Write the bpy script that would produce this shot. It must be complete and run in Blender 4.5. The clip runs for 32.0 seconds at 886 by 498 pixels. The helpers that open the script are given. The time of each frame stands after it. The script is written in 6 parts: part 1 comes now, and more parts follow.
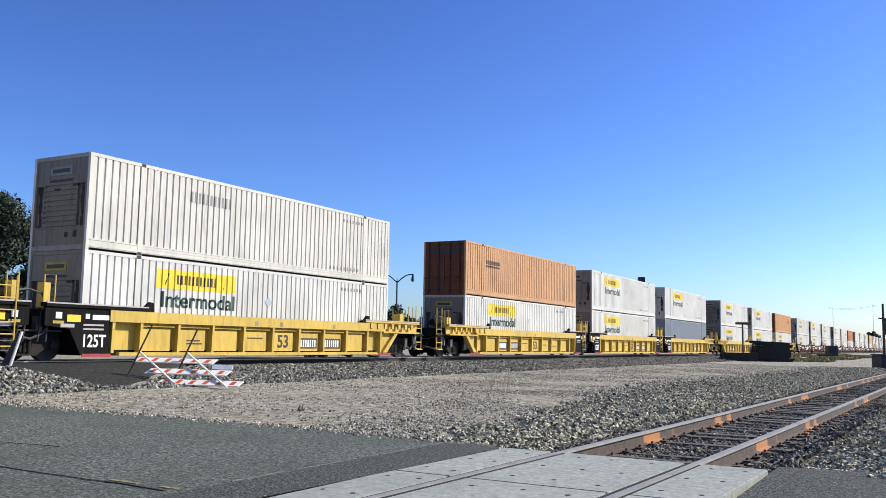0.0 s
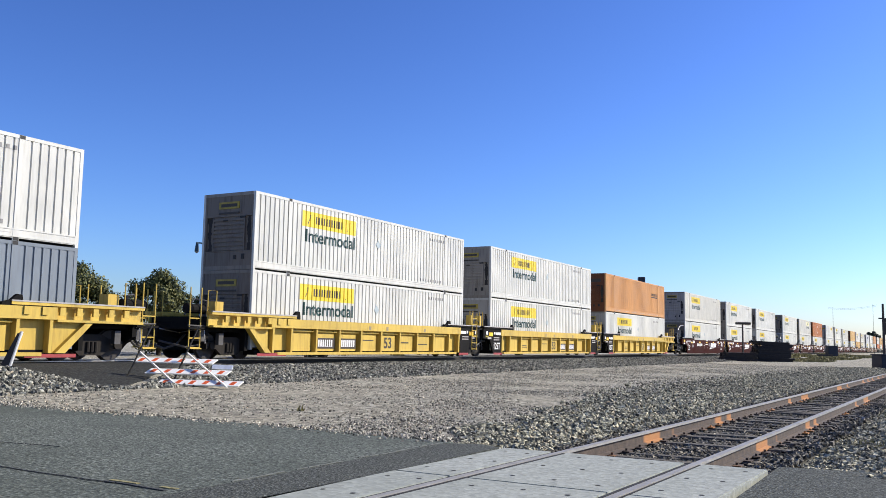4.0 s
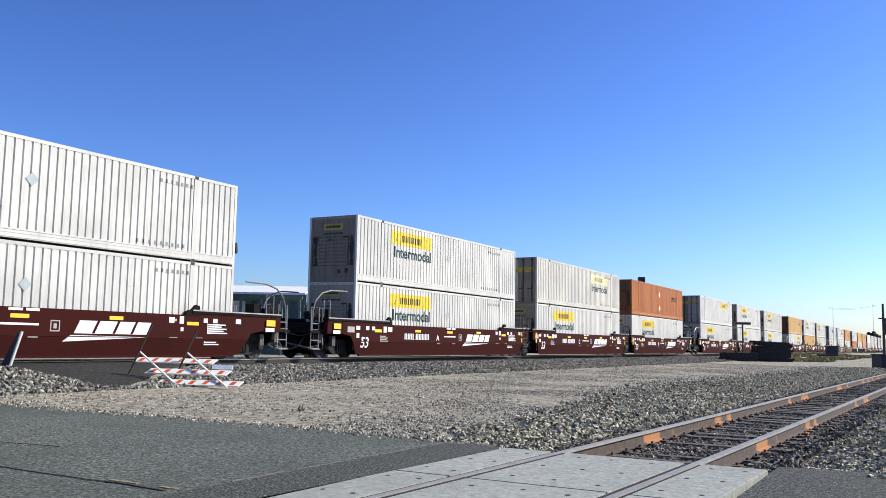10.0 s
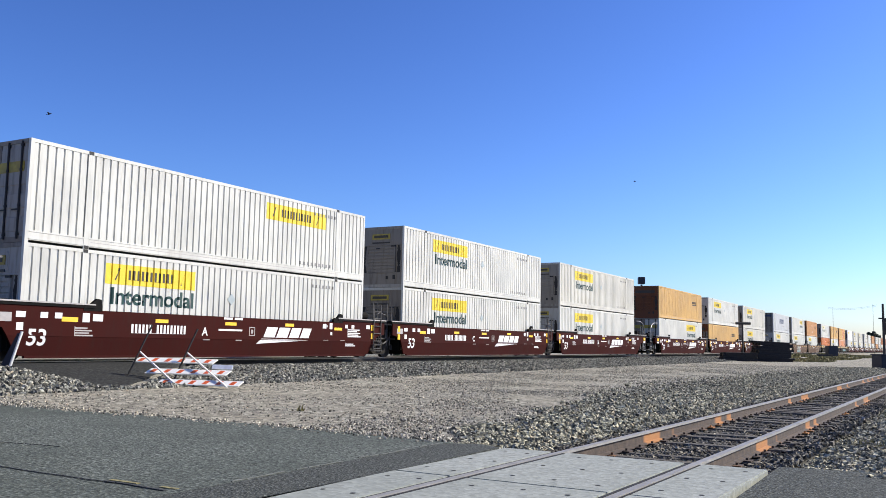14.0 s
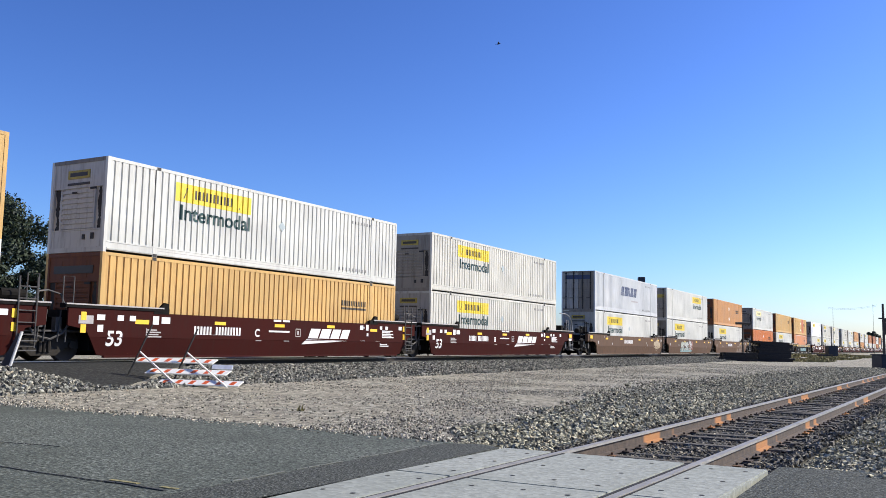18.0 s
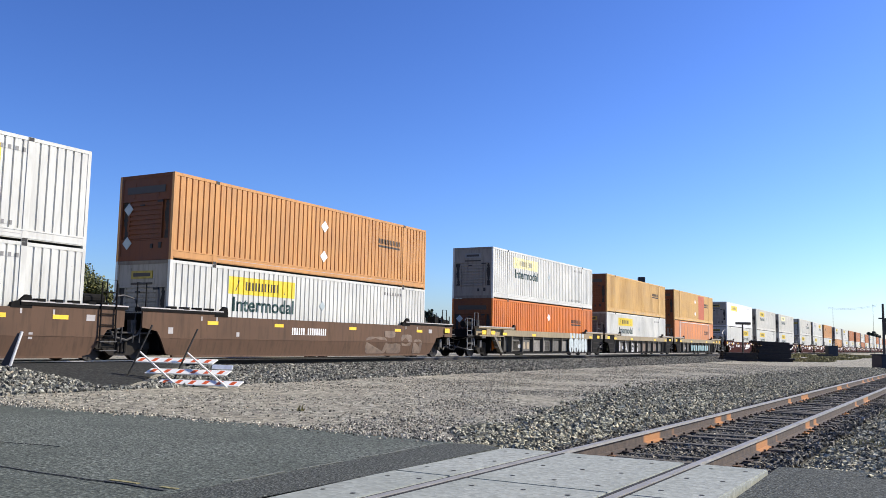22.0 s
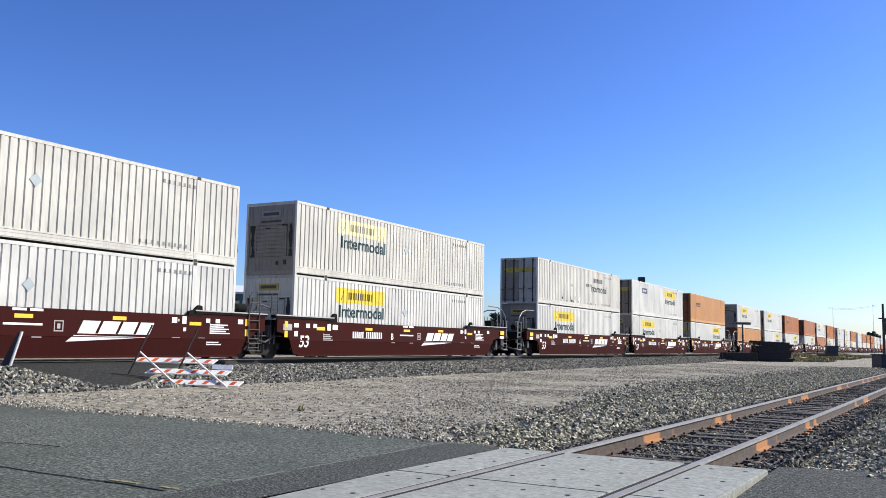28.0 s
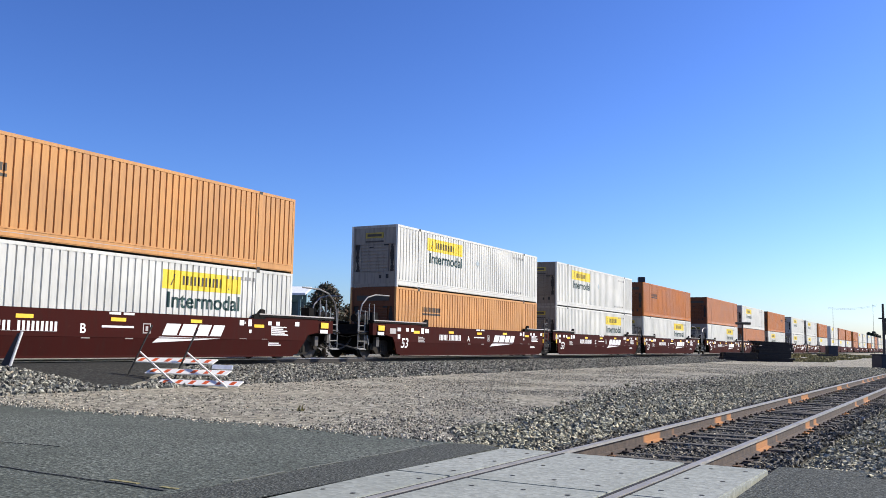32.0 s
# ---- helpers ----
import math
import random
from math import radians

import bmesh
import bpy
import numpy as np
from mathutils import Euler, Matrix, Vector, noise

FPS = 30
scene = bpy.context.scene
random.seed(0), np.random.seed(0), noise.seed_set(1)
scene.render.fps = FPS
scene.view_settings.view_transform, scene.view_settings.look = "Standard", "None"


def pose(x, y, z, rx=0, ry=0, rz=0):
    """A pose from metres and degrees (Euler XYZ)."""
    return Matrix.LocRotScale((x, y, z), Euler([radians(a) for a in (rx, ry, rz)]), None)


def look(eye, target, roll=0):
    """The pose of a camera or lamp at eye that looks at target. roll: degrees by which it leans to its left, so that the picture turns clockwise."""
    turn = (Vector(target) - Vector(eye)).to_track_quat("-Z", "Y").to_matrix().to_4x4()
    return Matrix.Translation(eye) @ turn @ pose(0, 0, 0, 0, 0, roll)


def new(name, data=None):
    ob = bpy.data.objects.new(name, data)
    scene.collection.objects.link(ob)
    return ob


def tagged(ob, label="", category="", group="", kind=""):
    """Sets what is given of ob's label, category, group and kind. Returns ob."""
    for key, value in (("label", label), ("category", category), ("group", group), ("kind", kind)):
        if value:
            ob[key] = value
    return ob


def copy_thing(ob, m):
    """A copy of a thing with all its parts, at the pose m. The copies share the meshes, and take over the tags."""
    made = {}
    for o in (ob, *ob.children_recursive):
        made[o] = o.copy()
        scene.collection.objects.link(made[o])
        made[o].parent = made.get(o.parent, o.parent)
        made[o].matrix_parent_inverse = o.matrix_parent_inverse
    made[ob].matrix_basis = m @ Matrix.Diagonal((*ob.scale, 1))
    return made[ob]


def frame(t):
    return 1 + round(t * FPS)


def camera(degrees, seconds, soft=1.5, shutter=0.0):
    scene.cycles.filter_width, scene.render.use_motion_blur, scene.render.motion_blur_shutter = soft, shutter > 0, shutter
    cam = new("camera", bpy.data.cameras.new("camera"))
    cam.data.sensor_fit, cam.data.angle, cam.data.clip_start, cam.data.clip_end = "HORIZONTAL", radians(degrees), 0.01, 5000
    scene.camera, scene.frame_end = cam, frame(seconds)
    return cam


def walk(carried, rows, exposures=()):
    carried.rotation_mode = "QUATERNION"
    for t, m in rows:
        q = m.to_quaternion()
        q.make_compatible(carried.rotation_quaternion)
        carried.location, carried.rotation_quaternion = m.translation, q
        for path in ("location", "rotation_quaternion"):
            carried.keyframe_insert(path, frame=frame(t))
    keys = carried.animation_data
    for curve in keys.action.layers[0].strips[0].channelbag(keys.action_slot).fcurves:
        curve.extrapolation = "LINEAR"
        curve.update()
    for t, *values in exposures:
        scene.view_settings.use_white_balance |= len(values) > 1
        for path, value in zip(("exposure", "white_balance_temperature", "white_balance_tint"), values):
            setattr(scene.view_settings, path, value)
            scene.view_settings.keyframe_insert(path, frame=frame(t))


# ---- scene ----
# x runs along the main track (away from the camera), y across it, z up; z = 0 is the top of the siding's rails.
cam = camera(54.09, 32.0, soft=0.85)
YAW, TILT, EYE_Z = radians(29.655), radians(6.139), 1.198
AHEAD = (math.cos(YAW) * math.cos(TILT), math.sin(YAW) * math.cos(TILT), math.sin(TILT) + EYE_Z)
EYE = look((0, 0, EYE_Z), AHEAD, 1.068)
walk(cam, [(0.0, EYE), (32.0, EYE)])

# ---------------------------------------------------------------- light
SUN_DIR = Vector((0.70, -0.71, 0.66)).normalized()
world = bpy.data.worlds.new("sky")
scene.world = world
world.use_nodes = True
wn = world.node_tree.nodes
sky = wn.new("ShaderNodeTexSky")
sky.sky_type, sky.sun_disc = "NISHITA", False
sky.sun_elevation = math.asin(SUN_DIR.z)
sky.sun_rotation = math.atan2(SUN_DIR.x, SUN_DIR.y)
sky.air_density, sky.dust_density, sky.ozone_density = 1.0, 0.6, 2.6
wn["Background"].inputs["Strength"].default_value = 0.0735


def world_mix(mode, fac, first, second):
    """Mixes two colours (a socket or a plain colour) for the sky."""
    m = wn.new("ShaderNodeMix")
    m.data_type, m.blend_type = "RGBA", mode
    m.inputs[0].default_value = fac
    for sock, val in ((m.inputs[6], first), (m.inputs[7], second)):
        if isinstance(val, tuple):
            sock.default_value = (*val, 1)
        else:
            world.node_tree.links.new(val, sock)
    return m.outputs[2]


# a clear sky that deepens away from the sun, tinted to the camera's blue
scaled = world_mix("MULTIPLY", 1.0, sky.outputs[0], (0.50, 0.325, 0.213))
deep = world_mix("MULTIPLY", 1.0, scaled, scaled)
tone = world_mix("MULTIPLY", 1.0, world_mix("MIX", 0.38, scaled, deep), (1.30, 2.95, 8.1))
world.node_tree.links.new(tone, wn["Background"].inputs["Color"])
sun = new("sun", bpy.data.lights.new("sun", "SUN"))
sun.data.energy, sun.data.angle, sun.data.color = 5.0, radians(0.5), (1.0, 0.93, 0.80)
sun.matrix_world = look(SUN_DIR * 60, (0, 0, 0))
scene.view_settings.exposure = 0.45

# ---------------------------------------------------------------- materials


def nodes_of(name):
    m = bpy.data.materials.new(name)
    m.use_nodes = True
    nt = m.node_tree
    return m, nt, nt.nodes, nt.links, nt.nodes["Principled BSDF"]


def noise_node(nt, vec, scale, detail=4.0, rough=0.6):
    n = nt.nodes.new("ShaderNodeTexNoise")
    n.inputs["Scale"].default_value, n.inputs["Detail"].default_value, n.inputs["Roughness"].default_value = scale, detail, rough
    nt.links.new(vec, n.inputs["Vector"])
    return n.outputs["Fac"]


def ramp_node(nt, fac, stops):
    r = nt.nodes.new("ShaderNodeValToRGB")
    while len(r.color_ramp.elements) < len(stops):
        r.color_ramp.elements.new(0.5)
    for e, (pos, col) in zip(r.color_ramp.elements, stops):
        e.position = pos
        e.color = (*col, 1) if len(col) == 3 else col
    nt.links.new(fac, r.inputs[0])
    return r.outputs[0]


def mix_node(nt, fac, a, b, mode="MIX"):
    m = nt.nodes.new("ShaderNodeMix")
    m.data_type, m.blend_type = "RGBA", mode
    for sock, val in ((m.inputs[0], fac), (m.inputs[6], a), (m.inputs[7], b)):
        if isinstance(val, (int, float)):
            sock.default_value = val
        elif isinstance(val, tuple):
            sock.default_value = (*val, 1)
        else:
            nt.links.new(val, sock)
    return m.outputs[2]


def coords(nt, stretch=(1, 1, 1), vary=True):
    tc = nt.nodes.new("ShaderNodeTexCoord")
    mp = nt.nodes.new("ShaderNodeMapping")
    mp.inputs["Scale"].default_value = stretch
    nt.links.new(tc.outputs["Object"], mp.inputs["Vector"])
    if vary:
        oi = nt.nodes.new("ShaderNodeObjectInfo")
        mul = nt.nodes.new("ShaderNodeMath")
        mul.operation = "MULTIPLY"
        mul.inputs[1].default_value = 37.0
        nt.links.new(oi.outputs["Random"], mul.inputs[0])
        nt.links.new(mul.outputs[0], mp.inputs["Location"])
    return mp.outputs["Vector"]


def bump_node(nt, fac, strength, distance, bsdf):
    b = nt.nodes.new("ShaderNodeBump")
    b.inputs["Strength"].default_value, b.inputs["Distance"].default_value = strength, distance
    nt.links.new(fac, b.inputs["Height"])
    nt.links.new(b.outputs[0], bsdf.inputs["Normal"])


def paint(name, col, dirt=(0.12, 0.09, 0.06), amount=0.35, rough=0.5, rust=0.0, streak=True, metal=0.0, gloss=0.3, mixed=False):
    """Weathered paint: base colour, run-down dirt streaks, blotches and a little rust."""
    m, nt, ns, ln, b = nodes_of(name)
    v1 = coords(nt, (3.0, 3.0, 0.35) if streak else (1, 1, 1))
    v2 = coords(nt, (1, 1, 1))
    streaks = ramp_node(nt, noise_node(nt, v1, 2.2, 6, 0.65), [(0.48, (0, 0, 0)), (0.78, (1, 1, 1))])
    blot = noise_node(nt, v2, 0.55, 3, 0.5)
    tone = ramp_node(nt, blot, [(0.3, tuple(c * 0.82 for c in col)), (0.7, tuple(min(1, c * 1.06) for c in col))])
    mul = ns.new("ShaderNodeMath")
    mul.operation = "MULTIPLY"
    mul.inputs[1].default_value = amount
    ln.new(streaks, mul.inputs[0])
    c = mix_node(nt, mul.outputs[0], tone, dirt)
    if rust:
        spots = ramp_node(nt, noise_node(nt, v2, 6.0, 6, 0.7), [(0.70 - 0.06 * rust, (0, 0, 0)), (0.76 - 0.05 * rust, (0.8, 0.8, 0.8))])
        c = mix_node(nt, spots, c, (0.13, 0.05, 0.025))
    if mixed:
        oi = ns.new("ShaderNodeObjectInfo")
        c = mix_node(nt, 1.0, c, ramp_node(nt, oi.outputs["Random"], [(0.0, (0.62, 0.56, 0.50)), (0.5, (0.95, 0.93, 0.88)), (1.0, (1.75, 1.85, 1.9))]), "MULTIPLY")
    ln.new(c, b.inputs["Base Color"])
    rr = ramp_node(nt, blot, [(0.3, (rough - 0.08,) * 3), (0.7, (rough + 0.15,) * 3)])
    ln.new(rr, b.inputs["Roughness"])
    b.inputs["Metallic"].default_value = metal
    b.inputs["Specular IOR Level"].default_value = gloss
    bump_node(nt, noise_node(nt, v2, 14, 4, 0.6), 0.15, 0.01, b)
    return m


def rubble(name, cols, scale, bump, rough=0.95, patch=None, per_island=False, grainy=0.8, spread=0.18, depth=0.03):
    """Loose stone, asphalt or earth: fine grain over wide patches."""
    m, nt, ns, ln, b = nodes_of(name)
    v = coords(nt, vary=False)
    fine = noise_node(nt, v, scale, 8, 0.75)
    vor = ns.new("ShaderNodeTexVoronoi")
    vor.inputs["Scale"].default_value = scale * 1.3
    ln.new(v, vor.inputs["Vector"])
    wide = noise_node(nt, v, 0.35, 5, 0.6)
    c = ramp_node(nt, fine, [(0.5 - spread, cols[0]), (0.5, cols[1]), (0.5 + spread, cols[2])])
    grain = ramp_node(nt, vor.outputs["Color"], [(0.15, (0.55, 0.55, 0.55)), (0.85, (1.25, 1.25, 1.25))])
    c = mix_node(nt, grainy, c, grain, "MULTIPLY")
    if patch:
        c = mix_node(nt, ramp_node(nt, wide, [(0.42, (0, 0, 0)), (0.62, (0.75, 0.75, 0.75))]), c, mix_node(nt, grainy, patch, grain, "MULTIPLY"))
    if per_island:
        g = ns.new("ShaderNodeNewGeometry")
        c = mix_node(nt, 1.0, ramp_node(nt, g.outputs["Random Per Island"], [(0.0, (0.16, 0.16, 0.165)), (0.5, (0.80, 0.80, 0.78)), (0.9, (1.7, 1.66, 1.56)), (1.0, (1.15, 0.98, 0.82))]), c, "MULTIPLY")
    ln.new(c, b.inputs["Base Color"])
    b.inputs["Roughness"].default_value = rough
    b.inputs["Specular IOR Level"].default_value = 0.2
    bump_node(nt, fine if depth > 0.05 else vor.outputs["Distance"], bump, depth, b)
    return m


def plain(name, col, rough=0.6, metal=0.0, var=0.15, scale=5.0):
    m, nt, ns, ln, b = nodes_of(name)
    n = noise_node(nt, coords(nt), scale, 5, 0.65)
    ln.new(ramp_node(nt, n, [(0.3, tuple(c * (1 - var) for c in col)), (0.7, tuple(min(1, c * (1 + var)) for c in col))]), b.inputs["Base Color"])
    b.inputs["Roughness"].default_value, b.inputs["Metallic"].default_value = rough, metal
    bump_node(nt, n, 0.1, 0.01, b)
    return m


def foliage(name, cols):
    m, nt, ns, ln, b = nodes_of(name)
    g = ns.new("ShaderNodeNewGeometry")
    ln.new(ramp_node(nt, g.outputs["Random Per Island"], [(0.0, cols[0]), (0.55, cols[1]), (1.0, cols[2])]), b.inputs["Base Color"])
    b.inputs["Roughness"].default_value = 0.75
    return m


WHITE = paint("white_container_paint", (0.60, 0.593, 0.535), (0.22, 0.19, 0.15), 0.34, 0.45, rust=0.2)
AGED = paint("aged_white_container_paint", (0.575, 0.558, 0.485), (0.21, 0.165, 0.115), 0.46, 0.5, rust=0.12)
SMOOTH_WHITE = paint("new_white_container_paint", (0.70, 0.705, 0.70), (0.42, 0.41, 0.39), 0.2, 0.35)
SWIFT_WHITE = paint("pale_grey_container_paint", (0.53, 0.54, 0.535), (0.26, 0.24, 0.21), 0.34, 0.42)
ORANGE = paint("orange_container_paint", (0.41, 0.130, 0.017), (0.17, 0.052, 0.015), 0.5, 0.5, rust=0.2)
DEEP_ORANGE = paint("deep_orange_container_paint", (0.56, 0.150, 0.012), (0.24, 0.06, 0.018), 0.45, 0.45, rust=0.2)
TAN = paint("faded_orange_container_paint", (0.50, 0.280, 0.130), (0.24, 0.10, 0.05), 0.5, 0.6, rust=0.3)
AMBER = paint("amber_container_paint", (0.53, 0.262, 0.088), (0.26, 0.105, 0.04), 0.55, 0.55, rust=0.25)
SAND = paint("sandy_container_paint", (0.58, 0.365, 0.128), (0.30, 0.14, 0.05), 0.6, 0.6, rust=0.3)
SALMON = paint("faded_salmon_container_paint", (0.54, 0.205, 0.072), (0.30, 0.115, 0.05), 0.35, 0.6)
BROWN_ORANGE = paint("brown_orange_container_paint", (0.42, 0.17, 0.07), (0.2, 0.1, 0.06), 0.35, 0.6, rust=0.3)
SLATE = paint("slate_grey_container_paint", (0.18, 0.21, 0.24), (0.09, 0.09, 0.085), 0.3, 0.5, rust=0.2)
RED_PATCH = paint("faded_red_patch_paint", (0.55, 0.16, 0.08), (0.3, 0.12, 0.07), 0.3, 0.6)
# end paints: grime, with the end walls' shade also put into the base colour
SHADED_GRIMY = paint("shaded_grimy_white_end_paint", (0.27, 0.25, 0.222), (0.07, 0.055, 0.04), 0.7, 0.6, rust=0.25, mixed=True)
SHADED_GRIMY_ORANGE = paint("shaded_grimy_orange_end_paint", (0.14, 0.045, 0.014), (0.04, 0.02, 0.014), 0.65, 0.65, rust=0.3)
CAST = plain("dark_corner_casting", (0.014, 0.013, 0.012), 0.7)
LOGO_YELLOW = plain("logo_yellow", (0.70, 0.52, 0.015), 0.5, var=0.1)
# logo yellow darkened for the shade on end walls; also one side plate
LOGO_DARKENED = plain("shade_darkened_logo_yellow", (0.33, 0.25, 0.03), 0.6, var=0.3)
LOGO_PALE = plain("faded_logo_yellow", (0.80, 0.72, 0.36), 0.5, var=0.12)
LOGO_DARK = plain("logo_dark_brown", (0.035, 0.025, 0.015), 0.6)
LOGO_FADED = plain("faded_lettering", (0.20, 0.195, 0.185), 0.6)
GREEN_TEXT = plain("lettering_dark_green", (0.003, 0.035, 0.027), 0.5)
SWIFT_BLUE = plain("logo_navy_blue", (0.018, 0.03, 0.085), 0.5)
PLACARD_GREY = plain("placard_holder_grey", (0.34, 0.39, 0.39), 0.5, var=0.1)
TRUCK_GREY = paint("dusty_truck_casting", (0.034, 0.030, 0.026), (0.018, 0.015, 0.012), 0.5, 0.8, gloss=0.1)
PLACARD = plain("placard_white", (0.85, 0.85, 0.84), 0.5, var=0.05)
GRIME = plain("oily_black_dirt", (0.022, 0.019, 0.016), 0.8, var=0.5, scale=8)
DECAL_WHITE = plain("stencil_white", (0.78, 0.76, 0.74), 0.6, var=0.12)
DECAL_GREY = plain("stencil_grey", (0.38, 0.35, 0.33), 0.6)
REFLECT = plain("reflector_yellow", (0.86, 0.52, 0.02), 0.45, var=0.06)
YELLOW = paint("railcar_yellow_paint", (0.57, 0.395, 0.075), (0.20, 0.115, 0.03), 0.55, 0.55, rust=0.3)
MAROON = paint("railcar_maroon_paint", (0.044, 0.0088, 0.007), (0.028, 0.015, 0.012), 0.5, 0.75, rust=0.1, gloss=0.06)
BROWN = paint("railcar_brown_paint", (0.125, 0.076, 0.050), (0.048, 0.036, 0.026), 0.75, 0.7, rust=0.4, gloss=0.1)
CAR_GREY = paint("railcar_grey_paint", (0.058, 0.053, 0.046), (0.03, 0.026, 0.021), 0.45, 0.6, rust=0.2)
KHAKI = paint("railcar_khaki_paint", (0.29, 0.232, 0.14), (0.11, 0.085, 0.05), 0.65, 0.65, rust=0.9)
KHAKI_DARK = paint("railcar_rib_paint", (0.13, 0.115, 0.09), (0.06, 0.05, 0.04), 0.5, 0.65, rust=0.3)
BLACK = paint("black_running_gear", (0.010, 0.0095, 0.009), (0.03, 0.024, 0.02), 0.4, 0.85, gloss=0.1)
RED_TRIM = plain("red_trim_paint", (0.30, 0.03, 0.03), 0.5)
DULL = plain("dull_grey_gear", (0.065, 0.06, 0.056), 0.6, 0.2, var=0.3)
GRAB = plain("galvanised_grab_iron", (0.23, 0.225, 0.215), 0.45, 0.3)
WHEEL = plain("wheel_steel", (0.035, 0.03, 0.027), 0.7, 0.2)
FEATHER = plain("dark_feathers", (0.02, 0.019, 0.02), 0.8)
RAIL_TOP = plain("worn_rail_head", (0.27, 0.258, 0.232), 0.6, 0.1, var=0.2)


# near-black web colour stands in for the cars' shadow on the main rails
MAIN_WEB = plain("shaded_main_rail_web", (0.022, 0.018, 0.015), 0.8, var=0.3)
MAIN_TOP = plain("polished_rail_head", (0.30, 0.29, 0.28), 0.45, 0.7, var=0.08)


def rail_rust():
    m, nt, ns, ln, b = nodes_of("rusty_rail_web")
    v = coords(nt, (1, 1, 1), vary=False)
    n = noise_node(nt, v, 9.0, 6, 0.7)
    base = ramp_node(nt, n, [(0.3, (0.03, 0.022, 0.017)), (0.7, (0.105, 0.072, 0.05))])
    band = ramp_node(nt, noise_node(nt, coords(nt, (0.55, 0.01, 0.01), vary=False), 1.0, 2, 0.5), [(0.55, (0, 0, 0)), (0.58, (1, 1, 1))])
    ln.new(mix_node(nt, band, base, (0.36, 0.16, 0.05)), b.inputs["Base Color"])
    b.inputs["Roughness"].default_value = 0.85
    bump_node(nt, n, 0.3, 0.01, b)
    return m


RAIL_WEB = rail_rust()
TIE = rubble("weathered_tie_wood", ((0.035, 0.031, 0.026), (0.12, 0.108, 0.09), (0.26, 0.24, 0.205)), 9, 0.7)
CONCRETE = rubble("crossing_concrete", ((0.21, 0.22, 0.195), (0.325, 0.340, 0.302), (0.40, 0.415, 0.372)), 14, 0.12, 0.85, patch=(0.27, 0.286, 0.25), grainy=0.35)
ASPHALT = rubble("worn_asphalt", ((0.026, 0.031, 0.025), (0.098, 0.110, 0.092), (0.26, 0.28, 0.24)), 26, 0.4, 0.95, patch=(0.078, 0.089, 0.073), grainy=1.0, spread=0.12, depth=0.02)
NEW_ASPHALT = rubble("newer_dark_asphalt", ((0.016, 0.018, 0.0155), (0.064, 0.069, 0.060), (0.18, 0.188, 0.165)), 34, 0.5, 0.95, spread=0.12, depth=0.02)
RAMP_ASPHALT = rubble("old_black_asphalt", ((0.009, 0.0095, 0.0085), (0.027, 0.028, 0.025), (0.066, 0.067, 0.06)), 14, 0.5, 0.95, spread=0.13)
EARTH = rubble("gravelly_earth", ((0.075, 0.07, 0.055), (0.315, 0.293, 0.226), (0.56, 0.525, 0.42)), 8, 1.0, 0.95, patch=(0.385, 0.350, 0.265), grainy=1.0, spread=0.12, depth=0.07)
# bed stones with the shade under the cars put into their colour
SHADED_BALLAST = rubble("car_shade_ballast", ((0.02, 0.019, 0.017), (0.06, 0.057, 0.05), (0.12, 0.114, 0.10)), 12, 0.6, 0.95, per_island=True)
# darker bed and stones for the gaps between the siding's ties
BED = rubble("dark_track_bed", ((0.018, 0.017, 0.014), (0.075, 0.070, 0.056), (0.17, 0.16, 0.13)), 16, 0.8, 0.95, patch=(0.10, 0.092, 0.06), grainy=1.0)
GAP_STONE = rubble("dark_gap_stone", ((0.05, 0.047, 0.038), (0.175, 0.163, 0.133), (0.34, 0.315, 0.26)), 12, 0.6, 0.95, per_island=True)
SHOULDER = rubble("shoulder_ballast_stone", ((0.08, 0.079, 0.068), (0.24, 0.237, 0.20), (0.42, 0.41, 0.35)), 12, 0.6, 0.95, per_island=True)
BALLAST = rubble("grey_ballast_stone", ((0.10, 0.097, 0.072), (0.35, 0.335, 0.25), (0.62, 0.59, 0.45)), 12, 0.6, 0.95, per_island=True)
PEBBLE = rubble("pale_gravel_stone", ((0.17, 0.161, 0.13), (0.39, 0.365, 0.295), (0.62, 0.58, 0.48)), 12, 0.5, 0.95, per_island=True)
LINE_YELLOW = plain("faded_yellow_road_paint", (0.23, 0.20, 0.085), 0.85, var=0.6, scale=22)
ROAD_CRACK = plain("grey_asphalt_crack", (0.04, 0.042, 0.04), 0.9)
SEAM_DUST = plain("pale_seam_dust", (0.15, 0.157, 0.138), 0.95, var=0.4, scale=14)
FLANGEWAY = plain("black_flangeway_rubber", (0.009, 0.009, 0.009), 0.9)
CRACK = plain("dark_joint", (0.025, 0.025, 0.025), 0.9)
BOARD_WHITE = plain("barricade_white", (0.84, 0.82, 0.75), 0.45, var=0.08)
BOARD_ORANGE = plain("barricade_orange", (0.62, 0.10, 0.02), 0.45, var=0.15)
NAVY = plain("navy_panel", (0.012, 0.017, 0.03), 0.6)
LAMP_METAL = plain("green_black_lamp_post", (0.035, 0.06, 0.065), 0.5, 0.2)
LAMP_GLASS = plain("lamp_globe", (0.25, 0.27, 0.28), 0.3)
ROOF_WHITE = plain("white_canopy_roof", (0.75, 0.76, 0.76), 0.6)
TEAL_WALL = plain("teal_station_wall", (0.09, 0.16, 0.17), 0.6)
GLASS = plain("dark_window_glass", (0.05, 0.08, 0.10), 0.08)
BARK = plain("tree_bark", (0.075, 0.055, 0.04), 0.9, scale=9)
LEAF_DARK = foliage("dark_green_leaves", ((0.005, 0.011, 0.006), (0.015, 0.03, 0.012), (0.045, 0.062, 0.022)))
LEAF_OLIVE = foliage("olive_leaves", ((0.018, 0.026, 0.008), (0.085, 0.095, 0.022), (0.20, 0.19, 0.055)))
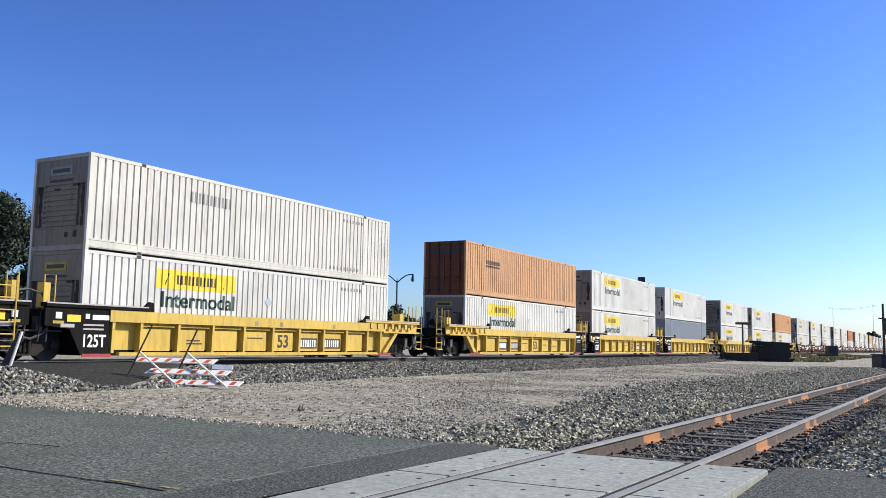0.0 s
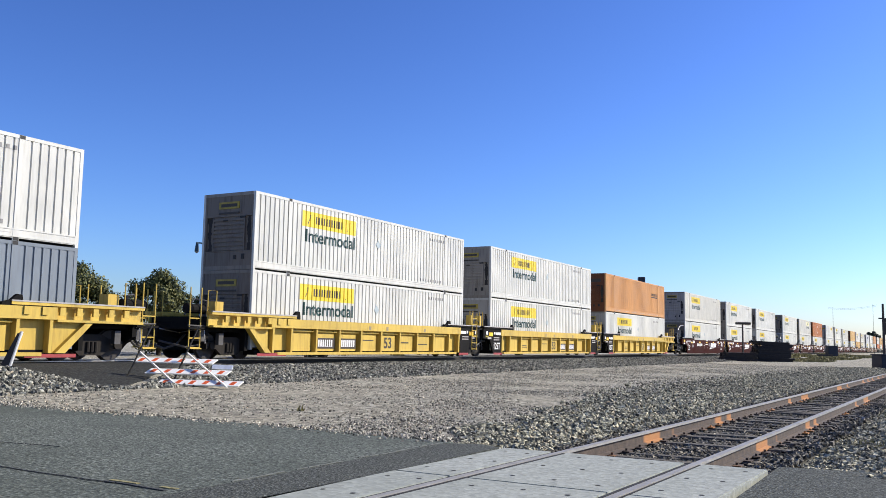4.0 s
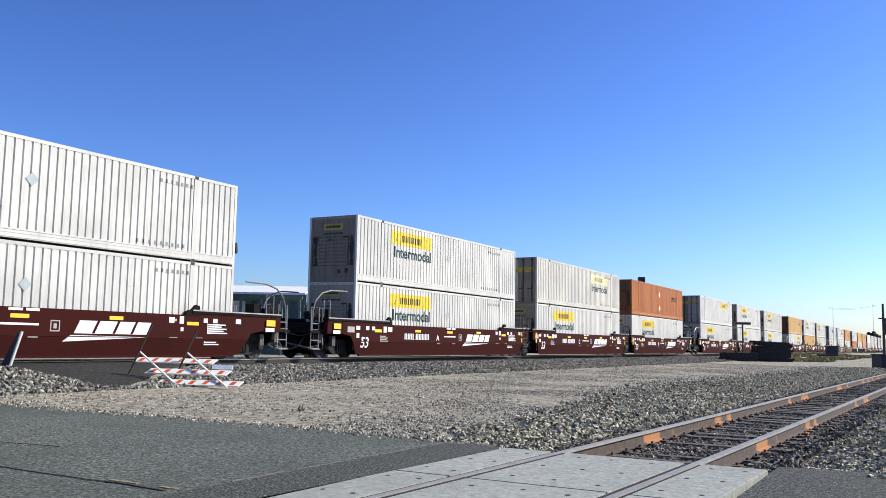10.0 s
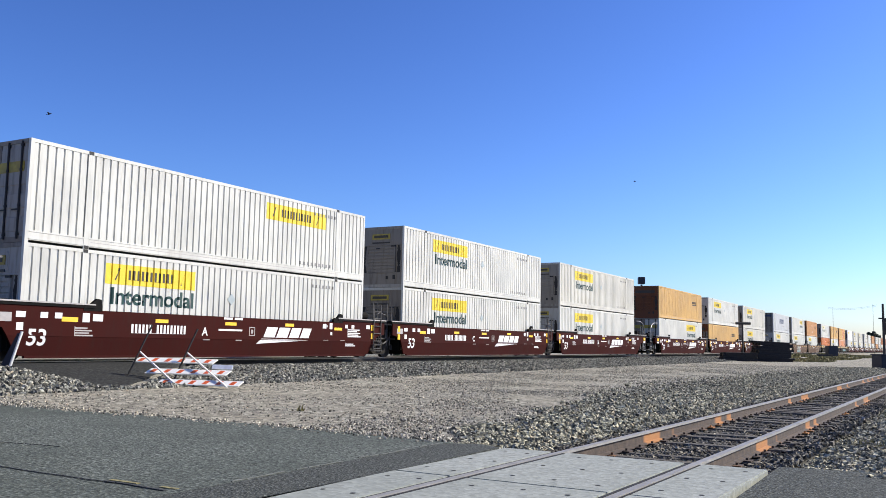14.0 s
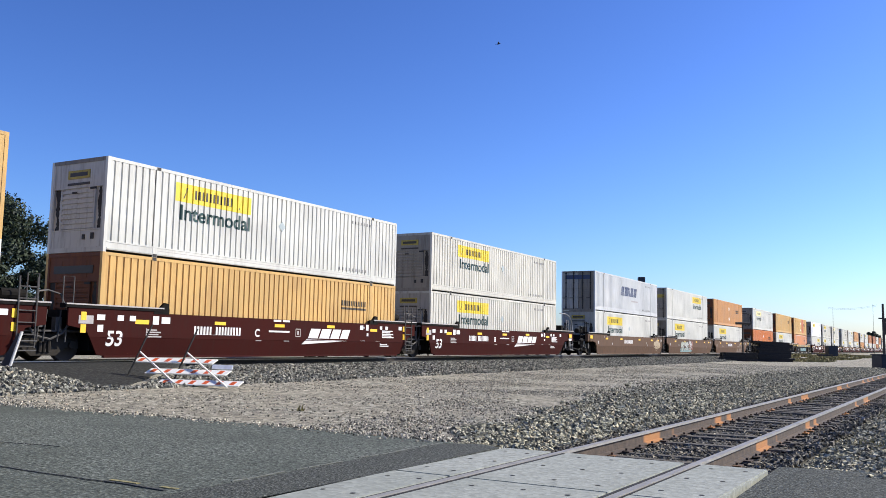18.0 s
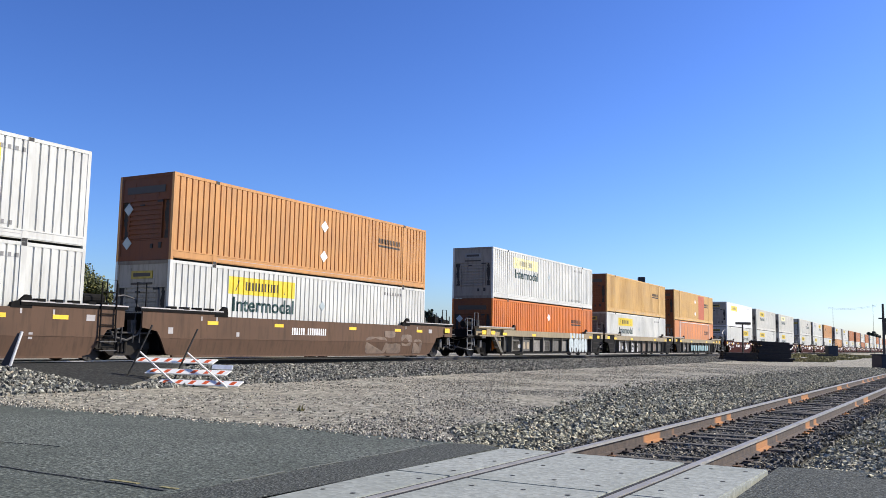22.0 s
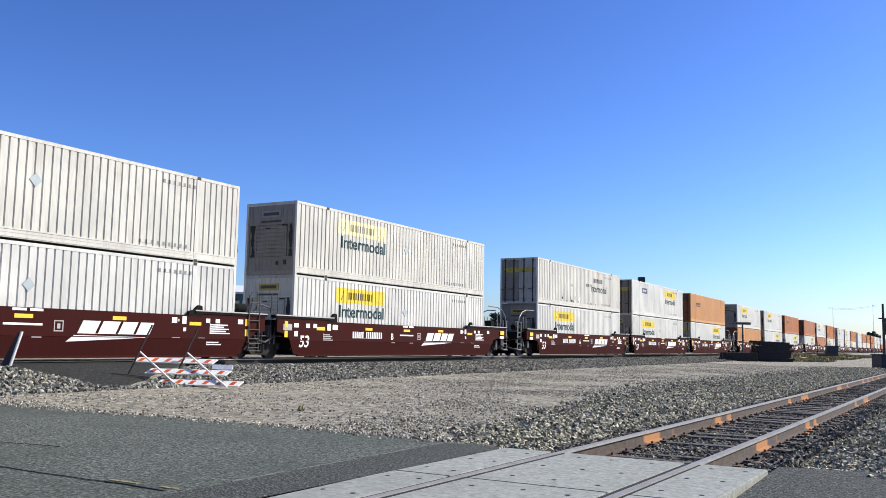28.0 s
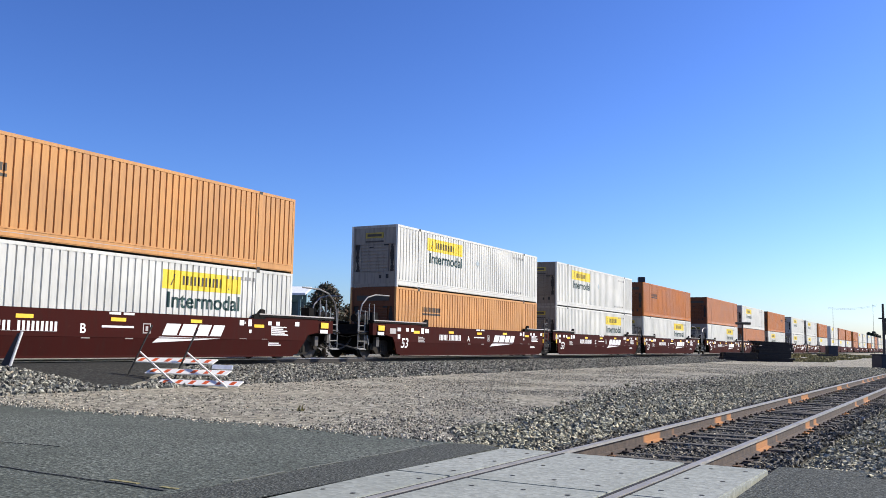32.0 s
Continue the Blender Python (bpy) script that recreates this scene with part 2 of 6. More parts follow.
LEAF_RUST = foliage("autumn_tinted_leaves", ((0.02, 0.022, 0.012), (0.05, 0.05, 0.022), (0.13, 0.07, 0.035)))
GRASS = foliage("dry_grass", ((0.09, 0.085, 0.025), (0.20, 0.175, 0.06), (0.34, 0.29, 0.12)))
POLE_WOOD = plain("dark_pole_wood", (0.05, 0.045, 0.04), 0.9)
CREOSOTE = plain("black_creosoted_wood", (0.014, 0.013, 0.013), 0.85, var=0.4)

# ---------------------------------------------------------------- mesh helpers


def quad_box(bm, x0, x1, y0, y1, z0, z1):
    v = [bm.verts.new(c) for c in ((x0, y0, z0), (x1, y0, z0), (x1, y1, z0), (x0, y1, z0), (x0, y0, z1), (x1, y0, z1), (x1, y1, z1), (x0, y1, z1))]
    for f in ((0, 3, 2, 1), (4, 5, 6, 7), (0, 1, 5, 4), (1, 2, 6, 5), (2, 3, 7, 6), (3, 0, 4, 7)):
        bm.faces.new([v[i] for i in f])
    return v


def soft_box(bm, x0, x1, y0, y1, z0, z1, r=0.02):
    tmp = bmesh.new()
    quad_box(tmp, x0, x1, y0, y1, z0, z1)
    bmesh.ops.bevel(tmp, geom=list(tmp.edges), offset=r, segments=1, affect="EDGES")
    me = bpy.data.meshes.new("tmp")
    tmp.to_mesh(me)
    tmp.free()
    bm.from_mesh(me)
    bpy.data.meshes.remove(me)


def rod(bm, a, b, r, sides=8, r2=None):
    """A round bar from a to b."""
    a, b = Vector(a), Vector(b)
    d = (b - a).normalized()
    u = d.orthogonal().normalized()
    w = d.cross(u)
    r2 = r if r2 is None else r2
    ra = [bm.verts.new(a + (u * math.cos(k) + w * math.sin(k)) * r) for k in [2 * math.pi * i / sides for i in range(sides)]]
    rb = [bm.verts.new(b + (u * math.cos(k) + w * math.sin(k)) * r2) for k in [2 * math.pi * i / sides for i in range(sides)]]
    for i in range(sides):
        j = (i + 1) % sides
        bm.faces.new((ra[i], ra[j], rb[j], rb[i]))
    bm.faces.new(ra[::-1])
    bm.faces.new(rb)


def bent_rod(bm, pts, r, sides=6):
    """One connected tube along a line of points."""
    pts = [Vector(p) for p in pts]
    rings = []
    for i, p in enumerate(pts):
        a, b = pts[max(0, i - 1)], pts[min(len(pts) - 1, i + 1)]
        t = (b - a).normalized()
        u = t.cross(Vector((0.31, 0.17, 0.93)) if abs(t.z) < 0.9 else Vector((0.2, 0.97, 0.1))).normalized()
        if rings:
            u = (last - t * last.dot(t)).normalized()
        last = u
        w = t.cross(u)
        rings.append([bm.verts.new(p + (u * math.cos(2 * math.pi * k / sides) + w * math.sin(2 * math.pi * k / sides)) * r) for k in range(sides)])
    for ra, rb in zip(rings, rings[1:]):
        for k in range(sides):
            bm.faces.new((ra[k], ra[(k + 1) % sides], rb[(k + 1) % sides], rb[k]))
    bm.faces.new(rings[0][::-1])
    bm.faces.new(rings[-1])


def extrude_xz(bm, outline, y0, y1):
    """A plate with an outline of (x, z) points between y0 and y1."""
    a = [bm.verts.new((x, y0, z)) for x, z in outline]
    b = [bm.verts.new((x, y1, z)) for x, z in outline]
    n = len(outline)
    for i in range(n):
        j = (i + 1) % n
        bm.faces.new((a[i], a[j], b[j], b[i]))
    bm.faces.new(a[::-1])
    bm.faces.new(b)


def mesh_of(name, bm, material):
    bmesh.ops.recalc_face_normals(bm, faces=bm.faces)
    me = bpy.data.meshes.new(name)
    bm.to_mesh(me)
    bm.free()
    me.materials.append(material)
    return me


def place(name, me, parent=None, label="", at=(0, 0, 0)):
    ob = new(name, me)
    ob.location = at
    if parent is not None:
        ob.parent = parent
    if label:
        ob["label"] = label
    return ob


def part(name, bm, material, parent, label="", at=(0, 0, 0)):
    return place(name, mesh_of(name, bm, material), parent, label, at)


def thing(name, label, category, group="", kind=""):
    return tagged(new(name), label, category, group, kind)


def boxes(*spans):
    bm = bmesh.new()
    for s in spans:
        quad_box(bm, *s)
    return bm


def raw_mesh(name, verts, faces, material):
    me = bpy.data.meshes.new(name)
    me.from_pydata([tuple(map(float, v)) for v in verts], [], [tuple(map(int, f)) for f in faces])
    me.materials.append(material)
    return me


_letters = {}


def letters(body, height, bold=0.0):
    """The outline of a text as a flat mesh in the xz plane, facing -y, lower left corner at the origin."""
    key = (body, height, bold)
    if key not in _letters:
        cu = bpy.data.curves.new("text", "FONT")
        cu.body, cu.size, cu.offset = body, height, bold
        ob = new("text", cu)
        me = bpy.data.meshes.new_from_object(ob.evaluated_get(bpy.context.evaluated_depsgraph_get()))
        bpy.data.objects.remove(ob)
        bpy.data.curves.remove(cu)
        me.transform(Matrix.Rotation(radians(90), 4, "X"))
        _letters[key] = me
    bm = bmesh.new()
    bm.from_mesh(_letters[key])
    return bm


# ---------------------------------------------------------------- ground
def smooth(a, b, v):
    k = min(1.0, max(0.0, (v - a) / (b - a)))
    return k * k * (3 - 2 * k)


TRACK_Y, RAIL_Z = 22.85, 0.462
SIDING_SLOPE = math.tan(-0.03093)


def siding_y(x):
    return 3.27 + SIDING_SLOPE * x


def height(x, y):
    h = -0.05
    rise = smooth(14.0, 20.0, y) * (1 - smooth(26.0, 30.0, y))
    h += 0.33 * rise
    h -= 0.075 * smooth(20.4, 21.3, y) * (1 - smooth(24.4, 25.2, y))
    off = abs(y - siding_y(x))
    if x < 9.28 and off < 1.55:
        return -0.24
    h -= (0.225 - 0.03 * smooth(12.0, 20.0, x)) * (1 - smooth(1.35, 2.6, off)) * smooth(9.2, 9.5, x)
    if y < 45 and -20 < x < 140:
        h += 0.018 * noise.noise((x * 0.6, y * 0.6, 0)) + 0.012 * noise.noise((x * 2.1, y * 2.1, 3))
        h += 0.30 * math.exp(-((x - 11.6) / 1.3) ** 2 - ((y - 17.6) / 1.0) ** 2)
    return h


def axis(*runs):
    out = []
    for a, b, step in runs:
        out += list(np.arange(a, b, step))
    return out


gx = axis((-3000, -100, 800), (-100, -4, 12), (-4, 8, 1.0), (8, 30, 0.3), (30, 60, 0.6), (60, 140, 1.6), (140, 500, 30), (500, 4001, 500))
gy = axis((-3000, -60, 700), (-60, -4, 7), (-4, 24, 0.3), (24, 34, 1.0), (34, 120, 8), (120, 4001, 400))
gverts = [(x, y, height(x, y) if abs(x) < 150 and abs(y) < 60 else (height(150, y) if abs(y) < 60 else -0.05)) for y in gy for x in gx]
nx = len(gx)
gfaces = [(j * nx + i, j * nx + i + 1, (j + 1) * nx + i + 1, (j + 1) * nx + i) for j in range(len(gy) - 1) for i in range(nx - 1)]
ground = new("ground", raw_mesh("ground", gverts, gfaces, EARTH))
tagged(ground, "dusty grey-brown gravel and earth beside the tracks", "ground", kind="structure")
for poly in ground.data.polygons:
    poly.use_smooth = True

# road that crosses the siding, a newer dark strip along the crossing pad, and the ramp up to the main track
ROAD_EDGE = 9.3


def sheet(name, outline_rows, material, lift, label, category, skirt=0.12):
    """A slab over the ground from rows of (x, y) points, its top at height lift(x, y)."""
    bm = bmesh.new()
    rows = [[bm.verts.new((x, y, lift(x, y))) for x, y in row] for row in outline_rows]
    low = [[bm.verts.new((v.co.x, v.co.y, v.co.z - skirt)) for v in row] for row in rows]
    for k in range(len(rows) - 1):
        for i in range(len(rows[0]) - 1):
            bm.faces.new((rows[k][i], rows[k][i + 1], rows[k + 1][i + 1], rows[k + 1][i]))
            bm.faces.new((low[k][i], low[k + 1][i], low[k + 1][i + 1], low[k][i + 1]))
    n = len(rows[0]) - 1
    for k in range(len(rows) - 1):
        bm.faces.new((rows[k][0], rows[k + 1][0], low[k + 1][0], low[k][0]))
        bm.faces.new((rows[k][n], low[k][n], low[k + 1][n], rows[k + 1][n]))
    for i in range(n):
        bm.faces.new((rows[0][i], low[0][i], low[0][i + 1], rows[0][i + 1]))
        bm.faces.new((rows[-1][i], rows[-1][i + 1], low[-1][i + 1], low[-1][i]))
    ob = new(name, mesh_of(name, bm, material))
    return tagged(ob, label, category, kind="structure")


rng = random.Random(4)
ys = [5.18 + 0.25 * i for i in range(50)]
wob = [0.12 * noise.noise((y * 0.9, 1.7, 0)) + 0.05 * noise.noise((y * 3.3, 5.0, 0)) for y in ys]
sheet("road", [[(-8.0, y), (-1.0, y), (5.0, y), (8.2, y), (ROAD_EDGE + 0.15 + w + 0.035 * max(0, 9 - y) * 0 + 0.3 * smooth(13, 17, y), y)] for y, w in zip(ys, wob)],
      ASPHALT, lambda x, y: 0.004 + 0.36 * smooth(14.5, 20.5, y) * 0.6 + 0.012 * noise.noise((x * 0.3, y * 0.3, 9)), "worn grey asphalt road leading to the railway crossing", "road")
sheet("road_patch", [[(-8.0, y), (5.0, y), (x1, y)] for y, x1 in ((4.47, 9.25), (4.75, 9.4), (5.02, 9.3), (5.18, 9.15))],
      NEW_ASPHALT, lambda x, y: 0.0, "dark newer asphalt strip beside the concrete crossing", "road")
sheet("road_near_side", [[(-8.0, y), (4.0, y), (x1, y)] for y, x1 in ((-25.0, 9.5), (-4.0, 9.5), (0.0, 9.15), (0.5, 9.75), (1.46, 9.6))],
      NEW_ASPHALT, lambda x, y: -0.004, "dark asphalt apron on the near side of the siding", "road")
ramp_rows = []
for k in range(14):
    y = 16.2 + k * 0.4
    ramp_rows.append([(9.9, y), (12.6, y), (13.4 + 0.26 * k, y), (14.0 + 0.52 * k + 0.25 * noise.noise((y * 1.3, 3.0, 0)), y)])
sheet("crossing_ramp", ramp_rows, RAMP_ASPHALT, lambda x, y: 0.03 + 0.40 * smooth(14.6, 21.0, y), "old asphalt ramp rising to the closed main-line crossing", "road", skirt=0.3)

# road markings, cracks and the tar seam
for y0, y1 in ((5.28, 5.46), (5.72, 6.05)):
    part("road_mark", boxes((5.07, 5.115, y0, y1, 0.004, 0.009)), LINE_YELLOW, bpy.data.objects["road"], "faded yellow centre-line remnant")
bm = bmesh.new()
for i in range(40):
    y = 5.3 + i * 0.12
    x = 5.0 + 0.05 * noise.noise((y * 2.0, 0, 0))
    w = 0.016 if y < 6.0 else 0.008
    quad_box(bm, x - w, x + w, y, y + 0.13, 0.006, 0.011)
for i in range(26):
    y = 8.2 + i * 0.1
    x = 6.2 - 0.14 * i * 0.1 + 0.06 * noise.noise((y * 1.6, 7, 0))
    quad_box(bm, x - 0.006, x + 0.006, y, y + 0.11, 0.012, 0.017)
part("crack", bm, ROAD_CRACK, bpy.data.objects["road"], "dark crack in the asphalt")

bm = bmesh.new()
for i in range(24):
    x = 5.1 + i * 0.17
    if noise.noise((x * 3.1, 0, 8)) < -0.12:
        continue
    dy = 0.05 * noise.noise((x * 1.7, 2, 0)) + 0.015 * noise.noise((x * 9.0, 2, 5))
    quad_box(bm, x, x + 0.18, 5.185 + dy, 5.185 + dy + 0.014 + 0.012 * noise.noise((x * 5, 0, 3)), 0.004, 0.010)
part("seam_dust", bm, SEAM_DUST, bpy.data.objects["road"], "pale dusty seam between two asphalts")
# concrete crossing pad
pad = thing("crossing_pad", "pale concrete grade-crossing panels set flush round two rails", "crossing", kind="structure")
JOINTS = (9.28, 7.02, 4.58, 2.14, -0.30)


def panel(x0, x1, ya, yb):
    """A panel between two lines that follow the siding."""
    bm = bmesh.new()
    tmp = []
    for z in (-0.2, 0.0):
        for x, dy in ((x0, ya), (x1, ya), (x1, yb), (x0, yb)):
            tmp.append(bm.verts.new((x, siding_y(x) + dy, z)))
    for f in ((0, 3, 2, 1), (4, 5, 6, 7), (0, 1, 5, 4), (1, 2, 6, 5), (2, 3, 7, 6), (3, 0, 4, 7)):
        bm.faces.new([tmp[i] for i in f])
    bmesh.ops.bevel(bm, geom=list(bm.edges), offset=0.012, segments=2, affect="EDGES")
    return bm


for x1, x0 in zip(JOINTS, JOINTS[1:]):
    for ya, yb in ((0.83, 1.42), (-0.655, 0.655), (-1.47, -0.83)):
        slab = part("panel", panel(x0 + 0.008, x1 - 0.008, ya, yb), CONCRETE, pad)
        rows = (0.25, 0.75) if yb - ya < 1 else (0.18, 0.5, 0.82)
        bm = bmesh.new()
        for fy in rows:
            for fx in (0.14, 0.5, 0.86):
                x = x0 + (x1 - x0) * (fx + rng.uniform(-0.02, 0.02))
                y = siding_y(x) + ya + (yb - ya) * (fy + rng.uniform(-0.04, 0.04))
                bmesh.ops.create_circle(bm, cap_ends=True, radius=0.024, segments=8, matrix=Matrix.Translation((x, y, 0.003)))
        part("bolt_hole", bm, CRACK, slab, "dark recessed lifting holes")

for ya, yb in ((0.655, 0.712), (0.793, 0.83), (-0.712, -0.655), (-0.83, -0.793)):
    bm = panel(-0.3, 9.26, ya, yb)
    bmesh.ops.translate(bm, vec=(0, 0, -0.004), verts=bm.verts)
    part("flangeway_filler", bm, FLANGEWAY, pad, "dark rubber flangeway filler")

# ---------------------------------------------------------------- tracks
HEAD = ((-0.036, 0.0), (0.036, 0.0), (0.037, -0.03), (0.009, -0.045), (0.009, -0.14), (0.07, -0.155), (0.07, -0.172), (-0.07, -0.172), (-0.07, -0.155), (-0.009, -0.14), (-0.009, -0.045), (-0.037, -0.03))


def rail_mesh(length, name="rail", web=None, head=None):
    bm = bmesh.new()
    n = len(HEAD)
    a = [bm.verts.new((0, y, z)) for y, z in HEAD]
    b = [bm.verts.new((length, y, z)) for y, z in HEAD]
    for i in range(n):
        j = (i + 1) % n
        f = bm.faces.new((a[i], b[i], b[j], a[j]))
        f.material_index = 1 if i in (0, 1, 11) else 0
    bm.faces.new(a)
    bm.faces.new(b[::-1])
    me = mesh_of(name, bm, web or RAIL_WEB)
    me.materials.append(head or RAIL_TOP)
    return me


def tie_mesh():
    bm = bmesh.new()
    soft_box(bm, -0.115, 0.115, -1.3, 1.3, -0.18, 0.0, 0.012)
    return mesh_of("tie", bm, TIE)


TIE_MESH = tie_mesh()
siding = thing("siding_track", "rusty siding rails on dark weathered wooden ties", "railway track", kind="structure")
bed_xs = [9.3 + 1.5 * i for i in range(90)]
sheet("siding_bed", [[(x, siding_y(x) + 1.36 - 0.34 * k + 0.1 * noise.noise((x, k * 3.0, 0)) * (k in (0, 8))) for x in bed_xs] for k in range(9)], BED,
      lambda x, y: -0.232 + 0.008 * noise.noise((x * 2.0, y * 2.0, 1)), "dark gravel between the siding's ties", "track bed", skirt=0.04)
siding_rail = rail_mesh(420.0)
for dy in (0.7525, -0.7525):
    r = place("rail", siding_rail, siding, "rusty rail with a worn bright head", (-8.0, siding_y(-8.0) + dy, 0.0))
    r.rotation_euler = (0, 0, math.atan(SIDING_SLOPE))
for i in range(150):
    x = 9.62 + i * 0.53
    o = place("tie", TIE_MESH, siding, at=(x + rng.uniform(-0.03, 0.03), siding_y(x) + rng.uniform(-0.14, 0.14), -0.172 + rng.uniform(-0.03, 0.004)))
    o.rotation_euler = (rng.uniform(-0.012, 0.012), rng.uniform(-0.05, 0.05), math.atan(SIDING_SLOPE) + rng.uniform(-0.04, 0.04))
bm = bmesh.new()
for i in range(46):
    x = 9.62 + i * 0.53
    for dy in (0.7525, -0.7525):
        y = siding_y(x) + dy
        quad_box(bm, x - 0.09, x + 0.09, y - 0.16, y + 0.16, -0.172, -0.158)
        for sy in (-0.1, 0.1):
            quad_box(bm, x - 0.012, x + 0.012, y + sy - 0.014, y + sy + 0.014, -0.16, -0.13)
part("tie_plate", bm, RAIL_WEB, siding, "rusty tie plates and spikes")
main = thing("main_track", "main-line track under the moving train", "railway track", kind="structure")
main_rail = rail_mesh(1500.0, "main_rail", MAIN_WEB, MAIN_TOP)
for dy in (0.7525, -0.7525):
    place("rail", main_rail, main, "polished main-line rail", (-300.0, TRACK_Y + dy, RAIL_Z))
for i in range(120):
    place("tie", TIE_MESH, main, at=(8.0 + i * 0.6, TRACK_Y, RAIL_Z - 0.172))
crossing = part("crossing_plank", boxes((2.0, 16.6, TRACK_Y - 0.66, TRACK_Y + 0.66, 0.15, RAIL_Z - 0.02)), RAMP_ASPHALT, main, "asphalt infill between the crossing rails")

# ---------------------------------------------------------------- loose stone
STONE = [(-1, -1, -1), (1, -1, -1), (1, 1, -1), (-1, 1, -1), (-0.7, -0.7, 1), (0.7, -0.7, 1), (0.7, 0.7, 1), (-0.7, 0.7, 1)]
STONE_FACES = [(0, 3, 2, 1), (4, 5, 6, 7), (0, 1, 5, 4), (1, 2, 6, 5), (2, 3, 7, 6), (3, 0, 4, 7)]


def stones(name, spots, size, material, label, sunk=0.3, seed=1):
    rs = np.random.RandomState(seed)
    n = len(spots)
    base = np.array(STONE, float)[None].repeat(n, 0) * rs.uniform(0.55, 1.25, (n, 8, 3))
    scale = size * rs.uniform(0.5, 1.25, (n, 1, 1)) * 0.5 * rs.uniform(0.7, 1.2, (n, 1, 3))
    v = base * scale
    ang = rs.uniform(0, 2 * np.pi, n)
    tilt = rs.uniform(-0.7, 0.7, n)
    c, s = np.cos(tilt), np.sin(tilt)
    x, z = v[..., 0] * c[:, None] - v[..., 2] * s[:, None], v[..., 0] * s[:, None] + v[..., 2] * c[:, None]
    v[..., 0], v[..., 2] = x, z
    c, s = np.cos(ang), np.sin(ang)
    x, y = v[..., 0] * c[:, None] - v[..., 1] * s[:, None], v[..., 0] * s[:, None] + v[..., 1] * c[:, None]
    v[..., 0], v[..., 1] = x, y
    p = np.array([(a, b, h + size * (0.5 - sunk) * 0.6) for a, b, h in spots])
    v += p[:, None, :]
    f = (np.array(STONE_FACES)[None] + 8 * np.arange(n)[:, None, None]).reshape(-1, 4)
    ob = new(name, raw_mesh(name, v.reshape(-1, 3), f, material))
    return tagged(ob, label, "gravel", kind="stuff")


rs = np.random.RandomState(11)
spots, tie_gaps = [], []
while len(spots) < 40000:
    x = 9.35 + 60 * rs.rand() ** 2.1
    off = rs.normal(0.7, 2.1)
    if not -2.5 - 0.03 * (x - 9.3) + 0.4 * noise.noise((x * 1.1, 2.0, 5)) < off < min(6.5, 2.4 + 0.22 * (x - 9.3) + 0.9 * noise.noise((x * 0.8, off * 0.5, 8))):
        continue
    y = siding_y(x) + off
    if abs(abs(off) - 0.7525) < 0.09 or (abs(off) < 1.40 and rs.rand() < 0.35) or (x < 9.75 and -1.5 < off < 1.45):
        continue
    if abs(off) < 1.4:
        tie_gaps.append((x, y, -0.222 + 0.05 * smooth(0.85, 1.4, abs(off))))
    else:
        spots.append((x, y, height(x, y)))
stones("siding_ballast", spots, 0.068, BALLAST, "dark grey angular ballast stones round the siding", sunk=0.2, seed=2)
while len(tie_gaps) < 24000:
    x = 9.7 + 40 * rs.rand() ** 1.8
    off = rs.uniform(-1.45, 1.45)
    if abs(abs(off) - 0.7525) > 0.1:
        tie_gaps.append((x, siding_y(x) + off, -0.222 + 0.06 * smooth(0.85, 1.45, abs(off)) + 0.02 * rs.rand()))
stones("fouled_ballast", tie_gaps, 0.058, GAP_STONE, "dark stones between the siding's ties", seed=12)
spots = []
while len(spots) < 46000:
    x, y = 9.4 + 60 * rs.rand() ** 2.0, 4.8 + 13 * rs.rand()
    if noise.noise((x * 0.35, y * 0.35, 4)) + 0.5 < rs.rand() * 0.9 or (y > 7.5 + 0.25 * (x - 9.4) and x < 19 and rs.rand() < 0.75):
        continue
    spots.append((x, y, height(x, y)))
stones("yard_gravel", spots, 0.03, PEBBLE, "scattered pale gravel stones on bare earth", seed=3)
spots, under_cars = [], []
while len(spots) < 34000:
    x, y = 9.8 + 80 * rs.rand() ** 1.6, 24.2 - 8.5 * rs.rand()
    if 9.5 < x < 14.4 + (y - 16.2) * 1.32 and y > 16.1 and not (x < 13.2 and y < 18.6):
        continue
    # stones beneath the train get the darker, shade-coloured ballast
    (under_cars if y > 21.5 else spots).append((x, y, height(x, y)))
while len(under_cars) < 22000:
    under_cars.append((13.0 + 75 * rs.rand() ** 1.5, 21.5 + 3.0 * rs.rand(), height(20.0, 22.0) - 0.03))
stones("track_bed_ballast", under_cars, 0.085, SHADED_BALLAST, "ballast in the main track's bed, darkened for the shade under the cars", seed=15)
stones("main_ballast", spots, 0.085, SHOULDER, "grey ballast shoulder along the main track", seed=5)
spots = [(9.35 + rs.normal(0.12, 0.14), y, 0.0) for y in rs.uniform(5.2, 15.5, 1400)]
stones("edge_gravel", spots, 0.032, PEBBLE, "loose pale gravel along the asphalt edge", seed=6)


# ---------------------------------------------------------------- containers
CL, CW, CH = 16.15, 2.59, 2.90
HALF, SIDE = CL / 2, CW / 2
POST_X = 6.1
PITCH, FLAT, SLOPE, DEEP = 0.268, 0.200, 0.012, 0.034


def groove(x):
    """Depth of the side corrugation at x, 0 on the outer flats."""
    k = (x + 50 * PITCH) % PITCH
    if k < FLAT:
        return 0.0
    if k < FLAT + SLOPE:
        return DEEP * (k - FLAT) / SLOPE
    if k < PITCH - SLOPE:
        return DEEP
    return DEEP * (PITCH - k) / SLOPE


def breaks(x0, x1):
    """The x at which the corrugation changes between x0 and x1, ends included."""
    out = [x0]
    k = math.floor((x0 + 50 * PITCH) / PITCH) - 1
    while True:
        base = k * PITCH - 50 * PITCH
        for d in (0.0, FLAT, FLAT + SLOPE, PITCH - SLOPE):
            if x0 + 1e-4 < base + d < x1 - 1e-4:
                out.append(base + d)
        if base > x1:
            break
        k += 1
    return out + [x1]


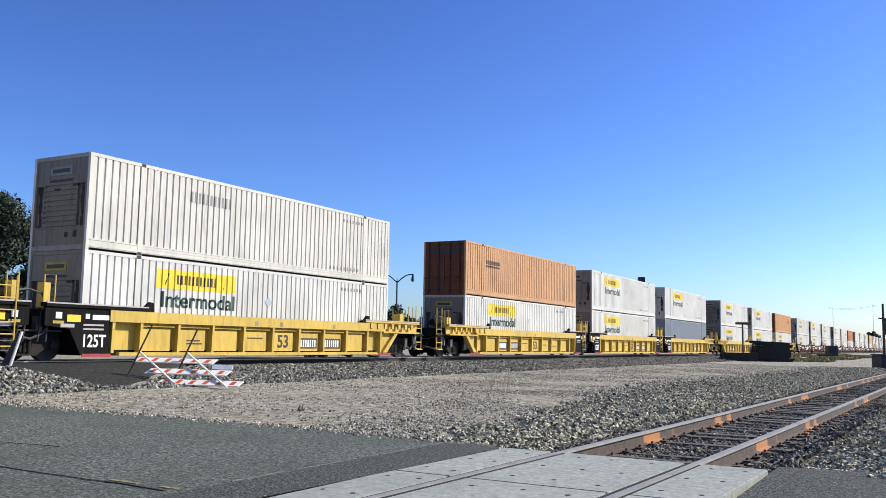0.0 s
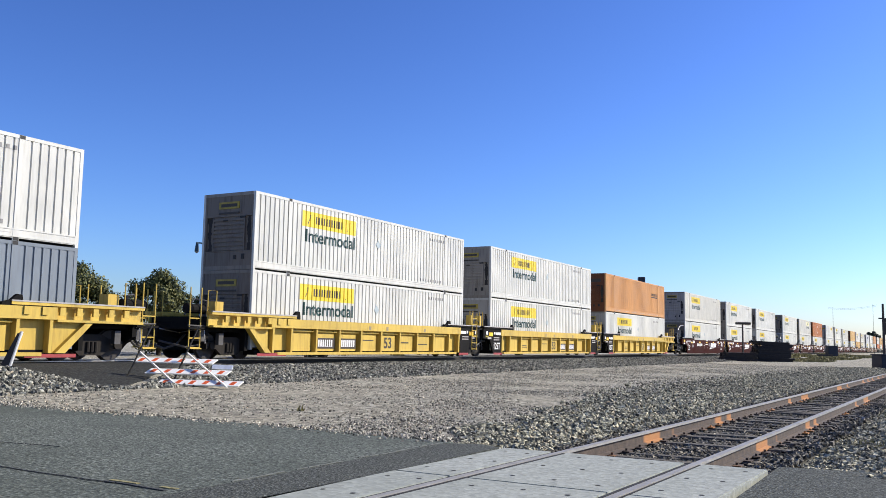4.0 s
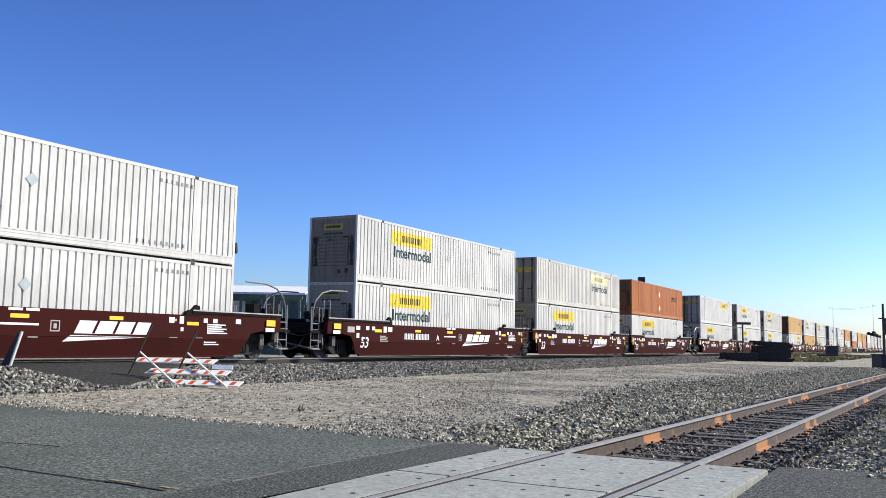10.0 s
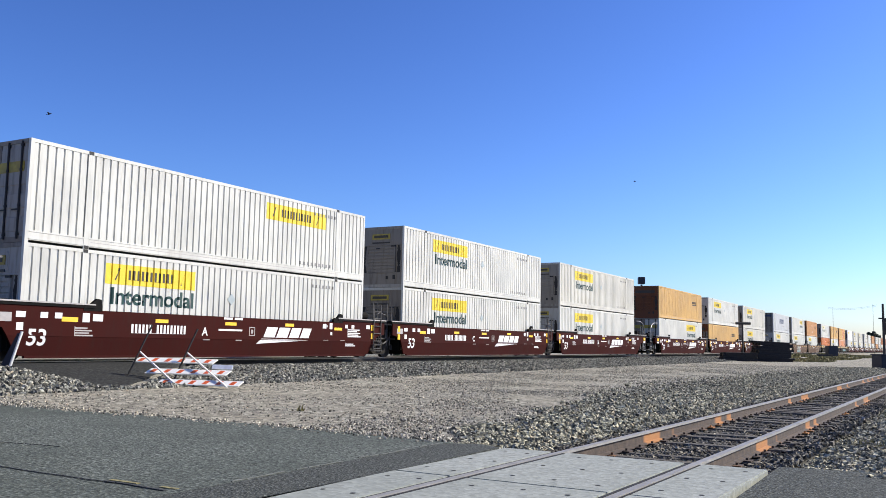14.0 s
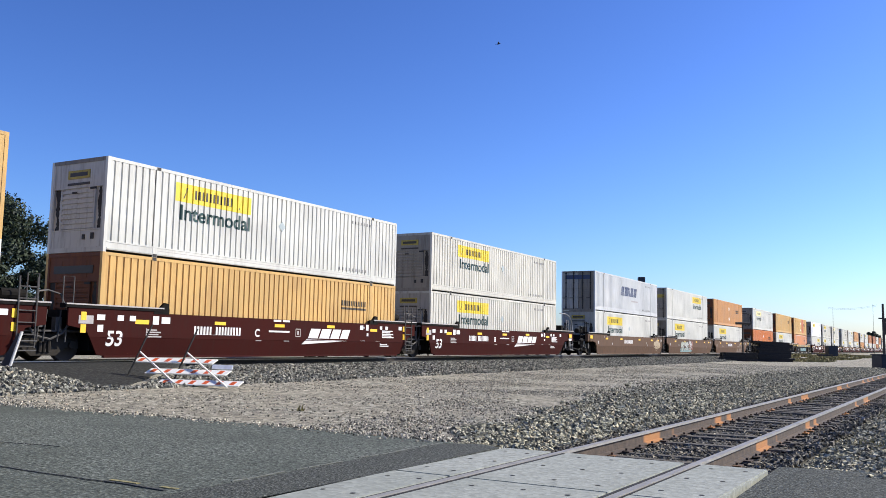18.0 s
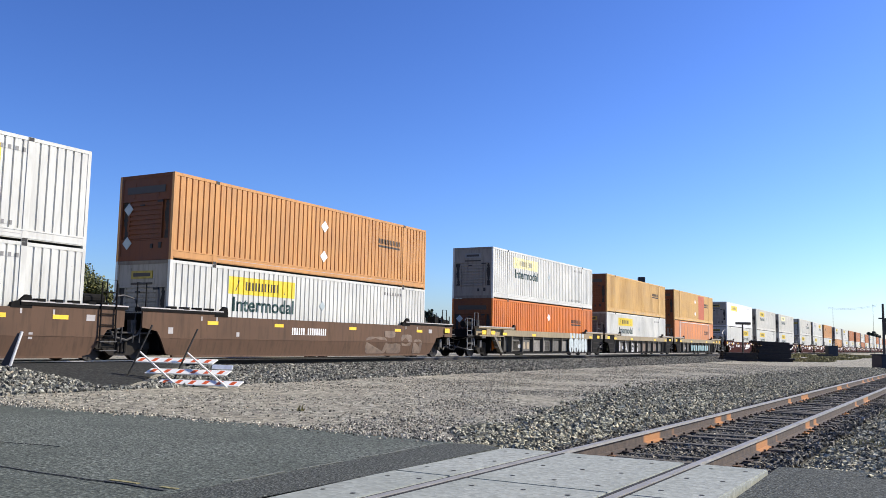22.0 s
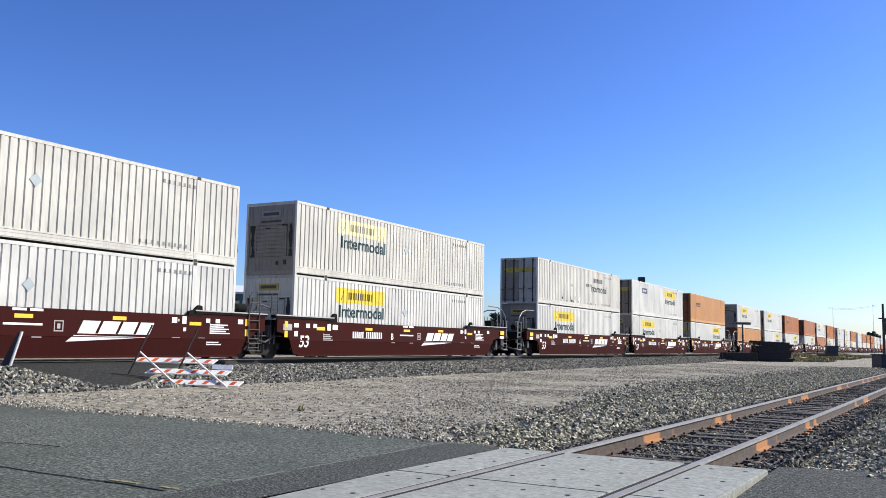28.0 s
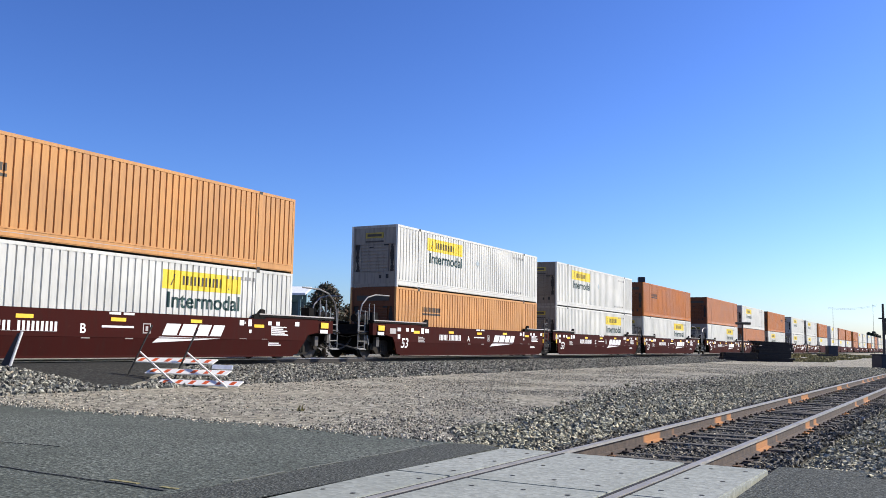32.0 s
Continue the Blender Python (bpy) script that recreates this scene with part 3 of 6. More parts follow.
def corrugated(x0, x1, z0, z1, y, sign, flat=False):
    """One wall panel with a folded profile; sign -1 faces the viewer's side."""
    bm = bmesh.new()
    xs = [x0, x1] if flat else breaks(x0, x1)
    for off in (0.0, 0.02):
        lo = [bm.verts.new((x, y - sign * ((0 if flat else groove(x)) + off), z0)) for x in xs]
        hi = [bm.verts.new((x, y - sign * ((0 if flat else groove(x)) + off), z1)) for x in xs]
        for i in range(len(xs) - 1):
            bm.faces.new((lo[i], lo[i + 1], hi[i + 1], hi[i]))
    return bm


def film_strip(x0, x1, z0, z1, flat=False, slant=0.0, lift=0.004):
    """A thin painted area that follows the corrugation of the near side."""
    bm = bmesh.new()
    xs = [x0, x1] if flat else breaks(x0, x1)
    y = -SIDE + 0.012
    for off in (lift, lift - 0.003):
        lo = [bm.verts.new((x, y + (0 if flat else groove(x)) - off, z0)) for x in xs]
        hi = [bm.verts.new((x + slant, y + (0 if flat else groove(x + slant)) - off, z1)) for x in xs]
        for i in range(len(xs) - 1):
            bm.faces.new((lo[i], lo[i + 1], hi[i + 1], hi[i]))
    return bm


def follow(bm, x, z, flat, lift=0.006, squeeze=1.0):
    """Lays a flat lettering mesh over the near side at x, z, cut along the folds."""
    bmesh.ops.transform(bm, matrix=Matrix.Translation((x, 0, z)) @ Matrix.Diagonal((squeeze, 1, 1, 1)), verts=bm.verts)
    xs = [v.co.x for v in bm.verts]
    if not flat:
        for cut in breaks(min(xs), max(xs))[1:-1]:
            bmesh.ops.bisect_plane(bm, geom=list(bm.verts) + list(bm.edges) + list(bm.faces), plane_co=(cut, 0, 0), plane_no=(1, 0, 0))
    for v in bm.verts:
        v.co.y = -SIDE + 0.012 + (0 if flat else groove(v.co.x)) - lift
    return bm


_cache = {}


def shared(key, build):
    """A mesh that is made once and used by every piece like it."""
    if key not in _cache:
        _cache[key] = build()
    return _cache[key]


def put(name, key, bm_func, mat, parent, label="", at=(0, 0, 0)):
    me = shared((key, mat.name), lambda: mesh_of(name, bm_func(), mat))
    return place(name, me, parent, label, at)


def nose_depth(y, z):
    """How far the leading end wall lies behind the container's end at y, z."""
    w = abs(y)
    if w > SIDE - 0.18:
        return 0.0
    if 0.68 < z < 0.725 or 2.0 < z < 2.045:
        return 0.006
    if z <= 0.68:
        return 0.02
    if z >= 2.045:
        return 0.008 if 0.52 < w < 0.60 and 2.12 < z < 2.66 else 0.02
    if w > 0.80:
        return 0.07
    if w > 0.74:
        return 0.006
    return 0.014 if (z - 0.74) % 0.158 < 0.095 else 0.05


def nose_wall():
    """Leading end as one pressed sheet: header, lower plate, ribbed middle field and side channels."""
    e = 0.004
    ys = [-SIDE + 0.1] + [v + d for v in (-SIDE + 0.18, -0.80, -0.74, -0.60, -0.52, 0.52, 0.60, 0.74, 0.80, SIDE - 0.18) for d in (-e, e)] + [SIDE - 0.1]
    steps = sorted([0.68, 0.725, 2.0, 2.045, 2.12, 2.66] + [0.74 + k * 0.158 for k in range(8)] + [0.835 + k * 0.158 for k in range(8)])
    zs = [0.16] + [v + d for v in steps for d in (-e, e)] + [CH - 0.12]
    bm = bmesh.new()
    grid = [[bm.verts.new((-HALF + nose_depth(y, z), y, z)) for y in ys] for z in zs]
    for j in range(len(zs) - 1):
        for i in range(len(ys) - 1):
            bm.faces.new((grid[j][i], grid[j][i + 1], grid[j + 1][i + 1], grid[j + 1][i]))
    return bm


def grime_channel(sgn):
    """Ragged oily dirt in the channel beside the ribbed field."""
    bm = bmesh.new()
    va, vb = [], []
    for k in range(45):
        z = 0.71 + k * 0.0297
        wide = 0.09 + 0.09 * noise.noise((z * 2.3, sgn * 5.0, 1.0)) + 0.05 * noise.noise((z * 11.0, sgn * 3.0, 4.0))
        mid = 0.98 + 0.06 * noise.noise((z * 1.7, sgn * 9.0, 7.0))
        va.append(bm.verts.new((-HALF + 0.066, sgn * (mid - max(0.01, wide)), z)))
        vb.append(bm.verts.new((-HALF + 0.066, sgn * (mid + max(0.01, wide)), z)))
    for k in range(44):
        bm.faces.new((va[k], va[k + 1], vb[k + 1], vb[k]))
    return bm


def door_leaf():
    """One pressed leaf with four raised fields."""
    bm = bmesh.new()
    front = [(-HALF + 0.02, 0.16)]
    for z in (0.3, 0.95, 1.6, 2.25):
        front += [(-HALF + 0.02, z), (-HALF + 0.006, z + 0.02), (-HALF + 0.006, z + 0.4), (-HALF + 0.02, z + 0.42)]
    front += [(-HALF + 0.02, CH - 0.12)]
    outline = front + [(-HALF + 0.06, CH - 0.12), (-HALF + 0.06, 0.16)]
    extrude_xz(bm, outline, -SIDE + 0.1, -0.012)
    return bm


def lock_rods():
    bm = bmesh.new()
    for y in (-0.95, -0.35, 0.35, 0.95):
        rod(bm, (-HALF - 0.012, y, 0.1), (-HALF - 0.012, y, CH - 0.06), 0.034, 6)
        for z in (0.2, 1.0, 2.0, 2.7):
            quad_box(bm, -HALF - 0.03, -HALF + 0.02, y - 0.05, y + 0.05, z, z + 0.07)
        quad_box(bm, -HALF - 0.03, -HALF - 0.015, y - 0.02, y + 0.3, 0.9, 0.94)
    return bm


SHADES = {
    "W": (WHITE, "white corrugated"), "V": (AGED, "aged dirty-white corrugated"), "M": (SMOOTH_WHITE, "bright white smooth-sided"),
    "S": (SWIFT_WHITE, "pale grey corrugated"), "O": (ORANGE, "orange corrugated"), "R": (DEEP_ORANGE, "deep orange corrugated"),
    "A": (AMBER, "amber-orange corrugated"), "Y": (SAND, "sandy yellow-orange corrugated"), "T": (TAN, "sun-faded tan-orange corrugated"), "Q": (SALMON, "faded salmon-orange panelled"), "B": (BROWN_ORANGE, "brown-orange corrugated"),
    "G": (SLATE, "slate-grey corrugated")}
FLATS = "MQ"
MARKS = {"jl": "with yellow logo panel and green lettering", "jr": "with yellow logo panel near its tail", "yl": "with a small yellow logo panel", "yr": "with small yellow logo near its tail",
         "fl": "with a faded logo", "fr": "with worn lettering and dark torn patches", "tl": "with worn dark lettering", "sl": "with dark underlined logo bars", "sr": "with dark logo bars near its tail",
         "sw": "with large navy logo blocks", "xr": "with blue and yellow logo panels", "-": "with plain sides"}


def wordmark(x0, widths, gap, z0, z1, flat, lift=0.008, slant=0.0):
    """A row of bars on a thin base line: a plain stand-in for a brand's name, as one connected shape."""
    bm = bmesh.new()
    y = -SIDE + 0.012
    base = z0 + 0.006
    spans, x = [], x0
    for w in widths:
        spans.append((x, x + w))
        x += w + gap
    xs = set(e for sp in spans for e in sp)
    if not flat:
        xs |= set(breaks(x0, spans[-1][1]))
    xs = sorted(xs)

    def vert(x, z):
        return bm.verts.new((x + slant * (z - z0), y + (0 if flat else groove(x + slant * (z - z0))) - lift, z))
    lo, mid, hi = [vert(x, z0) for x in xs], [vert(x, base) for x in xs], {}
    for i in range(len(xs) - 1):
        bm.faces.new((lo[i], lo[i + 1], mid[i + 1], mid[i]))
        c = (xs[i] + xs[i + 1]) / 2
        for k, (a, b) in enumerate(spans):
            if a < c < b:
                for e in (i, i + 1):
                    if (k, e) not in hi:
                        hi[k, e] = vert(xs[e], z1)
                bm.faces.new((mid[i], mid[i + 1], hi[k, i + 1], hi[k, i]))
    return bm


def logo_block(ob, x0, flat, pale, green, z=1.95, width=3.62):
    """A yellow panel with dark bars for the brand, and the readable word below."""
    yel = LOGO_PALE if pale else LOGO_YELLOW
    key = ("yellow", round(x0, 2), flat, z)
    panel_ob = put("logo_panel", key, lambda: film_strip(x0, x0 + width, z, z + 0.62, flat), yel, ob, "faded yellow logo panel" if pale else "bright yellow logo panel")
    put("wordmark", ("bars",) + key, lambda: wordmark(x0 + 0.86, (0.085,) * 11, 0.085, z + 0.16, z + 0.46, flat), LOGO_FADED if pale else LOGO_DARK, panel_ob, "dark bars standing for the brand")
    for k, dx in enumerate((0.34, 2.98)):
        put("slash", ("slash", k) + key, lambda: film_strip(x0 + dx, x0 + dx + 0.05, z + 0.12, z + 0.5, flat, slant=0.15, lift=0.008), LOGO_FADED if pale else LOGO_DARK, panel_ob)
    if green:
        put("lettering", ("word", round(x0, 2), flat, z), lambda: follow(letters("Intermodal", 0.70, 0.015), x0 + 0.2, z - 0.585, flat, squeeze=1.10), LOGO_FADED if pale and pale > 1 else GREEN_TEXT, ob, "dark green word Intermodal")


def torn_patch(x, z, w, h, seed):
    """A small ragged patch in front of the near side's flats."""
    r = random.Random(seed)
    bm = bmesh.new()
    ring = [(x + 0.5 * w * r.uniform(0.7, 1.15) * math.cos(a), z + 0.5 * h * r.uniform(0.7, 1.15) * math.sin(a)) for a in [-2 * math.pi * i / 11 for i in range(11)]]
    extrude_xz(bm, ring[::-1], -SIDE + 0.004, -SIDE + 0.010)
    return bm


def diamond(x, z, s=0.26):
    bm = bmesh.new()
    y = -SIDE - 0.004
    for dy in (0.0, 0.008):
        bm.faces.new([bm.verts.new((x + dx, y + dy, z + dz)) for dx, dz in ((0, -s), (s, 0), (0, s), (-s, 0))])
    return bm


def build_container(code):
    """code: shade, mark, front end (n nose, d doors), options (p diamonds, h red patch)."""
    shade, mark, end, *opt = code.split(".")
    mat, words = SHADES[shade]
    flat = shade in FLATS
    what = "doors at its leading end" if end == "d" else "a ribbed leading end"
    ob = thing("container", "%s shipping container %s" % (words, MARKS[mark]), "shipping container", "containers on the train")
    for sgn, near in ((-1, True), (1, False)):
        y = sgn * (SIDE - 0.012)
        for a, b in ((-HALF + 0.11, -POST_X - 0.09), (-POST_X + 0.09, POST_X - 0.09), (POST_X + 0.09, HALF - 0.11)):
            put("side_panel", ("panel", a, sgn, flat), lambda: corrugated(a, b, 0.34, CH - 0.1, y, sgn, flat), mat, ob)
        for px in (-POST_X, POST_X):
            put("side_post", ("post", px, sgn), lambda: boxes((px - 0.09, px + 0.09, y - 0.02, y + 0.02, 0.0, CH)), mat, ob)
        for px in (-HALF + 0.055, HALF - 0.055):
            put("corner_post", ("cpost", px, sgn), lambda: boxes((px - 0.055, px + 0.055, sgn * SIDE - 0.05 - 0.05 * sgn, sgn * SIDE + 0.05 - 0.05 * sgn, 0.0, CH)), mat, ob)
        put("top_rail", ("trail", sgn), lambda: boxes((-HALF + 0.11, HALF - 0.11, sgn * SIDE - 0.04 - 0.04 * sgn, sgn * SIDE + 0.04 - 0.04 * sgn, CH - 0.1, CH - 0.002)), mat, ob)

        def low_rail():
            bm = bmesh.new()
            quad_box(bm, -HALF + 0.11, HALF - 0.11, sgn * SIDE - 0.045 - 0.045 * sgn, sgn * SIDE + 0.045 - 0.045 * sgn, 0.075, 0.345)
            for z in (0.10, 0.30):
                quad_box(bm, -HALF + 0.12, HALF - 0.12, *sorted((sgn * SIDE - 0.02 * sgn, sgn * (SIDE + 0.012))), z, z + 0.03)
            return bm
        put("bottom_rail", ("brail", sgn), low_rail, mat, ob)
        if near:
            put("rail_seam", "slots", lambda: boxes((-5.95, 5.95, -SIDE - 0.003, -SIDE + 0.02, 0.205, 0.22)), DECAL_GREY, ob, "thin grey seam along the bottom rail")
            for px in (-POST_X, POST_X):
                for z in (0.0, CH - 0.11):
                    put("corner_casting", ("cast", px, z), lambda: boxes((px - 0.08, px + 0.08, -SIDE - 0.012, -SIDE + 0.15, z + 0.003, z + 0.105)), CAST, ob, "dark lifting casting")
    put("roof", "roof", lambda: boxes((-HALF + 0.05, HALF - 0.05, -SIDE + 0.08, SIDE - 0.08, CH - 0.04, CH - 0.01)), mat, ob)
    put("floor", "floor", lambda: boxes((-HALF + 0.1, HALF - 0.1, -SIDE + 0.09, SIDE - 0.09, 0.06, 0.2)), CAST, ob)
    # leading ends take darker paint that holds both dirt and shade
    end_mat = {"W": SHADED_GRIMY, "V": SHADED_GRIMY, "M": SHADED_GRIMY, "S": SHADED_GRIMY, "O": SHADED_GRIMY_ORANGE, "T": SHADED_GRIMY_ORANGE, "Q": SHADED_GRIMY_ORANGE, "A": SHADED_GRIMY_ORANGE, "Y": SHADED_GRIMY_ORANGE, "R": SHADED_GRIMY_ORANGE, "B": SHADED_GRIMY_ORANGE}.get(shade, mat)
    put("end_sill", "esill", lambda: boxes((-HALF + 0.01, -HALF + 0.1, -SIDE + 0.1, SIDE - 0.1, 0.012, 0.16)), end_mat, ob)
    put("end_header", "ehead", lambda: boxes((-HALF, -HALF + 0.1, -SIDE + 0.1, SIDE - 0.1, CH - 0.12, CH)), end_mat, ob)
    put("tail_wall", "twall", lambda: boxes((HALF - 0.08, HALF - 0.02, -SIDE + 0.1, SIDE - 0.1, 0.0, CH - 0.04)), mat, ob)
    if end == "d":
        for k in (1, -1):
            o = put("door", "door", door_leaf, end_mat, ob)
            o.scale = (1, k, 1)
        put("lock_rod", "rods", lock_rods, CAST, ob, "vertical door locking bars")
    else:
        put("nose_wall", "nose", nose_wall, end_mat, ob, "grimy ribbed end wall, its paint darkened for shade")
        for sgn in (-1, 1):
            put("grime", ("grime", sgn), lambda: grime_channel(sgn), GRIME, ob, "dark oily dirt beside the ribs")
        for y, z, w, h in ((-0.82, 0.40, 0.13, 0.19), (-0.42, 0.40, 0.11, 0.15), (-0.8, 1.93, 0.24, 0.07), (0.05, 1.84, 0.22, 0.05)):
            put("slot", ("slot", y, z), lambda: boxes((-HALF - 0.006, -HALF + 0.04, y, y + w, z, z + h)), CAST, ob, "dark slot in the end wall")
    # marks on the near side and the end
    if mark == "jl":
        logo_block(ob, -5.35, flat, 0, True)
    elif mark == "jr":
        logo_block(ob, 1.62, flat, 1 if shade == "V" else 0, True)
    elif mark == "yr":
        logo_block(ob, 1.68, flat, 0, False)
    elif mark == "yl":
        logo_block(ob, -5.45, flat, 0, False)
    elif mark == "fl":
        logo_block(ob, -5.35, flat, 1, True)
    elif mark == "fr":
        put("wordmark", "frname", lambda: wordmark(2.05, (0.085,) * 12, 0.085, 2.0, 2.3, flat), LOGO_DARK, ob, "dark bars standing for the brand")
        put("wordmark", "frshort", lambda: wordmark(0.55, (0.12, 0.09, 0.16, 0.09), 0.14, 1.62, 1.82, flat), LOGO_DARK, ob, "short worn dark bars")
        put("lettering", "frword", lambda: follow(letters("Intermodal", 0.70, 0.015), 1.5, 1.33, flat, squeeze=1.10), GREEN_TEXT, ob, "dark green word Intermodal")
    elif mark == "xr":
        logo_block(ob, 1.62, flat, 0, True)
        put("logo_panel", "bluebox", lambda: film_strip(-5.3, -3.78, 1.95, 2.38, flat), SWIFT_BLUE, ob, "small blue logo panel")
        put("wordmark", "bluebars", lambda: wordmark(-5.0, (0.09,) * 6, 0.07, 2.06, 2.27, flat), DECAL_WHITE, ob, "white bars standing for the brand")
    elif mark == "tl":
        put("wordmark", "oldname", lambda: wordmark(-4.05, (0.09,) * 11, 0.09, 2.0, 2.36, flat), LOGO_FADED, ob, "worn dark bars of an old logo")
    elif mark in ("sl", "sr"):
        x0 = -5.7 if mark == "sl" else 4.0
        put("wordmark", ("under", x0), lambda: wordmark(x0, (0.075,) * 14, 0.052, 1.84, 2.06, flat), LOGO_DARK, ob, "dark logo bars")
        put("underline", ("under2", x0), lambda: film_strip(x0, x0 + 1.75, 1.68, 1.77, flat), LOGO_DARK, ob, "dark underline below the logo")
    elif mark == "sw":
        put("wordmark", "big", lambda: wordmark(-2.1, (0.75, 1.05, 0.22, 0.7, 0.75), 0.13, 1.44, 2.16, flat, slant=0.25), SWIFT_BLUE, ob, "large slanted navy logo blocks")
        put("stencil", "bigsub", lambda: film_strip(0.6, 2.4, 1.02, 1.14), DECAL_GREY, ob)
    if "p" in opt:
        for z in (0.86, 2.08):
            put("placard", ("dia", z), lambda: diamond(0.02, z, 0.24), PLACARD, ob, "white diamond placard")
    elif shade in "WV" and mark in ("jl", "fl"):
        put("placard", ("dia", 1.5), lambda: diamond(0.02, 1.75, 0.2), PLACARD_GREY, ob, "white diamond placard holder")
    if "h" in opt:
        put("repainted_panel", "patch", lambda: film_strip(1.46, 3.95, 0.26, CH - 0.12), RED_PATCH, ob, "red-brown repainted stretch")
    if code == "V.fr.d":
        for i, (x, z, w, h) in enumerate(((-2.38, 1.52, 0.13, 0.2), (-2.16, 1.5, 0.12, 0.18), (-3.9, 0.58, 0.3, 0.18), (-3.85, 0.8, 0.08, 0.12), (-2.42, 0.64, 0.12, 0.34), (-2.25, 0.46, 0.34, 0.2), (-1.95, 0.42, 0.16, 0.12),
                                          (-1.62, 0.66, 0.1, 0.3), (-1.0, 0.46, 0.14, 0.12), (0.9, 0.42, 0.1, 0.14), (1.5, 0.42, 0.14, 0.16), (1.72, 0.44, 0.1, 0.18), (2.5, 0.42, 0.1, 0.12), (-3.2, 0.42, 0.1, 0.08))):
            put("scuff", ("scuff", i), lambda: torn_patch(x, z, w, h, i), CAST, ob, "dark torn patch")
        put("scuff", "pale_scuff", lambda: torn_patch(-0.78, 0.62, 0.32, 0.4, 40), PLACARD, ob, "pale patched spot")
    # small stencils: number rows by the top corner and near the bottom rail
    if shade in "WVMS":
        put("stencil", ("num", flat), lambda: wordmark(4.55, (0.09,) * 7, 0.13, 2.46, 2.58, flat), LOGO_FADED, ob, "small dark stencil bars")
        put("stencil", ("num2", flat), lambda: wordmark(3.7, (0.08,) * 9, 0.16, 0.42, 0.54, flat), LOGO_FADED, ob, "small dark stencil bars")
    if shade in "WVM":
        if end == "n":
            put("end_logo", "endlogo", lambda: boxes((-HALF - 0.004, -HALF + 0.03, -0.5, 0.5, 2.3, 2.56)), LOGO_DARKENED if mark != "tl" and mark != "fl" else LOGO_FADED, ob, "small logo panel on the end wall, coloured darker for shade")
            put("end_wordmark", "endword", lambda: boxes((-HALF - 0.008, -HALF - 0.002, -0.4, 0.4, 2.37, 2.49)), LOGO_DARK, ob, "dark bar standing for the brand")
            put("stencil", "endmark", lambda: boxes((-HALF - 0.004, -HALF + 0.03, -0.5, 0.5, 2.1, 2.17)), LOGO_DARK, ob)
        else:
            put("end_logo", "doorlogo", lambda: boxes((-HALF - 0.002, -HALF + 0.03, -1.05, 1.05, 1.98, 2.28)), LOGO_DARKENED, ob, "yellow logo panel across the doors")
    elif shade in "OTRBQAY":
        put("end_logo", "darkend", lambda: boxes((-HALF - 0.004, -HALF + 0.03, -0.9, 0.9, 2.26, 2.5)), LOGO_DARK, ob, "dark logo bars on the end wall")
        if "p" in opt:
            for z in (1.75, 0.6):
                put("placard", ("enddia", z), lambda: diamond_end(0.8, z), PLACARD_GREY, ob, "white diamond placard")
    elif shade == "S":
        put("end_logo", "swend", lambda: boxes((-HALF - 0.004, -HALF + 0.03, -1.0, 1.0, 2.3, 2.6)), SWIFT_BLUE, ob, "navy logo bar across the doors")
    if shade == "Q":
        for i in range(11):
            put("panel_seam", "seam", lambda: boxes((-0.012, 0.012, -SIDE + 0.004, -SIDE + 0.02, 0.25, CH - 0.12)), DECAL_GREY, ob, at=(-5.4 + i * 1.08, 0, 0))
        put("top_trim", "qtrim", lambda: boxes((-6.0, 6.0, -SIDE - 0.006, -SIDE + 0.01, CH - 0.16, CH - 0.1)), WHITE, ob, "white trim strip")
        for px in (-POST_X, POST_X):
            put("post_cover", ("qpost", px), lambda: boxes((px - 0.14, px + 0.14, -SIDE - 0.012, -SIDE, 0.02, CH - 0.02)), DECAL_GREY, ob, "grey post cover")
    return ob


def diamond_end(y, z):
    bm = bmesh.new()
    for dx in (-0.006, 0.004):
        bm.faces.new([bm.verts.new((-HALF + dx, y + a, z + c)) for a, c in ((0, -0.22), (0.22, 0), (0, 0.22), (-0.22, 0))])
    return bm


def far_container(code):
    """A plainer container for the stretch of train that never comes near."""
    shade, mark, end, *opt = code.split(".")
    mat, words = SHADES[shade]
    ob = thing("container", "%s shipping container %s" % (words, MARKS[mark]), "shipping container", "containers on the train")
    for sgn in (-1, 1):
        put("side_panel", ("farside", sgn), lambda: corrugated(-HALF + 0.11, HALF - 0.11, 0.09, CH - 0.05, sgn * (SIDE - 0.012), sgn), mat, ob)
    put("roof", "roof", lambda: boxes((-HALF + 0.05, HALF - 0.05, -SIDE + 0.08, SIDE - 0.08, CH - 0.04, CH - 0.01)), mat, ob)
    put("floor", "floor", lambda: boxes((-HALF + 0.1, HALF - 0.1, -SIDE + 0.09, SIDE - 0.09, 0.06, 0.2)), CAST, ob)
    put("nose_wall", "farnose", lambda: boxes((-HALF, -HALF + 0.11, -SIDE, SIDE, 0.05, CH)), mat, ob)
    put("tail_wall", "fartail", lambda: boxes((HALF - 0.11, HALF, -SIDE, SIDE, 0.05, CH)), mat, ob)
    if mark[0] == "j":
        put("logo_panel", ("yellow", -5.3, False, 1.95), lambda: film_strip(-5.3, -1.68, 1.95, 2.57), LOGO_YELLOW, ob, "bright yellow logo panel")
    return ob


# ---------------------------------------------------------------- well cars
UNIT, SET = 19.384, 62.348
GAP = (SET - 2 * UNIT) / 2
HW = 1.60


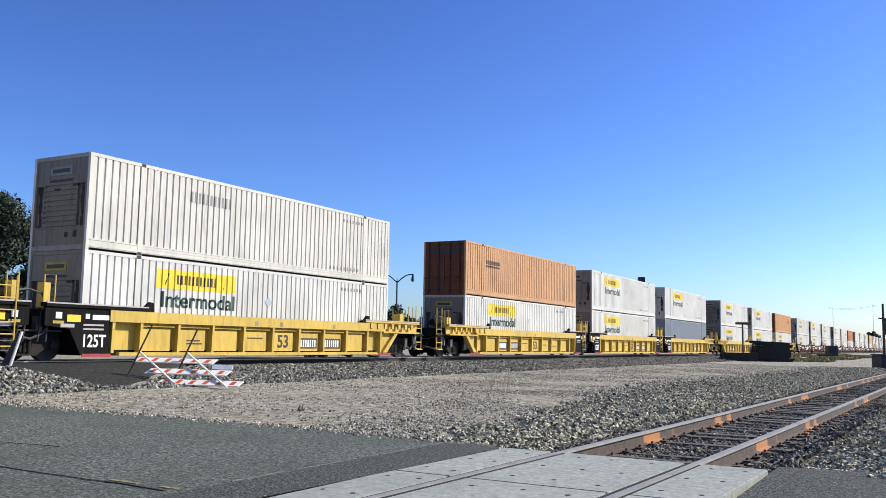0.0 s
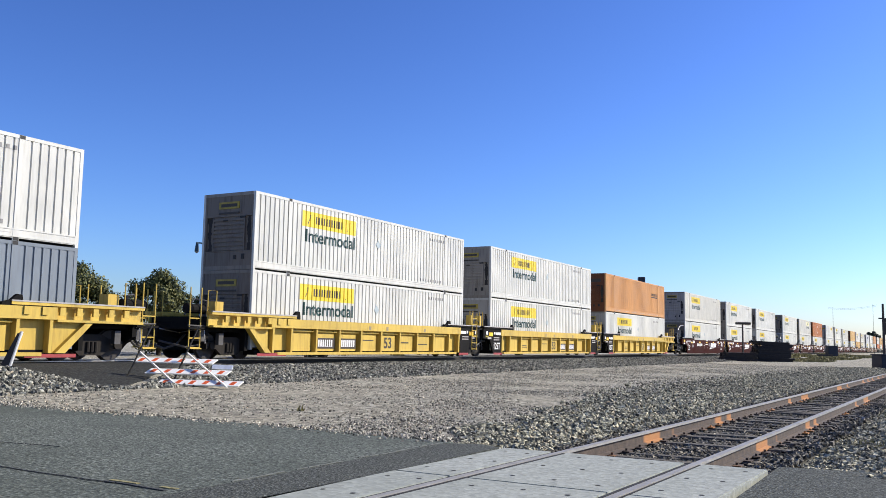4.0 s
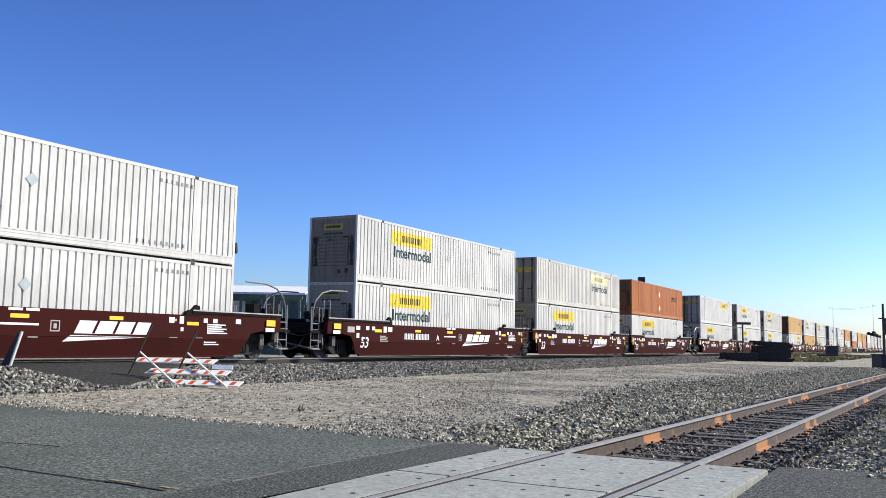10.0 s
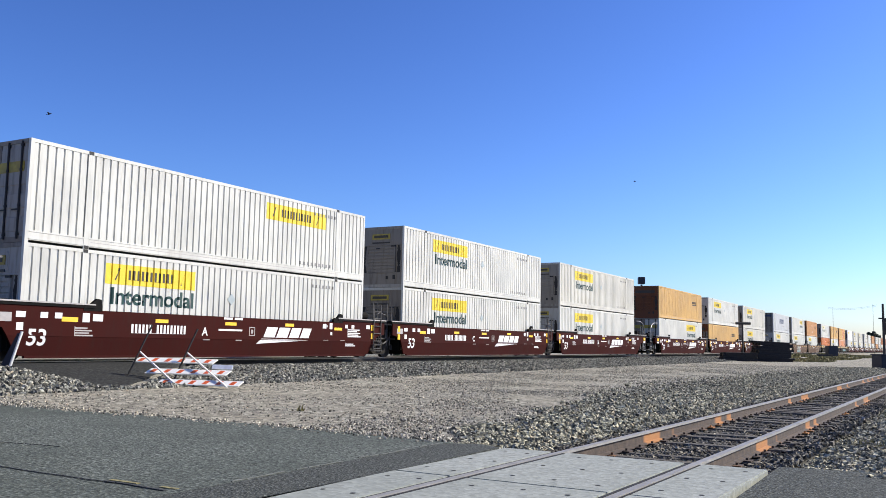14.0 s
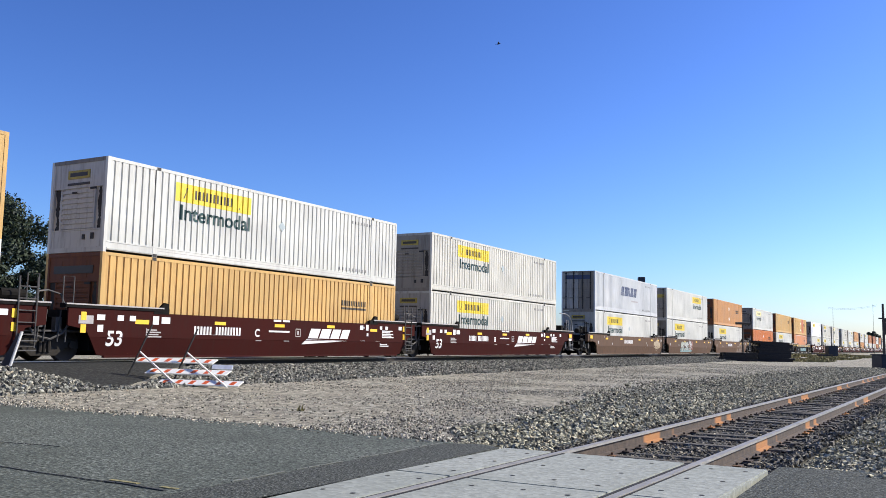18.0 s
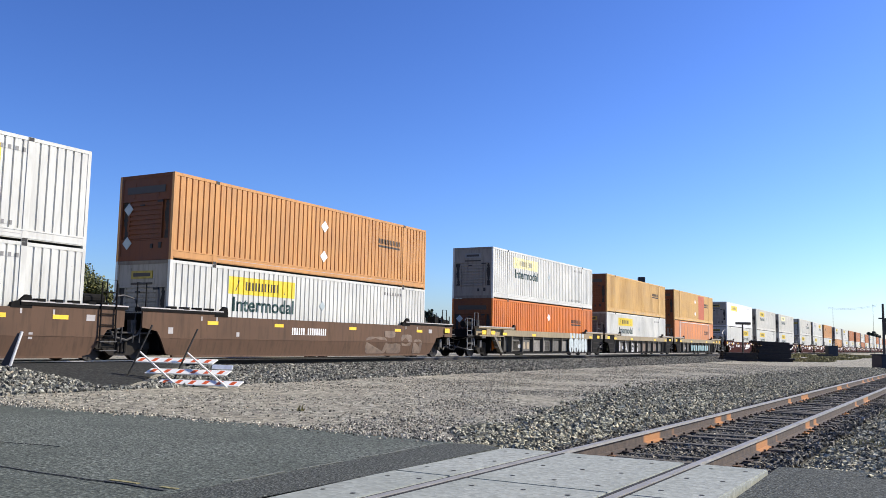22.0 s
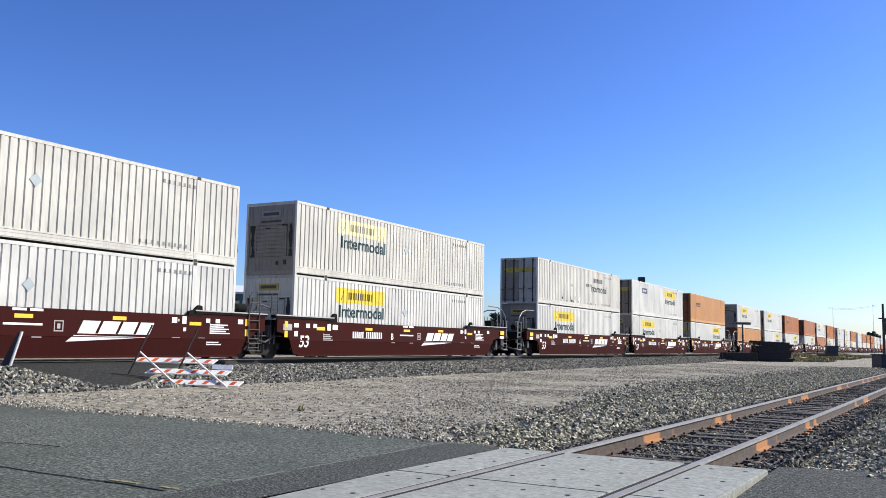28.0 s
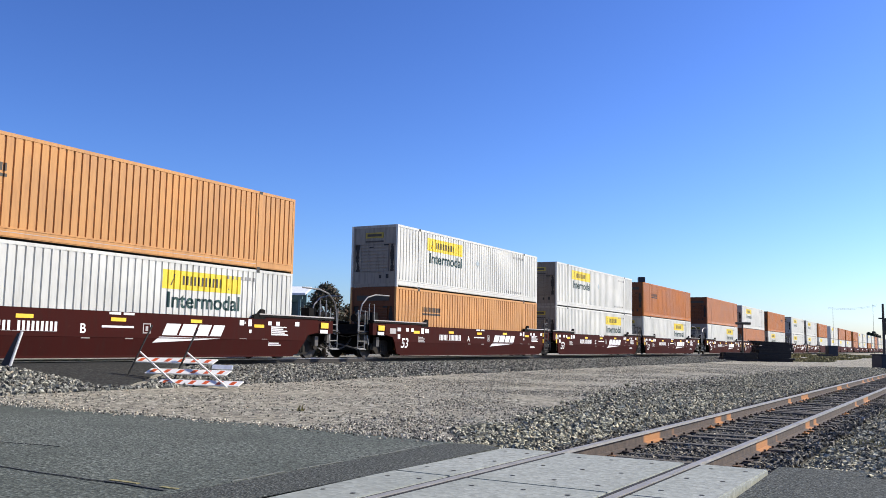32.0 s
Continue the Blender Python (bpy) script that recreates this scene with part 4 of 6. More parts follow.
def truck(parent, x):
    t = put("truck", "bolster", lambda: boxes((-0.2, 0.2, -1.0, 1.0, 0.35, 0.72)), BLACK, parent, "black two-axle truck", (x, 0, 0))

    def wheel():
        bm = bmesh.new()
        bmesh.ops.create_cone(bm, cap_ends=True, segments=28, radius1=0.46, radius2=0.46, depth=0.13, matrix=Matrix.Rotation(radians(90), 4, "X"))
        bmesh.ops.create_cone(bm, cap_ends=True, segments=28, radius1=0.49, radius2=0.49, depth=0.03, matrix=Matrix.Translation((0, 0.05, 0)) @ Matrix.Rotation(radians(90), 4, "X"))
        bmesh.ops.create_cone(bm, cap_ends=True, segments=12, radius1=0.15, radius2=0.13, depth=0.2, matrix=Matrix.Rotation(radians(90), 4, "X"))
        return bm
    for wx in (-0.89, 0.89):
        for wy in (-0.76, 0.76):
            o = put("wheel", "wheel", wheel, WHEEL, t, "steel wheel", (wx, wy, 0.46))
            if wy > 0:
                o.scale = (1, -1, 1)
        put("axle", "axle", lambda: rod_bm((0, -0.9, 0), (0, 0.9, 0), 0.08), BLACK, t, at=(wx, 0, 0.46))

    def frame_side():
        bm = bmesh.new()
        extrude_xz(bm, ((-1.12, 0.36), (-0.66, 0.36), (-0.4, 0.16), (0.4, 0.16), (0.66, 0.36), (1.12, 0.36), (1.12, 0.58), (0.6, 0.66), (0.35, 0.78), (-0.35, 0.78), (-0.6, 0.66), (-1.12, 0.58)), -0.07, 0.07)
        for k in (-0.14, 0.0, 0.14):
            rod(bm, (k, -0.09, 0.26), (k, -0.09, 0.56), 0.055, 8)
        for k in (-0.89, 0.89):
            rod(bm, (k, -0.14, 0.46), (k, 0.0, 0.46), 0.12, 10)
        return bm
    for wy in (-1.02, 1.02):
        put("side_frame", "sideframe", frame_side, TRUCK_GREY, t, "cast truck side frame", (0, wy, 0))
    return t


def rod_bm(a, b, r, sides=8, r2=None):
    bm = bmesh.new()
    rod(bm, a, b, r, sides, r2)
    return bm


def grab_bm(pts, r=0.017):
    bm = bmesh.new()
    bent_rod(bm, pts, r)
    return bm


def ladder_bm():
    bm = bmesh.new()
    for x in (-0.27, 0.27):
        rod(bm, (x, 0, 0.38), (x, 0, 2.3), 0.025, 6)
    for i in range(6):
        z = 0.42 + i * 0.32
        rod(bm, (-0.27, 0, z), (0.27, 0, z), 0.018, 6)
    return bm


KINDS = {"yellow": (YELLOW, "bright yellow ribbed-side", GRAB), "maroon": (MAROON, "maroon smooth-side", GRAB), "brown": (BROWN, "faded brown smooth-side", BLACK), "grey": (CAR_GREY, "dark grey ribbed-side", GRAB)}


def end_ladder(k, y, xa, xb, z0, z1):
    """Two uprights with rungs, and a deeper step at the bottom."""
    bm = bmesh.new()
    for x in (xa, xb):
        rod(bm, (k * x, y, z0), (k * x, y, z1), 0.024, 6)
    for z in (z0 + 0.02, z0 + 0.34, z0 + 0.66, z0 + 1.0):
        rod(bm, (k * xa, y, z), (k * xb, y, z), 0.022, 6)
    quad_box(bm, min(k * xa, k * xb), max(k * xa, k * xb), y - 0.1, y + 0.1, z0 - 0.02, z0 + 0.015)
    return bm


def brake_gear(k):
    """Levers, pipes and drooping hoses round a set's outer end."""
    bm = bmesh.new()
    bent_rod(bm, [(k * 10.2, -1.2, 0.95), (k * 10.5, -1.2, 0.5), (k * 11.0, -1.1, 0.42), (k * 11.6, -0.5, 0.62)], 0.035)
    bent_rod(bm, [(k * 9.0, -1.3, 1.2), (k * 9.8, -1.3, 1.12), (k * 11.1, -1.3, 1.14)], 0.03)
    bent_rod(bm, [(k * 10.1, -1.1, 1.46), (k * 10.1, -1.1, 2.0), (k * 10.5, -0.9, 2.05), (k * 10.9, -0.9, 1.5)], 0.035)
    quad_box(bm, *sorted((k * 10.35, k * 10.6)), -1.3, -1.1, 0.62, 0.98)
    quad_box(bm, *sorted((k * 9.5, k * 9.72)), -1.36, -1.2, 0.5, 0.9)
    return bm


def joint_gear():
    """Hoses, steps and levers between two units on their shared truck."""
    bm = bmesh.new()
    bent_rod(bm, [(8.9, -1.3, 1.15), (9.2, -1.32, 0.72), (9.7, -1.32, 0.62), (10.1, -1.32, 0.8), (10.4, -1.3, 1.2)], 0.035)
    bent_rod(bm, [(9.1, -1.2, 1.5), (9.35, -1.2, 1.95), (9.7, -1.1, 2.0), (10.05, -1.2, 1.9), (10.25, -1.2, 1.5)], 0.03)
    for z in (0.3, 0.56):
        quad_box(bm, 8.42, 9.02, -HW - 0.12, -HW + 0.12, z, z + 0.03)
    quad_box(bm, 9.3, 9.55, -1.3, -1.12, 0.95, 1.4)
    quad_box(bm, 9.85, 10.05, -1.32, -1.14, 0.86, 1.25)
    for x in (9.25, 9.45, 9.9, 10.15):
        rod(bm, (x, -1.36, 0.55), (x + 0.12, -1.3, 1.45), 0.022, 5)
    rod(bm, (8.6, -1.28, 0.85), (10.7, -1.28, 0.85), 0.03, 6)
    return bm


def lean(bm):
    """Lays marks on a smooth side, whose lower part is bent inwards."""
    for v in bm.verts:
        v.co.y += 0.2 * max(0.0, 0.71 - v.co.z)
    return bm


def decal(ob, key, x0, x1, z0, z1, mat, label="", y=-HW, slant=0.0):
    def build():
        bm = bmesh.new()
        extrude_xz(bm, ((x0, z0), (x1, z0), (x1 + slant, z1), (x0 + slant, z1)), y - 0.006, y + 0.002)
        return lean(bm) if y == -HW else bm
    return put("stencil" if not label else "marking", ("decal", key, x0, z0, y), build, mat, ob, label)


def build_car(kind, spot):
    """spot 0: leading unit of three, 1: middle, 2: last. Origin on the rail top under the container's middle."""
    mat, words, bar = KINDS[kind]
    ob = thing("well_car", "%s double-stack well car unit" % words, "railcar", "well cars of the train")
    ribbed = kind in ("yellow", "grey")
    lead, tail = spot == 0, spot == 2
    xl, xr = -9.45, 9.45
    # sides
    for sgn in (-1, 1):
        y0, y1 = (-HW, -HW + 0.06) if sgn < 0 else (HW - 0.06, HW)
        if ribbed:
            inner0, inner1 = (y0 + 0.25, y1 + 0.22) if sgn < 0 else (y0 - 0.21, y1 - 0.23)
            put("side_sheet", ("sheet", kind, sgn), lambda: side_sheet(inner0, inner1), mat, ob)
            chord = KHAKI if kind == "grey" else mat
            put("top_chord", ("chord", kind, sgn), lambda: boxes((-7.3, 7.3, y0 - 0.02 * (sgn < 0), y1 + 0.10 * (sgn < 0), 1.16, 1.5)), chord, ob)
            put("bottom_chord", ("bchord", kind, sgn), lambda: boxes((-6.9, 6.9, y0, y1 + 0.08 * (sgn < 0), 0.16, 0.26)), mat if kind == "yellow" else BLACK, ob)
            if sgn < 0:
                for i in range(9):
                    put("rib", ("rib", kind), rib_bm, KHAKI_DARK if kind == "grey" else mat, ob, at=(-6.1 + i * 1.53, 0, 0))
                for k in (-7.15, 7.15):
                    put("rib", ("rib", kind), rib_bm, mat, ob, at=(k, 0, 0))
                for i in range(8):
                    x = -6.1 + i * 1.53
                    put("side_panel", ("spanel", kind), lambda: boxes((0.14, 1.30, -HW + 0.16, -HW + 0.35, 0.3, 0.98)), mat, ob, at=(x, 0, 0))
                    put("stiffener", ("stiff", kind), lambda: boxes((0.1, 1.42, -HW + 0.08, -HW + 0.35, 1.05, 1.09)), mat, ob, at=(x, 0, 0))
        else:
            outline = ((xl + 0.1, 1.02), (-8.75, 0.92), (-8.25, 0.2), (-8.05, 0.16), (8.05, 0.16), (8.25, 0.2), (8.75, 0.92), (xr - 0.1, 1.02), (xr - 0.1, 1.53), (5.9, 1.53), (5.8, 1.47), (-5.8, 1.47), (-5.9, 1.53), (xl + 0.1, 1.53))

            def plate():
                bm = bmesh.new()
                extrude_xz(bm, outline, y0, y1)
                bmesh.ops.bisect_plane(bm, geom=list(bm.verts) + list(bm.edges) + list(bm.faces), plane_co=(0, 0, 0.71), plane_no=(0, 0, 1))
                for v in bm.verts:
                    v.co.y -= sgn * 0.2 * max(0.0, 0.71 - v.co.z)
                return bm
            put("side_plate", ("plate", kind, sgn), plate, mat, ob)
            put("bottom_flange", ("flange", kind, sgn), lambda: boxes((-8.0, 8.0, y0 - 0.02 - 0.1 * sgn, y1 + 0.02 - 0.1 * sgn, 0.10, 0.165)), mat, ob)
            put("weld_seam", ("seam", kind, sgn), lambda: boxes((-8.2, 8.2, y0 - 0.006, y1 + 0.006, 0.70, 0.725)), mat, ob)
    put("well_floor", "wellfloor", lambda: boxes((-7.9, -6.2, -1.3, 1.3, 0.16, 0.33), (-0.8, 0.8, -1.3, 1.3, 0.16, 0.33), (6.2, 7.9, -1.3, 1.3, 0.16, 0.33), (-7.9, 7.9, -1.36, -1.2, 0.16, 0.33), (-7.9, 7.9, 1.2, 1.36, 0.16, 0.33)), BLACK, ob, "open floor beams of the well")
    endmat = {"yellow": BLACK, "grey": BLACK}.get(kind, mat)
    for k in (-1, 1):
        at_end = (k < 0 and lead) or (k > 0 and tail)
        out = 10.35 if at_end else 9.45
        a, b = sorted((k * 5.9, k * out))
        em = mat if (at_end and kind != "grey") else endmat
        for sgn in (-1, 1):
            y0, y1 = (-HW - 0.03, -HW + 0.25) if sgn < 0 else (HW - 0.25, HW + 0.03)
            put("top_deck", ("deck", kind, k, sgn, at_end), lambda: boxes((a, b, y0, y1, 1.53, 1.64)), KHAKI if kind == "grey" else (BLACK if not (kind == "yellow" and at_end) else mat), ob, "dark walkway strip")
            # added pale strip: sunlight on the deck's top edge, put in as colour
            if sgn < 0:
                put("deck_edge", ("dedge", k, at_end), lambda: boxes((a, b, y0 - 0.012, y0 + 0.05, 1.612, 1.652)), DECAL_GREY, ob, "pale strip painted as the walkway's sunlit edge")
            c, d = sorted((k * 7.3, k * out))
            if ribbed:
                put("end_side", ("eside", kind, k, sgn, at_end), lambda: end_side(c, d, k, sgn, at_end), em if kind == "yellow" else (KHAKI if at_end else BLACK), ob, "end side panel")
            elif at_end:
                e, f = sorted((k * 9.35, k * out))
                put("end_side", ("eside2", kind, k, sgn), lambda: boxes((e, f, min(y0, y1) + 0.04, max(y0, y1) - 0.04, 1.0, 1.5)), mat, ob)
        c, d = sorted((k * 8.2, k * (out - 0.05)))
        put("end_platform", ("plat", kind, k, at_end), lambda: end_platform(c, d, k), BLACK, ob, "black end platform and bulkhead")
        if at_end:
            cx = k * (GAP + UNIT * 0)
            put("coupler", ("coupler", k), lambda: coupler_bm(k), BLACK, ob, "knuckle coupler and draft gear")
            put("end_sill", ("esill2", k), lambda: end_sill_bm(k), BLACK, ob, "black end sill and draft pocket")
            put("uncoupling_lever", ("lever", k), lambda: grab_bm([(k * 10.42, -1.42, 0.55), (k * 10.42, -1.36, 0.98), (k * 10.5, -0.9, 1.0), (k * 10.55, -0.35, 0.9), (k * 11.3, -0.2, 1.02)], 0.022), GRAB, ob, "bent uncoupling lever")
            put("air_hose", ("hose", k), lambda: grab_bm([(k * 10.5, -0.55, 0.85), (k * 10.9, -0.58, 0.5), (k * 11.35, -0.5, 0.36), (k * 11.75, -0.35, 0.52)], 0.04), DULL, ob, "drooping rubber air hose")
            put("placard", ("endtag", k), lambda: boxes((*sorted((k * 10.33, k * 10.36)), -1.1, -0.86, 0.78, 1.1)), DECAL_WHITE, ob, "small white tag on the end sill")
            put("end_step", ("estep", k), lambda: boxes((min(k * 10.3, k * 11.15), max(k * 10.3, k * 11.15), -1.38, 1.38, 1.02, 1.09)), BLACK, ob, "end crossover step")
            for y in (-1.3, 1.3):
                put("end_ladder", ("eladder", k, y, kind), lambda: end_ladder(k, y, 11.05, 10.55, 0.38, 2.42 if kind == "yellow" else 2.05), mat if kind == "yellow" else bar, ob, "tall end ladder")
                put("grab_pole", ("gp", k, y, kind), lambda: grab_bm([(k * 9.85, y, 1.5), (k * 9.85, y, 2.35), (k * 10.25, y, 2.35), (k * 10.25, y, 1.5)], 0.022), mat if kind == "yellow" else bar, ob, "hooped grab iron")
                if kind == "maroon":
                    put("hand_rail", ("hr2", k, y), lambda: grab_bm([(k * 8.7, y, 2.78), (k * 9.8, y, 2.76), (k * 10.4, y, 2.62), (k * 10.8, y, 2.3), (k * 10.95, y, 1.9), (k * 11.0, y, 1.08)], 0.032), GRAB, ob, "curved white hand rail")
            if ribbed:
                put("end_flange", ("eflange", kind, k), lambda: boxes((*sorted((k * 7.3, k * 10.3)), -HW - 0.05, -HW + 0.2, 1.1, 1.17)), mat if kind == "yellow" else KHAKI, ob, "projecting end flange")
                put("gusset", ("gusset", kind, k), lambda: gusset_bm(k), mat if kind == "yellow" else KHAKI_DARK, ob, "slanted gusset over the truck")
            if kind == "yellow":
                for i in range(7):
                    put("deck_bracket", ("brk", k), lambda: boxes((-0.09, 0.09, -HW - 0.06, -HW + 0.02, 1.28, 1.5)), mat, ob, at=(k * (6.35 + 0.55 * i), 0, 0))
                decal(ob, ("redend", k), *sorted((k * 6.4, k * 8.0)), 0.12, 0.22, RED_TRIM, "red trim strip", y=-HW + 0.02)
            put("air_reservoir", ("tank", k), lambda: rod_bm((k * 10.0, -0.95, 1.72), (k * 10.9, -0.95, 1.72), 0.17, 12), BLACK, ob, "black air reservoir")
            put("brake_gear", ("gear", k), lambda: brake_gear(k), DULL, ob, "brake levers, pipes and hoses")
            put("brake_box", ("brake", k), lambda: boxes((k * 9.55 - 0.2, k * 9.55 + 0.2, -1.15, -0.75, 1.5, 2.0)), mat if kind == "yellow" else BLACK, ob, "brake wheel housing")
            if kind != "yellow":
              put("marking", ("tab", k, kind), lambda: boxes((k * 9.75 - 0.24, k * 9.75 + 0.24, -HW - 0.045, -HW - 0.03, 1.2, 1.42)), REFLECT, ob, "yellow reflective tab")
              put("marking", ("tab2", k, kind), lambda: boxes((k * 9.75 - 0.28, k * 9.75 + 0.2, -HW - 0.045, -HW - 0.03, 1.0, 1.14)), DECAL_WHITE if kind == "maroon" else mat, ob, "white label plate")
        if at_end:
            truck(ob, k * 8.9)
        elif k > 0:
            truck(ob, UNIT / 2)
        if not at_end:
            if k > 0:
                if kind != "grey":
                  put("ladder", ("ladder", k, kind), ladder_bm, mat if kind == "yellow" else (DULL if kind != "brown" else bar), ob, "side ladder", (8.72, -HW - 0.05, 0))
                put("brake_gear", "joint", joint_gear, DULL, ob, "hoses, levers and step over the shared truck")
                put("air_reservoir", "jtank", lambda: rod_bm((8.55, -0.6, 1.85), (9.3, -0.6, 1.85), 0.16, 12), BLACK, ob, "black air reservoir")
            put("grab_iron", ("hoop", k, kind), lambda: grab_bm([(k * 8.95, -1.25, 1.5), (k * 8.95, -1.25, 2.42), (k * 9.3, -1.25, 2.42), (k * 9.3, -1.25, 1.5)], 0.022), mat if kind == "yellow" else (DULL if kind != "brown" else BLACK), ob, "hooped grab iron")
            for i in range(4 if kind == "brown" else 0):
                put("tie_down", ("down", k), lambda: boxes((-0.12, 0.12, -HW - 0.05, -HW + 0.2, 1.64, 1.72)), BLACK, ob, at=(k * (6.5 + 0.55 * i), 0, 0))
            if kind == "maroon":
                for z in (0.78, 1.14):
                    put("marking", ("ytab", k), lambda: boxes((-0.09, 0.09, -HW - 0.012, -HW + 0.002, 0, 0.24)), REFLECT, ob, "yellow reflective tab", (k * 8.62 - 0.22, 0, z + 0.04))
            if kind == "yellow":
                put("side_post", ("ypost", k), lambda: boxes((k * 9.2 - 0.1, k * 9.2 + 0.1, -1.25, -0.95, 1.5, 2.2)), mat, ob, "yellow guide post")
        for x in (k * 5.95,):
            put("corner_guide", ("guide", k), lambda: guide_bm(k), BLACK, ob, "black container guide", (x, -HW + 0.05, 1.45))
    car_marks(ob, kind, spot)
    return ob


def far_car(kind, spot):
    """A plainer unit for the stretch of train that never comes near."""
    mat, words, bar = KINDS[kind]
    ob = thing("well_car", "%s double-stack well car unit" % words, "railcar", "well cars of the train")
    for sgn in (-1, 1):
        y0, y1 = (-HW, -HW + 0.06) if sgn < 0 else (HW - 0.06, HW)

        def plate():
            bm = bmesh.new()
            extrude_xz(bm, ((-9.4, 1.0), (-8.75, 0.92), (-8.25, 0.16), (8.25, 0.16), (8.75, 0.92), (9.4, 1.0), (9.4, 1.6), (5.9, 1.6), (5.8, 1.47), (-5.8, 1.47), (-5.9, 1.6), (-9.4, 1.6)), y0, y1)
            return bm
        put("side_plate", ("farplate", kind, sgn), plate, mat, ob)
    put("well_floor", "farfloor", lambda: boxes((-9.4, 9.4, -1.36, 1.36, 0.16, 0.33)), BLACK, ob)
    put("emblem", "faremblem", lambda: boxes((1.8, 4.4, -HW - 0.008, -HW + 0.002, 0.72, 1.08)), DECAL_WHITE, ob, "white emblem")
    put("truck", "fartruck", lambda: boxes((-1.3, 1.3, -1.05, 1.05, 0.05, 0.9)), BLACK, ob, "black truck", (UNIT / 2 if spot < 2 else 8.9, 0, 0))
    if spot == 0:
        put("truck", "fartruck", lambda: boxes((-1.3, 1.3, -1.05, 1.05, 0.05, 0.9)), BLACK, ob, "black truck", (-8.9, 0, 0))
    if spot != 1:
        put("coupler", ("coupler", spot - 1), lambda: coupler_bm(spot - 1), BLACK, ob)
    return ob


def side_sheet(y0, y1):
    bm = bmesh.new()
    extrude_xz(bm, ((-7.3, 0.5), (-7.0, 0.2), (7.0, 0.2), (7.3, 0.5), (7.3, 1.2), (-7.3, 1.2)), y0, y1)
    return bm


def rib_bm():
    """A slim tapered rib that stands proud of the side sheet."""
    bm = bmesh.new()
    a = [(-0.045, -HW + 0.02, 0.24), (0.055, -HW + 0.02, 0.24), (0.055, -HW, 1.17), (-0.045, -HW, 1.17)]
    b = [(-0.05, -HW + 0.35, 0.24), (0.06, -HW + 0.35, 0.24), (0.06, -HW + 0.35, 1.17), (-0.05, -HW + 0.35, 1.17)]
    va, vb = [bm.verts.new(c) for c in a], [bm.verts.new(c) for c in b]
    for i in range(4):
        j = (i + 1) % 4
        bm.faces.new((va[i], va[j], vb[j], vb[i]))
    bm.faces.new(va)
    bm.faces.new(vb[::-1])
    return bm


def end_side(c, d, k, sgn, at_end):
    bm = bmesh.new()
    d0 = 0.12 if at_end else 0.0
    y0, y1 = (-HW + 0.02 + d0, -HW + 0.1 + d0) if sgn < 0 else (HW - 0.1 - d0, HW - 0.02 - d0)
    inner, outer = (c, d) if k > 0 else (d, c)
    if at_end:
        pts = ((inner, 0.24), (inner + k * 0.25, 0.24), (inner + k * 1.15, 1.1), (outer, 1.14), (outer, 1.53), (inner, 1.53))
    else:
        pts = ((inner, 0.2), (inner + k * 0.95, 0.2), (inner + k * 1.35, 0.92), (outer, 1.0), (outer, 1.53), (inner, 1.53))
    extrude_xz(bm, pts if k > 0 else pts[::-1], y0, y1)
    return bm


def gusset_bm(k):
    bm = bmesh.new()
    pts = ((k * 7.3, 0.24), (k * 7.62, 0.24), (k * 8.5, 1.1), (k * 8.25, 1.1))
    extrude_xz(bm, pts if k > 0 else pts[::-1], -HW - 0.02, -HW + 0.2)
    return bm


def end_platform(c, d, k):
    bm = bmesh.new()
    quad_box(bm, c, d, -1.3, 1.3, 1.25, 1.46)
    quad_box(bm, c, d, -0.3, 0.3, 0.75, 1.25)
    quad_box(bm, min(k * 8.25, k * 8.4), max(k * 8.25, k * 8.4), -1.34, 1.34, 0.3, 1.46)
    for y in (-1.0, 1.0):
        quad_box(bm, c + 0.1, d - 0.1, y - 0.1, y + 0.1, 0.95, 1.25)
    return bm


def coupler_bm(k):
    bm = bmesh.new()
    a, b = sorted((k * 10.0, k * 11.55))
    quad_box(bm, a, b, -0.13, 0.13, 0.74, 0.98)
    soft_box(bm, *sorted((k * 11.4, k * 11.79)), -0.22, 0.22, 0.68, 1.04, 0.04)
    rod(bm, (k * 10.2, -0.45, 0.75), (k * 11.6, -0.3, 0.45), 0.035, 6)
    rod(bm, (k * 10.3, -1.2, 1.0), (k * 10.3, 1.2, 1.0), 0.03, 6)
    return bm


def end_sill_bm(k):
    """A deep cross sill that steps down to the draft pocket, as one plate."""
    bm = bmesh.new()
    pts = ((-1.32, 1.24), (-1.32, 0.72), (-0.9, 0.5), (-0.7, 0.32), (0.7, 0.32), (0.9, 0.5), (1.32, 0.72), (1.32, 1.24))
    a = [bm.verts.new((k * 10.18, y, z)) for y, z in pts]
    b = [bm.verts.new((k * 10.34, y, z)) for y, z in pts]
    for i in range(8):
        bm.faces.new((a[i], a[(i + 1) % 8], b[(i + 1) % 8], b[i]))
    bm.faces.new(a)
    bm.faces.new(b[::-1])
    return bm


def guide_bm(k):
    bm = bmesh.new()
    extrude_xz(bm, ((-0.34, 0.0), (0.30, 0.0), (0.30, 0.14), (0.26, 0.34), (0.12, 0.36), (-0.06, 0.2), (-0.30, 0.14)), -0.06, 0.06)
    return bm


def glyphs(ob, body, x, z, h, mat, y=-HW - 0.006, label="", squeeze=1.0):
    def build():
        bm = letters(body, h, min(0.015, h * 0.02))
        bmesh.ops.transform(bm, matrix=Matrix.Translation((x, y, z)) @ Matrix.Diagonal((squeeze, 1, 1, 1)), verts=bm.verts)
        return lean(bm) if y < -HW else bm
    put("lettering", ("glyph", body, x, z, y), build, mat, ob, label)


